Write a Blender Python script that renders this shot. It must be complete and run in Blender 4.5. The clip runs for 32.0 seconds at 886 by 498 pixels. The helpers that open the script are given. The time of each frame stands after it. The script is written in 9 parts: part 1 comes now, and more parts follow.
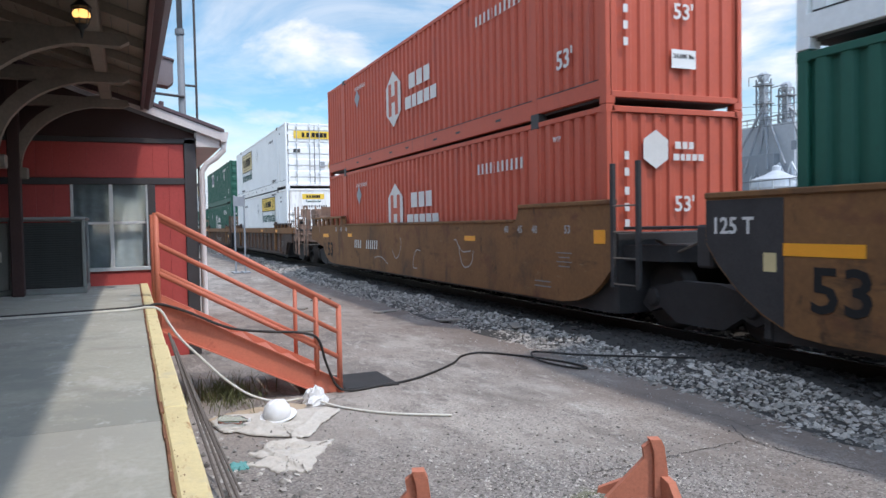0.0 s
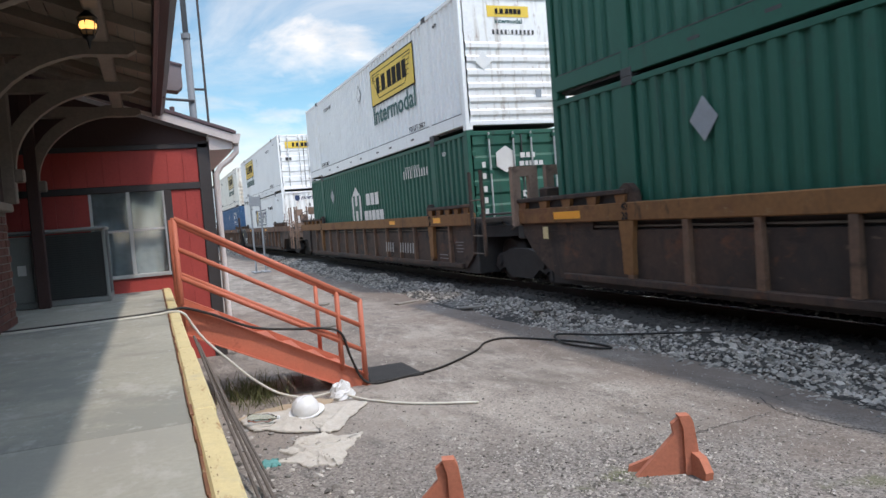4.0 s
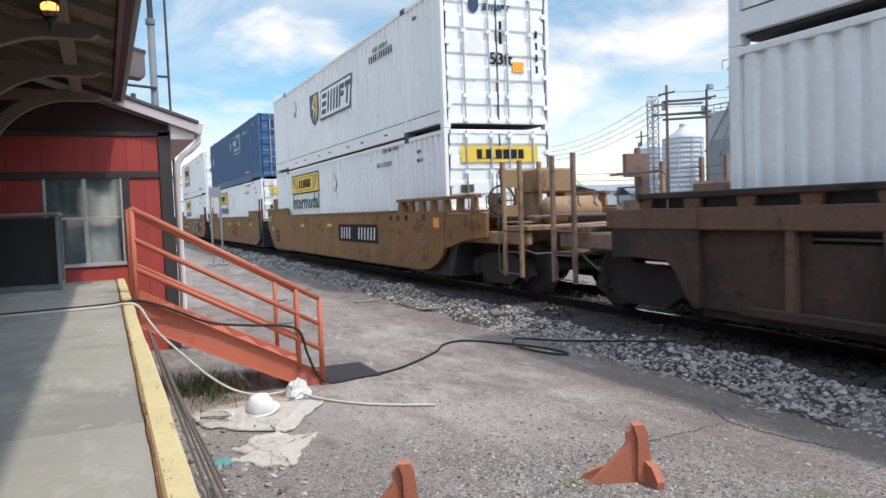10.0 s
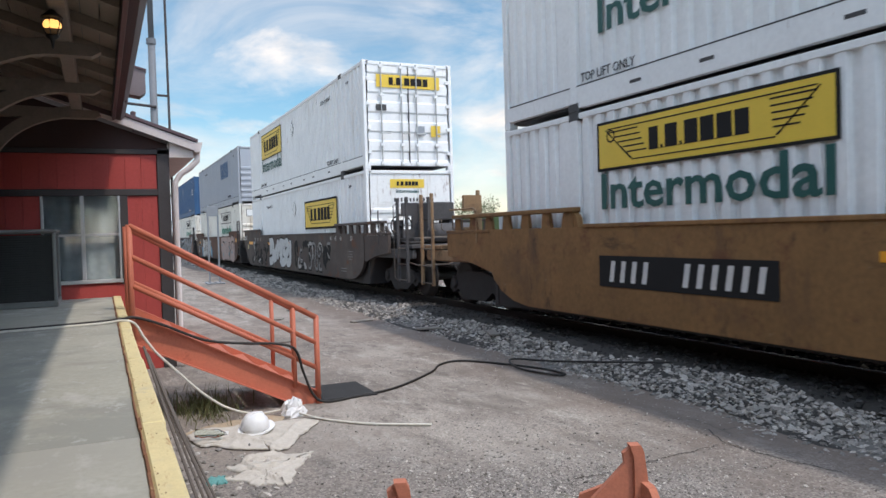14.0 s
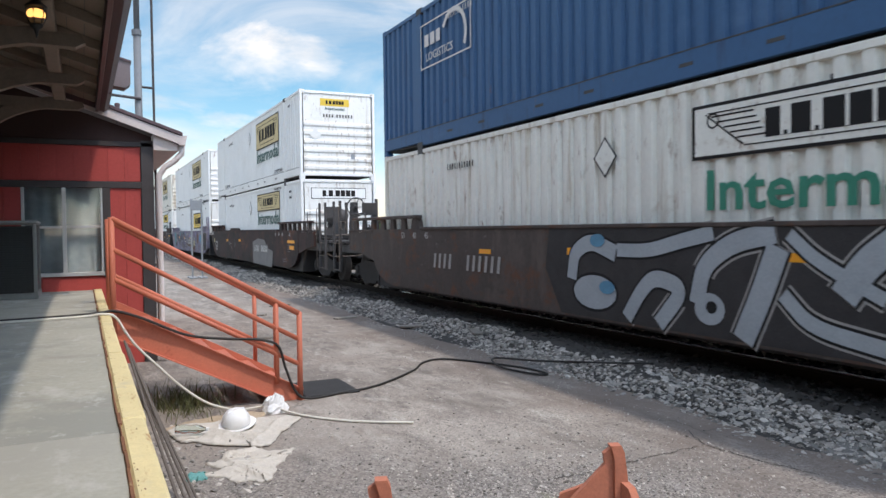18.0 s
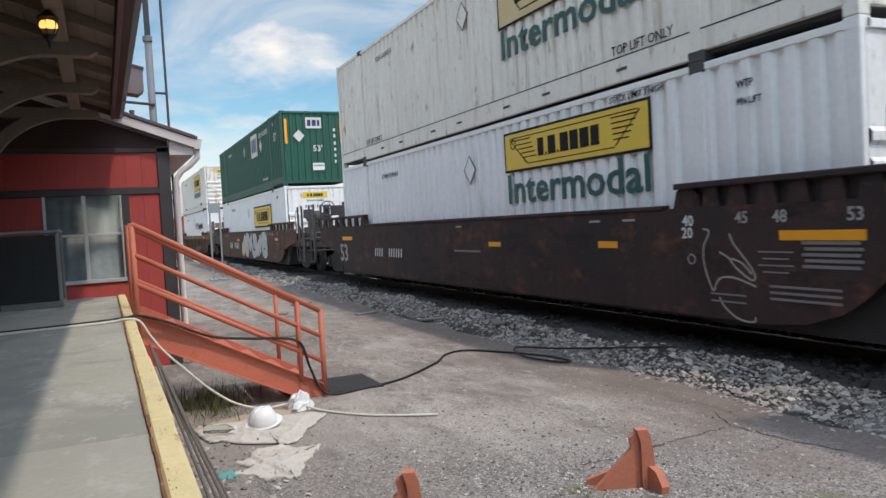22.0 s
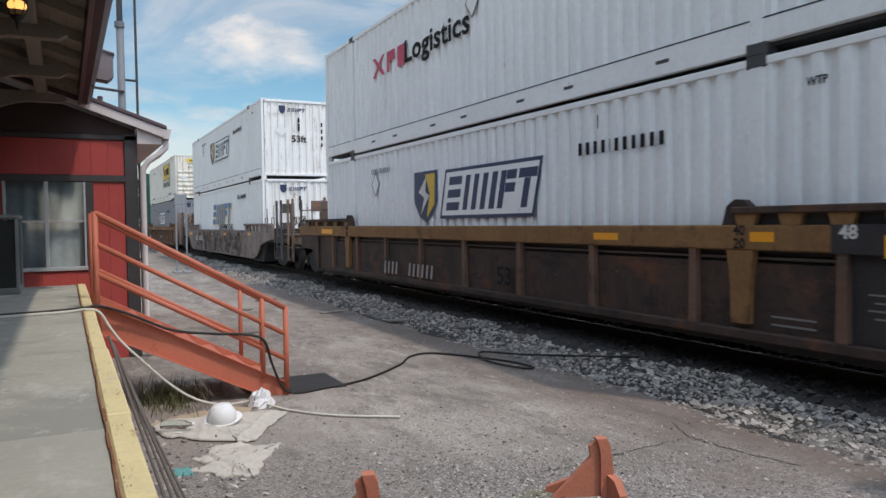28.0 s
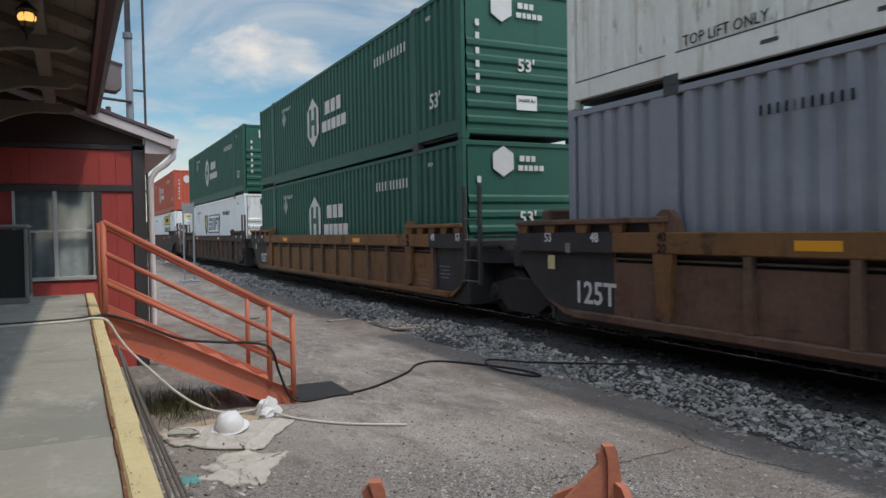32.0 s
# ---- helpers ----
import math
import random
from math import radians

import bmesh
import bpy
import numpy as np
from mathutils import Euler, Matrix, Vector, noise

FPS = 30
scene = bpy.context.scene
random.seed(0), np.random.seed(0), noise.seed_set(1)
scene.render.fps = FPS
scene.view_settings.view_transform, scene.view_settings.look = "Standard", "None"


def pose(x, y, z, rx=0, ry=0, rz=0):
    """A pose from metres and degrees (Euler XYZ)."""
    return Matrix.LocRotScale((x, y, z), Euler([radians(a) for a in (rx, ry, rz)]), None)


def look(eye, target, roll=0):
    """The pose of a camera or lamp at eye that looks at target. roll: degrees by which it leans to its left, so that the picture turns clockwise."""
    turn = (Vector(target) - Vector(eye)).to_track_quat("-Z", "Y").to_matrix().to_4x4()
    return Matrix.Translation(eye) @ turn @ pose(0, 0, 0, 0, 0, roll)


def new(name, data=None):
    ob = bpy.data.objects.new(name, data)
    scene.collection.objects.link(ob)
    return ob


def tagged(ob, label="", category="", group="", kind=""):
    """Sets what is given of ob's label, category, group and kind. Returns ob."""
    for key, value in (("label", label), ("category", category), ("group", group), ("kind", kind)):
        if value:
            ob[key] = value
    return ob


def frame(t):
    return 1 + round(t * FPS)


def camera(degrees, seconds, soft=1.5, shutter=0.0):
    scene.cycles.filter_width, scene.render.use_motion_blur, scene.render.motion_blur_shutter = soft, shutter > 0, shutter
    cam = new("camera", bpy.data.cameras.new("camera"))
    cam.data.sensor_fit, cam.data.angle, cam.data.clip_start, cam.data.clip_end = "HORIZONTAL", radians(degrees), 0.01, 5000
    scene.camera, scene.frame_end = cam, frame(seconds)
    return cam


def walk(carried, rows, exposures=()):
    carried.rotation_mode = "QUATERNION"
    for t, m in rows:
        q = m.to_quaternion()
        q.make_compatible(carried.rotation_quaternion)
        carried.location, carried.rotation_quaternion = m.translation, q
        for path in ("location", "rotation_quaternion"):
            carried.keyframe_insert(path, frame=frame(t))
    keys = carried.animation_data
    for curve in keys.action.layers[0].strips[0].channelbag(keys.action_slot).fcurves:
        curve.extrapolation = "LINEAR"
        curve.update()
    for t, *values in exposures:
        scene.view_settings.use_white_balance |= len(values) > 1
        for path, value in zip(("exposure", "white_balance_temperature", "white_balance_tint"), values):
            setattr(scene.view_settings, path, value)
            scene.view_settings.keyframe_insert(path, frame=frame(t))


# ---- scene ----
# ---- camera: stands on the platform, turned by a hand ----
cam = camera(62.0, 32.0, 1.5, 0.07)
ROWS = [
    (0, 0.015, -0.005, 1.790, -22.96, -1.97, 1.05),
    (0.5, 0.009, -0.004, 1.792, -23.08, -2.09, 1.40),
    (1, 0.011, -0.009, 1.794, -22.34, -2.16, 2.27),
    (1.4, 0.011, -0.009, 1.792, -22.08, -2.15, 3.27),
    (1.5, 0.013, -0.010, 1.789, -21.79, -2.12, 2.86),
    (2, 0.016, -0.007, 1.790, -21.77, -2.21, 3.05),
    (2.5, 0.015, -0.007, 1.790, -21.65, -2.49, 3.87),
    (3, 0.018, -0.010, 1.790, -21.79, -2.59, 3.87),
    (3.5, 0.019, -0.006, 1.790, -21.76, -2.67, 4.05),
    (5.5, 0.015, -0.013, 1.798, -21.67, -3.20, 5.47),
    (6, 0.016, -0.013, 1.794, -21.59, -3.05, 5.28),
    (6.5, 0.013, -0.009, 1.799, -20.94, -3.08, 5.20),
    (7, 0.019, -0.011, 1.799, -20.17, -3.39, 5.66),
    (7.5, 0.019, -0.012, 1.792, -21.44, -3.25, 6.79),
    (8, 0.016, -0.004, 1.799, -22.22, -3.91, 5.69),
    (8.5, 0.016, -0.007, 1.798, -21.97, -3.93, 6.14),
    (9, 0.009, -0.008, 1.798, -22.96, -3.93, 4.38),
    (9.5, 0.000, 0.011, 1.804, -23.73, -3.56, 2.35),
    (10, 0.004, 0.014, 1.818, -24.67, -3.04, 2.07),
    (10.5, 0.002, 0.010, 1.805, -24.54, -2.70, 1.58),
    (11, -0.006, 0.015, 1.806, -25.14, -2.60, 1.43),
    (11.5, -0.007, 0.019, 1.804, -25.41, -2.16, 1.40),
    (12, -0.004, 0.015, 1.803, -25.75, -2.20, 1.73),
    (12.5, -0.005, 0.014, 1.802, -24.51, -1.51, 1.50),
    (13, 0.002, -0.002, 1.790, -24.56, -1.43, 1.32),
    (13.5, -0.006, 0.005, 1.800, -24.94, -1.38, 1.74),
    (15.5, 0.001, -0.001, 1.801, -24.88, -1.61, 0.96),
    (16, -0.004, 0.001, 1.802, -25.14, -1.61, 0.93),
    (16.5, -0.002, 0.001, 1.801, -24.96, -1.44, 1.18),
    (17, -0.004, 0.001, 1.804, -25.03, -1.52, 0.99),
    (17.5, -0.010, 0.001, 1.802, -25.50, -1.43, 0.65),
    (18, -0.007, 0.004, 1.805, -26.06, -1.60, 0.68),
    (18.5, -0.007, 0.008, 1.804, -26.04, -1.25, 0.57),
    (19, -0.006, 0.005, 1.801, -25.82, -1.08, 1.00),
    (19.5, -0.007, -0.001, 1.802, -25.99, -1.15, 1.34),
    (20, -0.009, -0.002, 1.800, -26.04, -1.33, 1.73),
    (20.5, -0.010, 0.001, 1.801, -25.90, -1.15, 1.47),
    (21, -0.009, -0.002, 1.802, -25.52, -1.31, 1.69),
    (21.5, -0.007, -0.001, 1.803, -25.26, -1.50, 2.31),
    (22, -0.006, -0.004, 1.800, -24.74, -2.15, 3.16),
    (22.5, -0.006, 0.004, 1.807, -24.44, -2.29, 2.68),
    (23, -0.004, -0.008, 1.806, -24.76, -2.31, 2.17),
    (23.5, -0.008, -0.005, 1.806, -25.24, -1.95, 0.51),
    (24, -0.013, 0.004, 1.797, -25.75, -2.00, 0.70),
    (24.5, -0.011, 0.005, 1.804, -26.12, -2.15, 0.88),
    (25, -0.011, 0.004, 1.804, -26.07, -2.05, 0.85),
    (25.5, -0.011, 0.001, 1.802, -25.98, -1.53, 0.58),
    (27.5, -0.008, 0.008, 1.805, -26.78, -1.85, 0.88),
    (28, -0.009, 0.008, 1.807, -27.13, -2.08, 0.70),
    (28.5, -0.007, 0.004, 1.808, -27.06, -1.96, 0.94),
    (29, -0.009, 0.011, 1.794, -26.80, -1.53, 0.70),
    (29.5, -0.005, 0.007, 1.804, -26.67, -1.59, 1.03),
    (30, -0.002, 0.004, 1.801, -26.66, -1.45, 1.16),
    (30.5, -0.004, -0.001, 1.800, -26.67, -1.35, 1.29),
    (31, -0.010, -0.003, 1.799, -26.38, -1.33, 1.40),
    (31.5, -0.010, -0.007, 1.799, -26.50, -1.33, 1.02),
    (32, -0.012, -0.006, 1.804, -26.63, -1.44, 0.95),
]
EXPOSURES = [(0.0, 0.42, 6700, 15), (2.0, 0.44, 7300, 15), (3.0, 0.34, 7150, 16), (5.5, 0.46, 7150, 16), (9.0, 0.46, 7200, 16), (13.0, 0.24, 7100, 16), (17.0, 0.40, 7300, 16), (19.0, 0.38, 7100, 16), (21.0, 0.22, 7400, 16), (24.0, 0.18, 7250, 15), (28.0, 0.02, 7300, 16), (29.0, 0.06, 7300, 16), (31.0, 0.06, 7300, 16), (32.0, -0.16, 7300, 14)]
walk(cam, [(t, pose(x, y, z, 90 + pitch, roll, yaw)) for t, x, y, z, yaw, pitch, roll in ROWS], EXPOSURES)

# ---- sky and sun ----
SUN = Vector((0.28, -0.50, 1.0)).normalized()
world = bpy.data.worlds.new("sky")
scene.world = world
world.use_nodes = True
wn, wl = world.node_tree.nodes, world.node_tree.links
wn.clear()


def wnode(kind, **values):
    n = wn.new(kind)
    for key, value in values.items():
        n.inputs[key].default_value = value
    return n


sky = wn.new("ShaderNodeTexSky")
sky.sky_type, sky.sun_disc = "NISHITA", False
sky.sun_elevation, sky.sun_rotation = math.asin(SUN.z), math.atan2(SUN.x, SUN.y)
sky.air_density, sky.dust_density, sky.ozone_density = 1.0, 0.2, 3.0
clear = wnode("ShaderNodeHueSaturation", Saturation=1.25, Value=1.25)
clear.inputs["Hue"].default_value = 0.485
wl.new(sky.outputs["Color"], clear.inputs["Color"])
where = wn.new("ShaderNodeTexCoord")
flat = wn.new("ShaderNodeMapping")
flat.inputs["Scale"].default_value = (1.0, 1.0, 2.6)
flat.inputs["Location"].default_value = (2.3, 0.7, 1.1)
wl.new(where.outputs["Generated"], flat.inputs["Vector"])
puff = wnode("ShaderNodeTexNoise", Scale=3.4, Detail=10.0, Roughness=0.56, Distortion=0.3)
wl.new(flat.outputs["Vector"], puff.inputs["Vector"])
veil = wnode("ShaderNodeTexNoise", Scale=2.0, Detail=8.0, Roughness=0.62, Distortion=1.1)
wl.new(flat.outputs["Vector"], veil.inputs["Vector"])
ramp = wn.new("ShaderNodeValToRGB")
ramp.color_ramp.elements[0].position, ramp.color_ramp.elements[1].position = 0.52, 0.70
up = wn.new("ShaderNodeSeparateXYZ")
wl.new(where.outputs["Generated"], up.inputs[0])
low = wnode("ShaderNodeMapRange")
for key, value in (("From Min", 0.02), ("From Max", 0.42), ("To Min", 0.085), ("To Max", -0.01)):
    low.inputs[key].default_value = value
wl.new(up.outputs["Z"], low.inputs["Value"])
pile = wn.new("ShaderNodeMath")
pile.operation = "ADD"
wl.new(puff.outputs["Fac"], pile.inputs[0])
wl.new(low.outputs["Result"], pile.inputs[1])
wl.new(pile.outputs[0], ramp.inputs["Fac"])
ramp2 = wn.new("ShaderNodeValToRGB")
ramp2.color_ramp.elements[0].position, ramp2.color_ramp.elements[1].position = 0.36, 0.66
ramp2.color_ramp.elements[1].color = (0.7, 0.7, 0.7, 1)
wl.new(veil.outputs["Fac"], ramp2.inputs["Fac"])
most = wn.new("ShaderNodeMath")
most.operation = "MAXIMUM"
wl.new(ramp.outputs["Color"], most.inputs[0])
wl.new(ramp2.outputs["Color"], most.inputs[1])
mixer = wn.new("ShaderNodeMix")
mixer.data_type = "RGBA"
body = wnode("ShaderNodeTexNoise", Scale=7.0, Detail=6.0, Roughness=0.55)
wl.new(flat.outputs["Vector"], body.inputs["Vector"])
relief = wn.new("ShaderNodeValToRGB")
relief.color_ramp.elements[0].position, relief.color_ramp.elements[1].position = 0.36, 0.60
relief.color_ramp.elements[0].color, relief.color_ramp.elements[1].color = (6.0, 6.5, 7.0, 1), (9.0, 9.0, 8.9, 1)
wl.new(body.outputs["Fac"], relief.inputs["Fac"])
wl.new(relief.outputs["Color"], mixer.inputs["B"])
wl.new(most.outputs[0], mixer.inputs["Factor"])
wl.new(clear.outputs["Color"], mixer.inputs["A"])
# thin cloud scatters the sun's light widely round its disc
near_sun = wn.new("ShaderNodeVectorMath")
near_sun.operation = "DOT_PRODUCT"
near_sun.inputs[1].default_value = SUN
wl.new(where.outputs["Generated"], near_sun.inputs[0])
glow = wnode("ShaderNodeMapRange")
glow.interpolation_type = "SMOOTHSTEP"
for key, value in (("From Min", 0.10), ("From Max", 1.0), ("To Min", 0.70), ("To Max", 2.0)):
    glow.inputs[key].default_value = value
wl.new(near_sun.outputs["Value"], glow.inputs["Value"])
lit = wn.new("ShaderNodeVectorMath")
lit.operation = "SCALE"
wl.new(mixer.outputs["Result"], lit.inputs[0]), wl.new(glow.outputs["Result"], lit.inputs["Scale"])
back = wnode("ShaderNodeBackground", Strength=0.15)
wl.new(lit.outputs["Vector"], back.inputs["Color"])
wout = wn.new("ShaderNodeOutputWorld")
wl.new(back.outputs[0], wout.inputs["Surface"])

sun = new("sun", bpy.data.lights.new("sun", "SUN"))
sun.data.energy, sun.data.angle, sun.data.color = 1.75, radians(1.5), (1.0, 0.965, 0.92)
sun.matrix_world = look(SUN * 60, (0, 0, 0))


# ---- materials ----
def mat(name, base, rough=0.75, metal=0.0, var=0.18, scale=2.5, fine=45.0, bump=0.15, stain=None, streak=False, random=0.0, emit=0.0, spec=0.4, layers=(), shift=False):
    """A surface with variation at two scales; stain: (colour, share, scale); streak: the stains run downwards; layers: more stains with a scale for each axis; shift: no two pieces alike."""
    m = bpy.data.materials.new(name)
    m.use_nodes = True
    n, l = m.node_tree.nodes, m.node_tree.links
    b = n["Principled BSDF"]
    b.inputs["Roughness"].default_value, b.inputs["Metallic"].default_value = rough, metal
    b.inputs["Specular IOR Level"].default_value = spec
    tc = n.new("ShaderNodeTexCoord")
    place = tc.outputs["Object"]
    if shift:
        own, far, move = n.new("ShaderNodeObjectInfo"), n.new("ShaderNodeMath"), n.new("ShaderNodeVectorMath")
        far.operation = "MULTIPLY"
        far.inputs[1].default_value = 90.0
        l.new(own.outputs["Random"], far.inputs[0])
        l.new(place, move.inputs[0]), l.new(far.outputs[0], move.inputs[1])
        place = move.outputs["Vector"]
    big, small = n.new("ShaderNodeTexNoise"), n.new("ShaderNodeTexNoise")
    for t, s, d in ((big, scale, 6.0), (small, fine, 4.0)):
        t.inputs["Scale"].default_value, t.inputs["Detail"].default_value, t.inputs["Roughness"].default_value = s, d, 0.6
        l.new(place, t.inputs["Vector"])
    add = n.new("ShaderNodeMath")
    add.operation = "ADD"
    l.new(big.outputs["Fac"], add.inputs[0]), l.new(small.outputs["Fac"], add.inputs[1])
    span = n.new("ShaderNodeMapRange")
    span.inputs["From Min"].default_value, span.inputs["From Max"].default_value = 0.6, 1.4
    span.inputs["To Min"].default_value, span.inputs["To Max"].default_value = 1 - var, 1 + var
    l.new(add.outputs[0], span.inputs["Value"])
    value = span.outputs["Result"]
    if random:
        info, r = n.new("ShaderNodeObjectInfo"), n.new("ShaderNodeMapRange")
        r.inputs["To Min"].default_value, r.inputs["To Max"].default_value = 1 - random, 1 + random
        l.new(info.outputs["Random"], r.inputs["Value"])
        by = n.new("ShaderNodeMath")
        by.operation = "MULTIPLY"
        l.new(value, by.inputs[0]), l.new(r.outputs["Result"], by.inputs[1])
        value = by.outputs[0]
    col = n.new("ShaderNodeMix")
    col.data_type, col.blend_type = "RGBA", "MULTIPLY"
    col.inputs["Factor"].default_value = 1.0
    col.inputs["A"].default_value = (*base, 1)
    l.new(value, col.inputs["B"])
    out = col.outputs["Result"]
    first = [] if not stain else [(stain[0], stain[1], (stain[2] * 5, stain[2] * 5, stain[2] * 0.35) if streak else (stain[2],) * 3)]
    for i, (colour, share, size) in enumerate(first + list(layers)):
        mp = n.new("ShaderNodeMapping")
        mp.inputs["Scale"].default_value = size
        mp.inputs["Location"].default_value = (3.1 + 5.3 * i, 7.7 - 2.9 * i, 1.3 + 4.1 * i)
        l.new(place, mp.inputs["Vector"])
        st = n.new("ShaderNodeTexNoise")
        st.inputs["Scale"].default_value, st.inputs["Detail"].default_value, st.inputs["Roughness"].default_value = 1.0, 7.0, 0.68
        l.new(mp.outputs["Vector"], st.inputs["Vector"])
        rp = n.new("ShaderNodeMapRange")
        rp.inputs["From Min"].default_value, rp.inputs["From Max"].default_value = 0.72 - share * 0.4, 0.86 - share * 0.4
        l.new(st.outputs["Fac"], rp.inputs["Value"])
        mx = n.new("ShaderNodeMix")
        mx.data_type = "RGBA"
        mx.inputs["B"].default_value = (*colour, 1)
        l.new(rp.outputs["Result"], mx.inputs["Factor"]), l.new(out, mx.inputs["A"])
        out = mx.outputs["Result"]
    l.new(out, b.inputs["Base Color"])
    if bump:
        bp = n.new("ShaderNodeBump")
        bp.inputs["Strength"].default_value, bp.inputs["Distance"].default_value = bump, 0.01
        l.new(small.outputs["Fac"], bp.inputs["Height"]), l.new(bp.outputs["Normal"], b.inputs["Normal"])
    if emit:
        b.inputs["Emission Color"].default_value, b.inputs["Emission Strength"].default_value = (*base, 1), emit
    return m


def glass_mat(name, tint=(0.9, 0.95, 0.95)):
    m = bpy.data.materials.new(name)
    m.use_nodes = True
    b = m.node_tree.nodes["Principled BSDF"]
    b.inputs["Base Color"].default_value = (*tint, 1)
    b.inputs["Transmission Weight"].default_value, b.inputs["Roughness"].default_value, b.inputs["IOR"].default_value = 1.0, 0.03, 1.45
    return m


CONCRETE = mat("platform concrete", (0.385, 0.375, 0.31), 0.85, var=0.16, scale=1.1, fine=30, bump=0.2, stain=((0.29, 0.29, 0.25), 0.66, 0.9), layers=[((0.50, 0.49, 0.44), 0.42, (3.2, 1.6, 4)), ((0.30, 0.28, 0.24), 0.36, (1.2, 5, 2)), ((0.52, 0.51, 0.47), 0.34, (9, 5, 6))])
NEW_CONCRETE = mat("paler platform concrete", (0.385, 0.375, 0.315), 0.85, var=0.14, scale=1.1, fine=30, bump=0.2, stain=((0.36, 0.35, 0.30), 0.6, 0.9), layers=[((0.50, 0.49, 0.44), 0.4, (3.2, 1.6, 4))])
YELLOW_EDGE = mat("worn yellow paint", (0.72, 0.60, 0.32), 0.7, var=0.12, scale=4, fine=60, stain=((0.40, 0.36, 0.28), 0.22, 9.0), layers=[((0.42, 0.22, 0.09), 0.34, (22, 5, 8)), ((0.62, 0.53, 0.33), 0.4, (3, 2, 2))])
EDGE_SIDE = mat("weathered platform side", (0.30, 0.28, 0.25), 0.9, var=0.3, scale=3, stain=((0.12, 0.10, 0.08), 0.4, 4))
ORANGE = mat("faded orange steel paint", (0.56, 0.165, 0.098), 0.58, var=0.14, scale=3, fine=50, bump=0.06, stain=((0.38, 0.095, 0.055), 0.25, 5))
STOP_ORANGE = mat("chalky orange paint", (0.50, 0.175, 0.105), 0.8, var=0.2, scale=6, stain=((0.33, 0.10, 0.06), 0.3, 9))
RED_BOARD = mat("red painted boards", (0.43, 0.065, 0.055), 0.72, var=0.14, scale=2, fine=30, random=0.06, stain=((0.22, 0.03, 0.03), 0.2, 3), streak=True)
DARK_TRIM = mat("dark brown trim", (0.055, 0.048, 0.048), 0.65, var=0.2)
SOFFIT = mat("brown soffit boards", (0.25, 0.205, 0.165), 0.75, var=0.15, scale=3)
BRACKET = mat("tan bracket timber", (0.21, 0.17, 0.14), 0.75, var=0.2, scale=4, fine=30)
EDGE_RUST = mat("rusted edge steel", (0.21, 0.095, 0.05), 0.9, var=0.35, scale=9, stain=((0.50, 0.40, 0.22), 0.3, 14))
# board colour, also standing in for shade on the recess and far post
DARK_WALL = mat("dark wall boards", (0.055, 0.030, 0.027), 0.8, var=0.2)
BRICK = mat("old red brick", (0.12, 0.045, 0.032), 0.9, var=0.3, scale=9, random=0.2, bump=0.3)
MORTAR = mat("mortar", (0.20, 0.17, 0.15), 0.95)
GUTTER = mat("dark maroon gutter", (0.10, 0.06, 0.065), 0.45, var=0.15)
WHITE_TRIM = mat("dusty white trim", (0.60, 0.53, 0.50), 0.6, var=0.12, stain=((0.35, 0.29, 0.27), 0.25, 3), streak=True)
ROOF = mat("grey shingles", (0.16, 0.15, 0.15), 0.9, var=0.25, scale=12)
ALUM = mat("aluminium window frame", (0.55, 0.56, 0.56), 0.4, metal=0.6, var=0.08)
BLIND = mat("grey curtain", (0.26, 0.30, 0.32), 0.9, var=0.3, scale=2.0, fine=12)
ROOM = mat("dim room", (0.06, 0.06, 0.06), 0.9)
GLASS = glass_mat("window glass")
AC_DARK = mat("dark condenser louvres", (0.055, 0.058, 0.055), 0.55, var=0.2)
AC_FRAME = mat("grey condenser casing", (0.22, 0.23, 0.22), 0.5, var=0.12)
BLACK_IRON = mat("black iron", (0.02, 0.02, 0.02), 0.5)
GLOW = mat("lit bulb", (1.0, 0.55, 0.16), 0.4, var=0.0, bump=0, emit=1.3)
AMBER = mat("amber globe", (0.10, 0.06, 0.03), 0.25, var=0.05, bump=0, emit=0.25)
STEEL_GREY = mat("galvanised steel", (0.27, 0.29, 0.31), 0.5, metal=0.3, var=0.15, scale=4)
MAST_GREY = mat("weathered mast steel", (0.15, 0.16, 0.17), 0.6, var=0.2, scale=3)
LAMP_BOX = mat("dull mauve lamp housing", (0.17, 0.135, 0.135), 0.6, var=0.12)
RUBBER = mat("black rubber hose", (0.022, 0.02, 0.018), 0.6)
WHITE_HOSE = mat("off-white hose", (0.66, 0.63, 0.55), 0.55, var=0.12)
MAT_DARK = mat("dark rubber mat", (0.030, 0.030, 0.030), 0.85, var=0.25, scale=5)
CLOTH = mat("dirty canvas", (0.52, 0.48, 0.42), 0.9, var=0.16, scale=7, stain=((0.36, 0.31, 0.24), 0.3, 4), bump=0.3, layers=[((0.54, 0.51, 0.46), 0.4, (3, 9, 3))])
CARDBOARD = mat("weathered cardboard", (0.42, 0.33, 0.23), 0.9, var=0.2, scale=5, stain=((0.28, 0.21, 0.14), 0.35, 5))
BOTTLE = glass_mat("clear bottle plastic", (0.82, 0.90, 0.84))
WHITE_PLASTIC = mat("white plastic", (0.78, 0.78, 0.77), 0.4, var=0.06)
TEAL = mat("teal plastic", (0.10, 0.30, 0.28), 0.5)
OLD_WOOD = mat("grey weathered timber", (0.21, 0.19, 0.165), 0.9, var=0.3, scale=6, fine=60, random=0.2)
STONE = mat("grey ballast stone", (0.262, 0.240, 0.214), 0.9, var=0.35, scale=11, fine=70, bump=0.3)
PEBBLE = mat("mixed gravel", (0.27, 0.25, 0.225), 0.9, var=0.4, scale=9, fine=60)
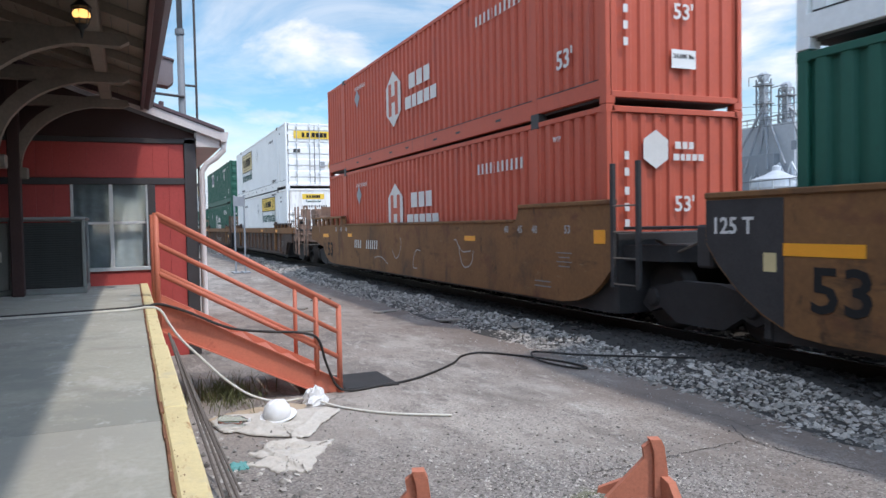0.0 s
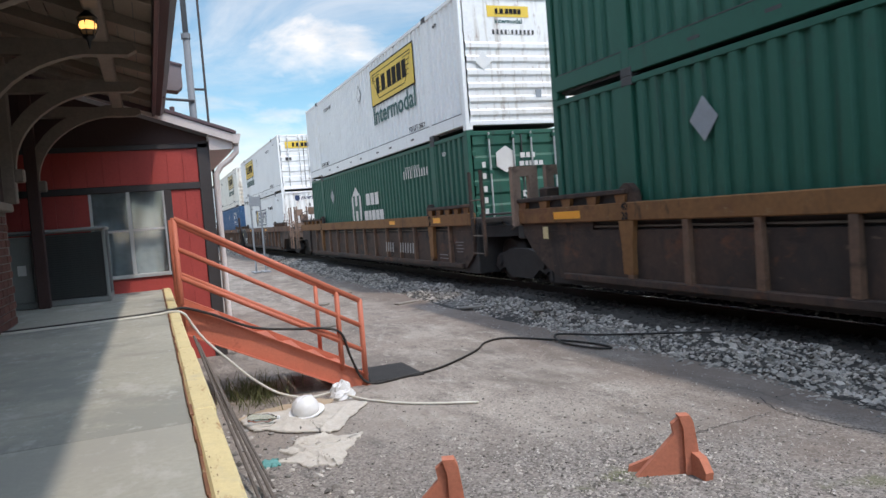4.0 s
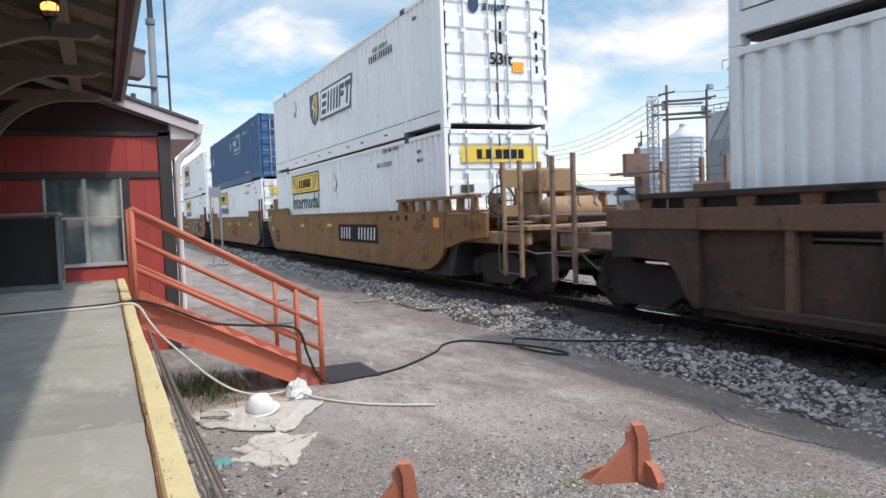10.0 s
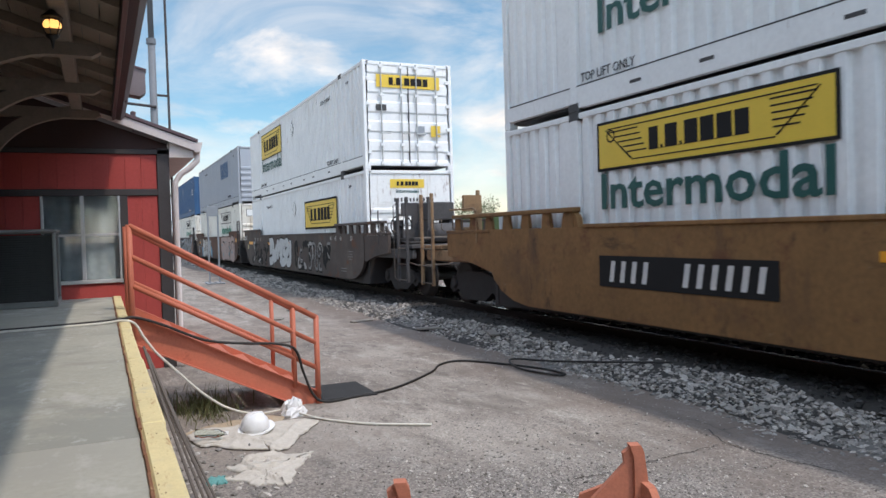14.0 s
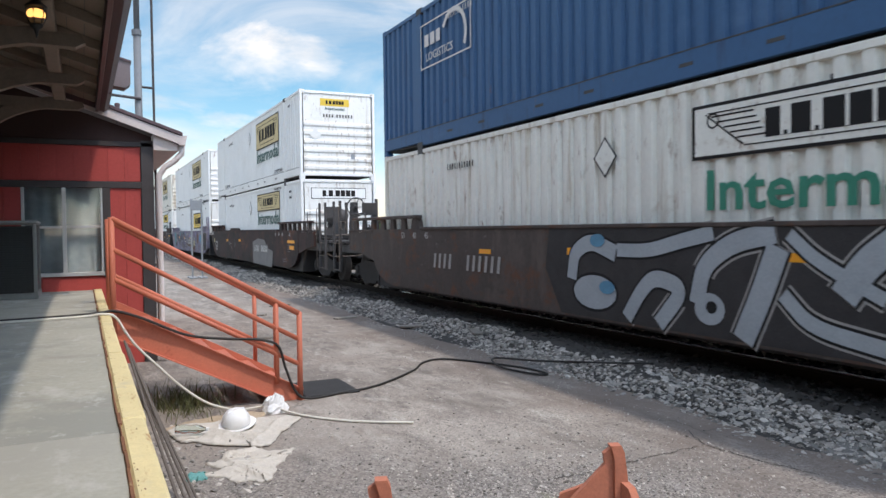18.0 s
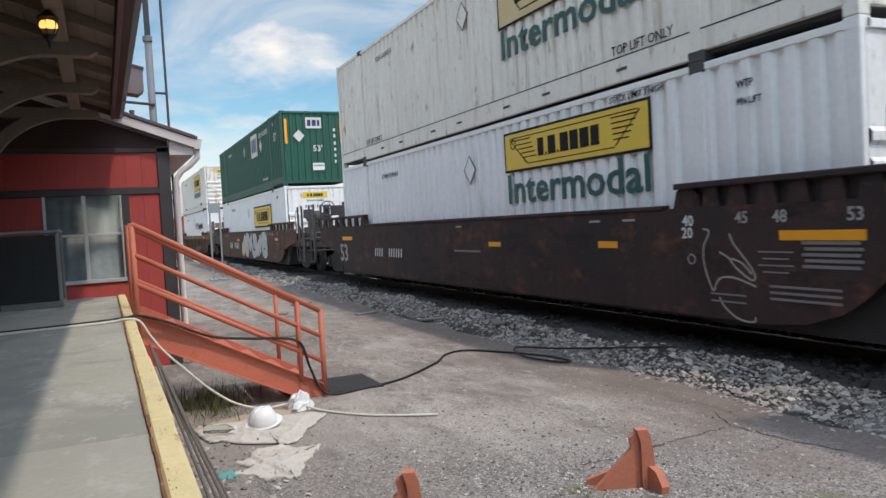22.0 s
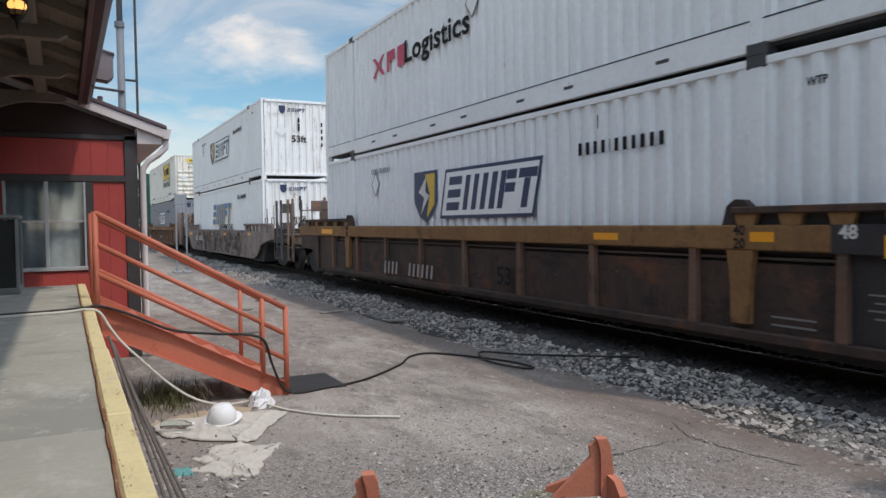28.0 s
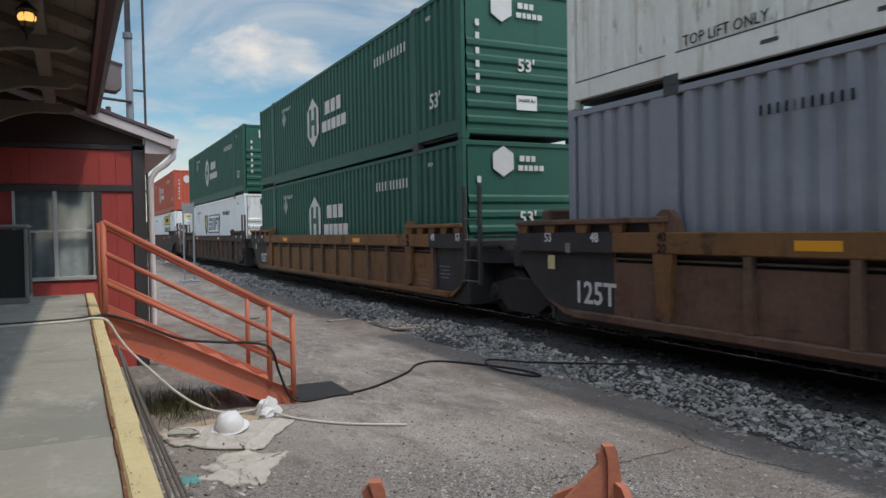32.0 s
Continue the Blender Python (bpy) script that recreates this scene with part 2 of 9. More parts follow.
# stone colour holds the shade under the train as well as oil
DARK_STONE = mat("ballast stone dark with oil and shade", (0.050, 0.046, 0.044), 0.95, var=0.4, scale=11, fine=70, bump=0.3)
SHOULDER = mat("grey ballast fines", (0.15, 0.142, 0.132), 0.95, var=0.4, scale=9, fine=60, bump=0.6, stain=((0.07, 0.065, 0.06), 0.5, 6))
# bed darkened for the train's shade besides its grime
SHADED_BED = mat("dark track bed", (0.040, 0.037, 0.034), 0.95, var=0.4, scale=2, fine=30, bump=0.5, stain=((0.06, 0.055, 0.05), 0.4, 3))
RAIL_SIDE = mat("rusty rail", (0.02, 0.016, 0.014), 0.85, spec=0.15)
RAIL_TOP = mat("polished rail head", (0.55, 0.55, 0.56), 0.22, metal=1.0, var=0.08)
GRASS = mat("dry green grass", (0.12, 0.125, 0.05), 0.9, var=0.35, scale=8)
LEAF = mat("tree foliage", (0.055, 0.085, 0.035), 0.9, var=0.4, scale=1.2)
BARK = mat("bark", (0.09, 0.07, 0.055), 0.95)
BIN_STEEL = mat("corrugated bin steel", (0.52, 0.55, 0.58), 0.5, metal=0.35, var=0.12, scale=0.4, fine=4)
ELEV_GREY = mat("elevator cladding", (0.40, 0.43, 0.46), 0.65, metal=0.1, var=0.12, scale=0.3, fine=3)
ELEV_DARK = mat("dark elevator cladding", (0.24, 0.27, 0.30), 0.65, var=0.15, scale=0.3)
POLE_WOOD = mat("utility pole timber", (0.13, 0.11, 0.095), 0.9, var=0.2)
CRACK = mat("crack filler", (0.055, 0.05, 0.045), 0.95)
TYRE_BLACK = mat("grimy black steel", (0.034, 0.031, 0.031), 0.75, var=0.3, scale=5, spec=0.3, stain=((0.028, 0.022, 0.018), 0.3, 6))
WHEEL_RIM = mat("grimy wheel steel", (0.04, 0.036, 0.034), 0.7, spec=0.3)
MARK_YELLOW = mat("yellow reflector", (0.85, 0.34, 0.02), 0.5, var=0.08)
PAPER = mat("white placard", (0.72, 0.72, 0.70), 0.6, var=0.08)
INK = mat("black lettering", (0.022, 0.021, 0.021), 0.85, var=0.1, spec=0.15)
CHALK = mat("white lettering", (0.62, 0.60, 0.57), 0.7, var=0.12)


def ground_mat():
    m = mat("old patched asphalt", (0.252, 0.216, 0.185), 0.92, var=0.13, scale=0.7, fine=30, bump=0.35, stain=((0.18, 0.156, 0.135), 0.66, 0.5), layers=[((0.325, 0.290, 0.252), 0.66, (0.8, 0.42, 1)), ((0.165, 0.145, 0.128), 0.52, (2.6, 1.1, 1)), ((0.37, 0.34, 0.30), 0.42, (5, 2, 1)), ((0.16, 0.14, 0.125), 0.34, (9, 6, 1))])
    n, l = m.node_tree.nodes, m.node_tree.links
    b = n["Principled BSDF"]
    tc = n.new("ShaderNodeTexCoord")
    ground = tc.outputs["Object"]

    def noise_at(scale, detail=5.0):
        t = n.new("ShaderNodeTexNoise")
        t.inputs["Scale"].default_value, t.inputs["Detail"].default_value = scale, detail
        l.new(ground, t.inputs["Vector"])
        return t

    def ranged(socket, a0, a1, b0, b1):
        r = n.new("ShaderNodeMapRange")
        for key, value in (("From Min", a0), ("From Max", a1), ("To Min", b0), ("To Max", b1)):
            r.inputs[key].default_value = value
        l.new(socket, r.inputs["Value"])
        return r.outputs["Result"]

    def math_(kind, a, c):
        t = n.new("ShaderNodeMath")
        t.operation = kind
        for k, q in enumerate((a, c)):
            if isinstance(q, float):
                t.inputs[k].default_value = q
            else:
                l.new(q, t.inputs[k])
        return t.outputs[0]

    def blend(kind, factor, a, c):
        t = n.new("ShaderNodeMix")
        t.data_type, t.blend_type = "RGBA", kind
        l.new(factor, t.inputs["Factor"]), l.new(a, t.inputs["A"])
        if isinstance(c, tuple):
            t.inputs["B"].default_value = (*c, 1)
        else:
            l.new(c, t.inputs["B"])
        return t.outputs["Result"]

    colour = b.inputs["Base Color"].links[0].from_socket
    split = n.new("ShaderNodeSeparateXYZ")
    l.new(ground, split.inputs[0])
    wander = ranged(noise_at(0.9, 6.0).outputs["Fac"], 0.3, 0.7, -1.0, 1.0)
    # worn gritty ground towards the near corner of the yard
    grit_at = math_("ADD", math_("ADD", split.outputs["Y"], math_("MULTIPLY", split.outputs["X"], 0.35)), math_("MULTIPLY", wander, 0.9))
    gritty = ranged(grit_at, 4.9, 7.3, 1.0, 0.0)
    colour = blend("MIX", math_("MULTIPLY", gritty, 0.55), colour, (0.185, 0.175, 0.165))
    v = n.new("ShaderNodeTexVoronoi")
    v.inputs["Scale"].default_value = 62.0
    l.new(ground, v.inputs["Vector"])
    chips = ranged(v.outputs["Color"], 0.0, 1.0, 0.32, 1.8)
    thin = ranged(noise_at(0.8).outputs["Fac"], 0.40, 0.62, 0.18, 0.6)
    colour = blend("MULTIPLY", math_("MAXIMUM", gritty, thin), colour, chips)
    # browner and darker along the ballast
    brown_at = math_("ADD", split.outputs["X"], math_("MULTIPLY", wander, 0.55))
    colour = blend("MIX", math_("MULTIPLY", ranged(brown_at, 4.0, 5.0, 0.0, 0.75), 1.0), colour, (0.150, 0.114, 0.094))
    # moss in the near corner
    moss = math_("MULTIPLY", ranged(noise_at(2.4, 8.0).outputs["Fac"], 0.55, 0.66, 0.0, 0.7), ranged(grit_at, 4.2, 4.9, 1.0, 0.0))
    colour = blend("MIX", moss, colour, (0.115, 0.125, 0.055))
    # fine cracks
    sc = n.new("ShaderNodeVectorMath")
    sc.operation = "SCALE"
    sc.inputs["Scale"].default_value = 1.5
    l.new(noise_at(1.4, 6.0).outputs["Color"], sc.inputs[0])
    ad = n.new("ShaderNodeVectorMath")
    l.new(ground, ad.inputs[0]), l.new(sc.outputs["Vector"], ad.inputs[1])
    cv = n.new("ShaderNodeTexVoronoi")
    cv.feature = "DISTANCE_TO_EDGE"
    cv.inputs["Scale"].default_value = 0.33
    l.new(ad.outputs["Vector"], cv.inputs["Vector"])
    broken = ranged(noise_at(1.1).outputs["Fac"], 0.48, 0.58, 0.0, 0.5)
    colour = blend("MIX", math_("MULTIPLY", ranged(cv.outputs["Distance"], 0.0, 0.012, 1.0, 0.0), broken), colour, (0.07, 0.062, 0.055))
    l.new(colour, b.inputs["Base Color"])
    return m


ASPHALT = ground_mat()


# ---- mesh helpers ----
class Build:
    """Collects vertices and faces for one mesh."""

    def __init__(self):
        self.v, self.f = [], []

    def add(self, verts, faces):
        k = len(self.v)
        self.v.extend(verts)
        self.f.extend(tuple(i + k for i in f) for f in faces)
        return self

    def box(self, x0, x1, y0, y1, z0, z1, c=0.0):
        if not c:
            return self.add([(x, y, z) for z in (z0, z1) for y in (y0, y1) for x in (x0, x1)],
                            [(0, 2, 3, 1), (4, 5, 7, 6), (0, 1, 5, 4), (2, 6, 7, 3), (0, 4, 6, 2), (1, 3, 7, 5)])
        k = len(self.v)
        ids, verts = {}, []
        for ix, x, sx in ((0, x0, 1), (1, x1, -1)):
            for iy, y, sy in ((0, y0, 1), (1, y1, -1)):
                for iz, z, sz in ((0, z0, 1), (1, z1, -1)):
                    for a, p in ((0, (x, y + sy * c, z + sz * c)), (1, (x + sx * c, y, z + sz * c)), (2, (x + sx * c, y + sy * c, z))):
                        ids[ix, iy, iz, a] = len(verts)
                        verts.append(p)
        faces = []
        for i in (0, 1):
            faces.append([ids[i, 0, 0, 0], ids[i, 0, 1, 0], ids[i, 1, 1, 0], ids[i, 1, 0, 0]][::1 if i == 0 else -1])
            faces.append([ids[0, i, 0, 1], ids[1, i, 0, 1], ids[1, i, 1, 1], ids[0, i, 1, 1]][::1 if i == 0 else -1])
            faces.append([ids[0, 0, i, 2], ids[0, 1, i, 2], ids[1, 1, i, 2], ids[1, 0, i, 2]][::1 if i == 0 else -1])
        for i in (0, 1):
            for j in (0, 1):
                faces.append([ids[i, j, 0, 0], ids[i, j, 0, 1], ids[i, j, 1, 1], ids[i, j, 1, 0]])
                faces.append([ids[i, 0, j, 0], ids[i, 0, j, 2], ids[i, 1, j, 2], ids[i, 1, j, 0]])
                faces.append([ids[0, i, j, 1], ids[0, i, j, 2], ids[1, i, j, 2], ids[1, i, j, 1]])
        for i in (0, 1):
            for j in (0, 1):
                for m in (0, 1):
                    faces.append([ids[i, j, m, 0], ids[i, j, m, 1], ids[i, j, m, 2]])
        return self.add(verts, faces)

    def prism(self, poly, a, b, axis="x"):
        """A polygon pushed from a to b along an axis: poly in (y, z), (x, z) or (x, y)."""
        put = {"x": lambda p, s: (s, p[0], p[1]), "y": lambda p, s: (p[0], s, p[1]), "z": lambda p, s: (p[0], p[1], s)}[axis]
        n = len(poly)
        verts = [put(p, a) for p in poly] + [put(p, b) for p in poly]
        faces = [tuple(range(n)), tuple(range(2 * n - 1, n - 1, -1))] + [(i, i + n, (i + 1) % n + n, (i + 1) % n) for i in range(n)]
        return self.add(verts, faces)

    def tube(self, path, r, n=8, caps=True):
        path = [Vector(p) for p in path]
        rs = r if isinstance(r, (list, tuple)) else [r] * len(path)
        verts, faces = [], []
        side = None
        for i, p in enumerate(path):
            d = (path[min(i + 1, len(path) - 1)] - path[max(i - 1, 0)]).normalized()
            if side is None:
                side = d.orthogonal().normalized()
            side = (side - d * side.dot(d)).normalized()
            up = d.cross(side)
            verts += [tuple(p + (side * math.cos(2 * math.pi * k / n) + up * math.sin(2 * math.pi * k / n)) * rs[i]) for k in range(n)]
        for i in range(len(path) - 1):
            for k in range(n):
                faces.append((i * n + k, i * n + (k + 1) % n, (i + 1) * n + (k + 1) % n, (i + 1) * n + k))
        if caps:
            faces += [tuple(range(n - 1, -1, -1)), tuple(range((len(path) - 1) * n, len(path) * n))]
        return self.add(verts, faces)

    def ring(self, centre, r, thick, axis="x", n=20, m=6):
        """A torus round an axis."""
        verts, faces = [], []
        for i in range(n):
            a = 2 * math.pi * i / n
            for j in range(m):
                b = 2 * math.pi * j / m
                rr, h = r + thick * math.cos(b), thick * math.sin(b)
                c, s = rr * math.cos(a), rr * math.sin(a)
                p = {"x": (h, c, s), "y": (c, h, s), "z": (c, s, h)}[axis]
                verts.append(tuple(centre[k] + p[k] for k in range(3)))
                faces.append((i * m + j, i * m + (j + 1) % m, (i + 1) % n * m + (j + 1) % m, (i + 1) % n * m + j))
        return self.add(verts, faces)

    def turn(self, profile, centre=(0, 0, 0), axis="z", n=24):
        """A profile of (radius, height) turned round an axis."""
        verts, faces, k = [], [], len(profile)
        for i in range(n):
            a = 2 * math.pi * i / n
            for r, h in profile:
                c, s = r * math.cos(a), r * math.sin(a)
                p = {"x": (h, c, s), "y": (c, h, s), "z": (c, s, h)}[axis]
                verts.append(tuple(centre[j] + p[j] for j in range(3)))
        for i in range(n):
            for j in range(k - 1):
                faces.append((i * k + j, (i + 1) % n * k + j, (i + 1) % n * k + j + 1, i * k + j + 1))
        faces += [tuple(i * k for i in range(n))[::-1], tuple(i * k + k - 1 for i in range(n))]
        return self.add(verts, faces)

    def mesh(self, name, material, smooth=False):
        me = bpy.data.meshes.new(name)
        me.from_pydata(self.v, [], self.f)
        me.materials.append(material)
        bm = bmesh.new()
        bm.from_mesh(me)
        bmesh.ops.recalc_face_normals(bm, faces=bm.faces)
        if smooth:
            for f in bm.faces:
                f.smooth = True
        bm.to_mesh(me)
        bm.free()
        return me


MESHES = {}


def shared(key, maker, material, smooth=False):
    """One mesh for all alike parts."""
    k = (key, material.name)
    if k not in MESHES:
        MESHES[k] = maker().mesh(str(key), material, smooth)
    return MESHES[k]


def part(name, build, material, parent, label="", smooth=False, at=None):
    """Links a build, or a mesh, as one object under a thing or a part."""
    me = build if isinstance(build, bpy.types.Mesh) else build.mesh(name, material, smooth)
    ob = new(name, me)
    ob.parent = parent
    if at is not None:
        ob.matrix_basis = at
    if label:
        tagged(ob, label)
    return ob


def thing(name, label, category, group="", kind="", at=None):
    ob = new(name)
    ob.empty_display_size = 0.2
    if at is not None:
        ob.matrix_basis = at
    return tagged(ob, label, category, group, kind)


def solid(name, build, material, label, category, group="", kind="", smooth=False):
    return tagged(new(name, build.mesh(name, material, smooth)), label, category, group, kind)


TEXTS = {}


def letters(text, size, material):
    """A flat mesh of lettering, centred, its height about size."""
    k = (text, size, material.name)
    if k not in TEXTS:
        cu = bpy.data.curves.new("letters", "FONT")
        cu.body, cu.size, cu.align_x, cu.align_y, cu.extrude, cu.resolution_u, cu.offset = text, size * 1.38, "CENTER", "CENTER", 0.002, 2, size * (0.004 if text.isupper() and len(text) > 8 else 0.024)
        ob = bpy.data.objects.new("letters", cu)
        scene.collection.objects.link(ob)
        dg = bpy.context.evaluated_depsgraph_get()
        me = bpy.data.meshes.new_from_object(ob.evaluated_get(dg))
        me.materials.clear()
        me.materials.append(material)
        bpy.data.objects.remove(ob)
        TEXTS[k] = me
    return TEXTS[k]


def on_side(x, y, z, wide=1.0):
    """Lettering on a face that looks towards -x."""
    return Matrix(((0, 0, -1, x), (-wide, 0, 0, y), (0, 1, 0, z), (0, 0, 0, 1)))


def on_front(x, y, z, wide=1.0):
    """Lettering on a face that looks towards -y."""
    return Matrix(((wide, 0, 0, x), (0, 0, -1, y), (0, 1, 0, z), (0, 0, 0, 1)))


# ---- ground, ballast, track ----
def build_ground():
    b = Build()
    xs = [-600, -60, -8, 0.2, 4, 8, 14, 60, 700]
    ys = [-500, -40, -4, 4, 12, 30, 80, 260, 1200]
    verts = [(x, y, 0.0) for y in ys for x in xs]
    nx = len(xs)
    b.add(verts, [(j * nx + i, j * nx + i + 1, (j + 1) * nx + i + 1, (j + 1) * nx + i) for j in range(len(ys) - 1) for i in range(nx - 1)])
    solid("ground", b, ASPHALT, "cracked grey-brown asphalt yard with gritty patches", "ground", kind="structure")


TRACK_X, RAIL_Z = 7.71, 0.28


def ballast_height(x):
    """The ballast's profile across the track."""
    d = abs(x - TRACK_X)
    return 0.13 if d < 1.45 else max(-0.02, 0.13 - 0.155 * (d - 1.45) / 1.15)


def build_track():
    rng = random.Random(4)
    bed = Build()
    xs = [4.95, 5.3, 5.7, 6.26, 6.9, 7.7, 8.5, 9.16, 9.8, 10.5]
    ys = [-45 + 0.9 * i for i in range(72)] + [22 + 6 * i for i in range(70)]
    verts = [(x + rng.uniform(-0.10, 0.10), y, ballast_height(x) + rng.uniform(-0.012, 0.012)) for y in ys for x in xs]
    n = len(xs)
    bed.add(verts, [(j * n + i, j * n + i + 1, (j + 1) * n + i + 1, (j + 1) * n + i) for j in range(len(ys) - 1) for i in range(n - 1)])
    side = Build()
    edge = [(5.10, -0.012), (5.35, 0.003), (5.7, 0.042), (6.12, 0.095)]
    rows = [-6 + 0.45 * i for i in range(180)]
    sv = [(x + rng.uniform(-0.05, 0.05) + (0.12 * math.sin(y * 1.3) + 0.07 * math.sin(y * 3.7)) * (x < 6), y, z + rng.uniform(-0.006, 0.006)) for y in rows for x, z in edge]
    side.add(sv, [(j * 4 + i, j * 4 + i + 1, j * 4 + i + 5, j * 4 + i + 4) for j in range(len(rows) - 1) for i in range(3)])
    solid("ballast_shoulder", side, SHOULDER, "grey gravel shoulder of the ballast bed", "ballast", kind="structure")
    solid("ballast_bed", bed, SHADED_BED, "ballast bed darkened for grime and the train's shade", "ballast", kind="structure")
    track = thing("railway_track", "railway track of worn steel rails on dark timber ties", "track", kind="structure")
    for s in (-1, 1):
        x = TRACK_X + s * 0.753
        web = Build().prism([(x - 0.07, 0.10), (x + 0.07, 0.10), (x + 0.07, 0.115), (x + 0.012, 0.13), (x + 0.012, 0.235), (x + 0.035, 0.245), (x + 0.035, 0.272), (x - 0.035, 0.272), (x - 0.035, 0.245), (x - 0.012, 0.235), (x - 0.012, 0.13), (x - 0.07, 0.115)], -45, 440, "y")
        part("rail", web, RAIL_SIDE, track, "rusty steel rail")
        part("rail_head", Build().box(x - 0.033, x + 0.033, -45, 440, 0.2725, 0.28, 0.003), RAIL_TOP, track, "polished rail head")
    tie = shared("tie", lambda: Build().box(-1.3, 1.3, -0.11, 0.11, -0.08, 0.105, 0.012), OLD_WOOD)
    for i in range(240):
        part("tie", tie, OLD_WOOD, track, at=pose(TRACK_X + rng.uniform(-0.03, 0.03), -12 + i * 0.52, 0.02, 0, 0, rng.uniform(-0.8, 0.8)))


def scatter(name, label, category, material, count, place, sizes, seed):
    """Many small faceted stones in one mesh."""
    rg = np.random.default_rng(seed)
    base = np.array([(1, 0, 0), (-1, 0, 0), (0, 1, 0), (0, -1, 0), (0, 0, 1), (0, 0, -1), (0.7, 0.7, 0.45), (-0.7, -0.7, 0.45)], float)
    tris = np.array([(0, 6, 4), (6, 2, 4), (2, 1, 4), (1, 7, 4), (7, 3, 4), (3, 0, 4), (0, 2, 6), (1, 3, 7), (2, 0, 5), (1, 2, 5), (3, 1, 5), (0, 3, 5)])
    verts, faces = [], []
    for i in range(count):
        x, y, z = place(rg)
        s = rg.uniform(*sizes) * (0.6 + 0.8 * rg.random() ** 3)
        a, c = rg.uniform(0, 6.28), rg.uniform(-0.6, 0.6)
        p = base * rg.uniform(0.7, 1.25, (8, 3)) * (s, s * rg.uniform(0.6, 1.0), s * rg.uniform(0.45, 0.8))
        p = p @ np.array([[1, 0, 0], [0, math.cos(c), -math.sin(c)], [0, math.sin(c), math.cos(c)]])
        p = p @ np.array([[math.cos(a), -math.sin(a), 0], [math.sin(a), math.cos(a), 0], [0, 0, 1]])
        verts.append(p + (x, y, z + s * 0.18))
        faces.append(tris + 8 * i)
    me = bpy.data.meshes.new(name)
    me.from_pydata(np.concatenate(verts).tolist(), [], np.concatenate(faces).tolist())
    me.materials.append(material)
    tagged(new(name, me), label, category, kind="stuff")


def island(material, low, high):
    """Lets each loose stone of a mesh take its own shade."""
    n, l = material.node_tree.nodes, material.node_tree.links
    b = n["Principled BSDF"]
    before = b.inputs["Base Color"].links[0].from_socket
    g, r = n.new("ShaderNodeNewGeometry"), n.new("ShaderNodeMapRange")
    r.inputs["To Min"].default_value, r.inputs["To Max"].default_value = low, high
    l.new(g.outputs["Random Per Island"], r.inputs["Value"])
    mx = n.new("ShaderNodeMix")
    mx.data_type, mx.blend_type = "RGBA", "MULTIPLY"
    mx.inputs["Factor"].default_value = 1.0
    l.new(before, mx.inputs["A"]), l.new(r.outputs["Result"], mx.inputs["B"])
    l.new(mx.outputs["Result"], b.inputs["Base Color"])


def build_stones():
    island(STONE, 0.45, 1.75)
    island(PEBBLE, 0.35, 2.1)
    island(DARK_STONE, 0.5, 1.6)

    def bank(x0, x1, y0, y1):
        def place(rg):
            y = y0 + (y1 - y0) * rg.random() ** 1.6
            x = x0 + (x1 - x0) * rg.random() ** 0.8 + 0.12 * math.sin(y * 1.3) + 0.07 * math.sin(y * 3.7)
            return x, y, ballast_height(x)
        return place
    scatter("ballast_stones", "loose grey crushed ballast stones beside the rails", "ballast", STONE, 13000, bank(5.02, 6.12, 2.0, 30), (0.022, 0.044), 1)
    # darker stones where the train's shade falls, painted in
    scatter("ballast_stones", "ballast stones darkened for oil and the train's shade", "ballast", DARK_STONE, 3500, bank(6.12, 7.2, 2.0, 30), (0.028, 0.05), 12)
    scatter("ballast_stones", "crushed ballast stones between the rails", "ballast", STONE, 4200, bank(7.4, 10.4, 2.0, 26), (0.03, 0.055), 2)
    scatter("ballast_stones", "crushed ballast stones further along the track", "ballast", STONE, 3000, bank(5.05, 6.3, 28, 75), (0.04, 0.07), 3)

    def near(rg):
        x, y = rg.normal(2.6, 0.9), rg.normal(3.9, 0.9)
        return max(0.7, min(4.6, x)), max(2.2, y), 0.0
    scatter("loose_gravel", "loose gravel and grit on the asphalt", "gravel", PEBBLE, 9000, near, (0.006, 0.014), 5)

    def foot(rg):
        return 0.25 + rg.random() ** 1.5 * 0.9, rg.uniform(3.0, 7.2), 0.0
    scatter("loose_gravel", "rubble and grit at the foot of the platform", "gravel", PEBBLE, 700, foot, (0.010, 0.035), 6)

    def yard(rg):
        return rg.uniform(0.9, 5.0), rg.uniform(4.5, 12), 0.0
    scatter("loose_gravel", "thin scatter of grit on the yard", "gravel", PEBBLE, 2600, yard, (0.005, 0.012), 7)


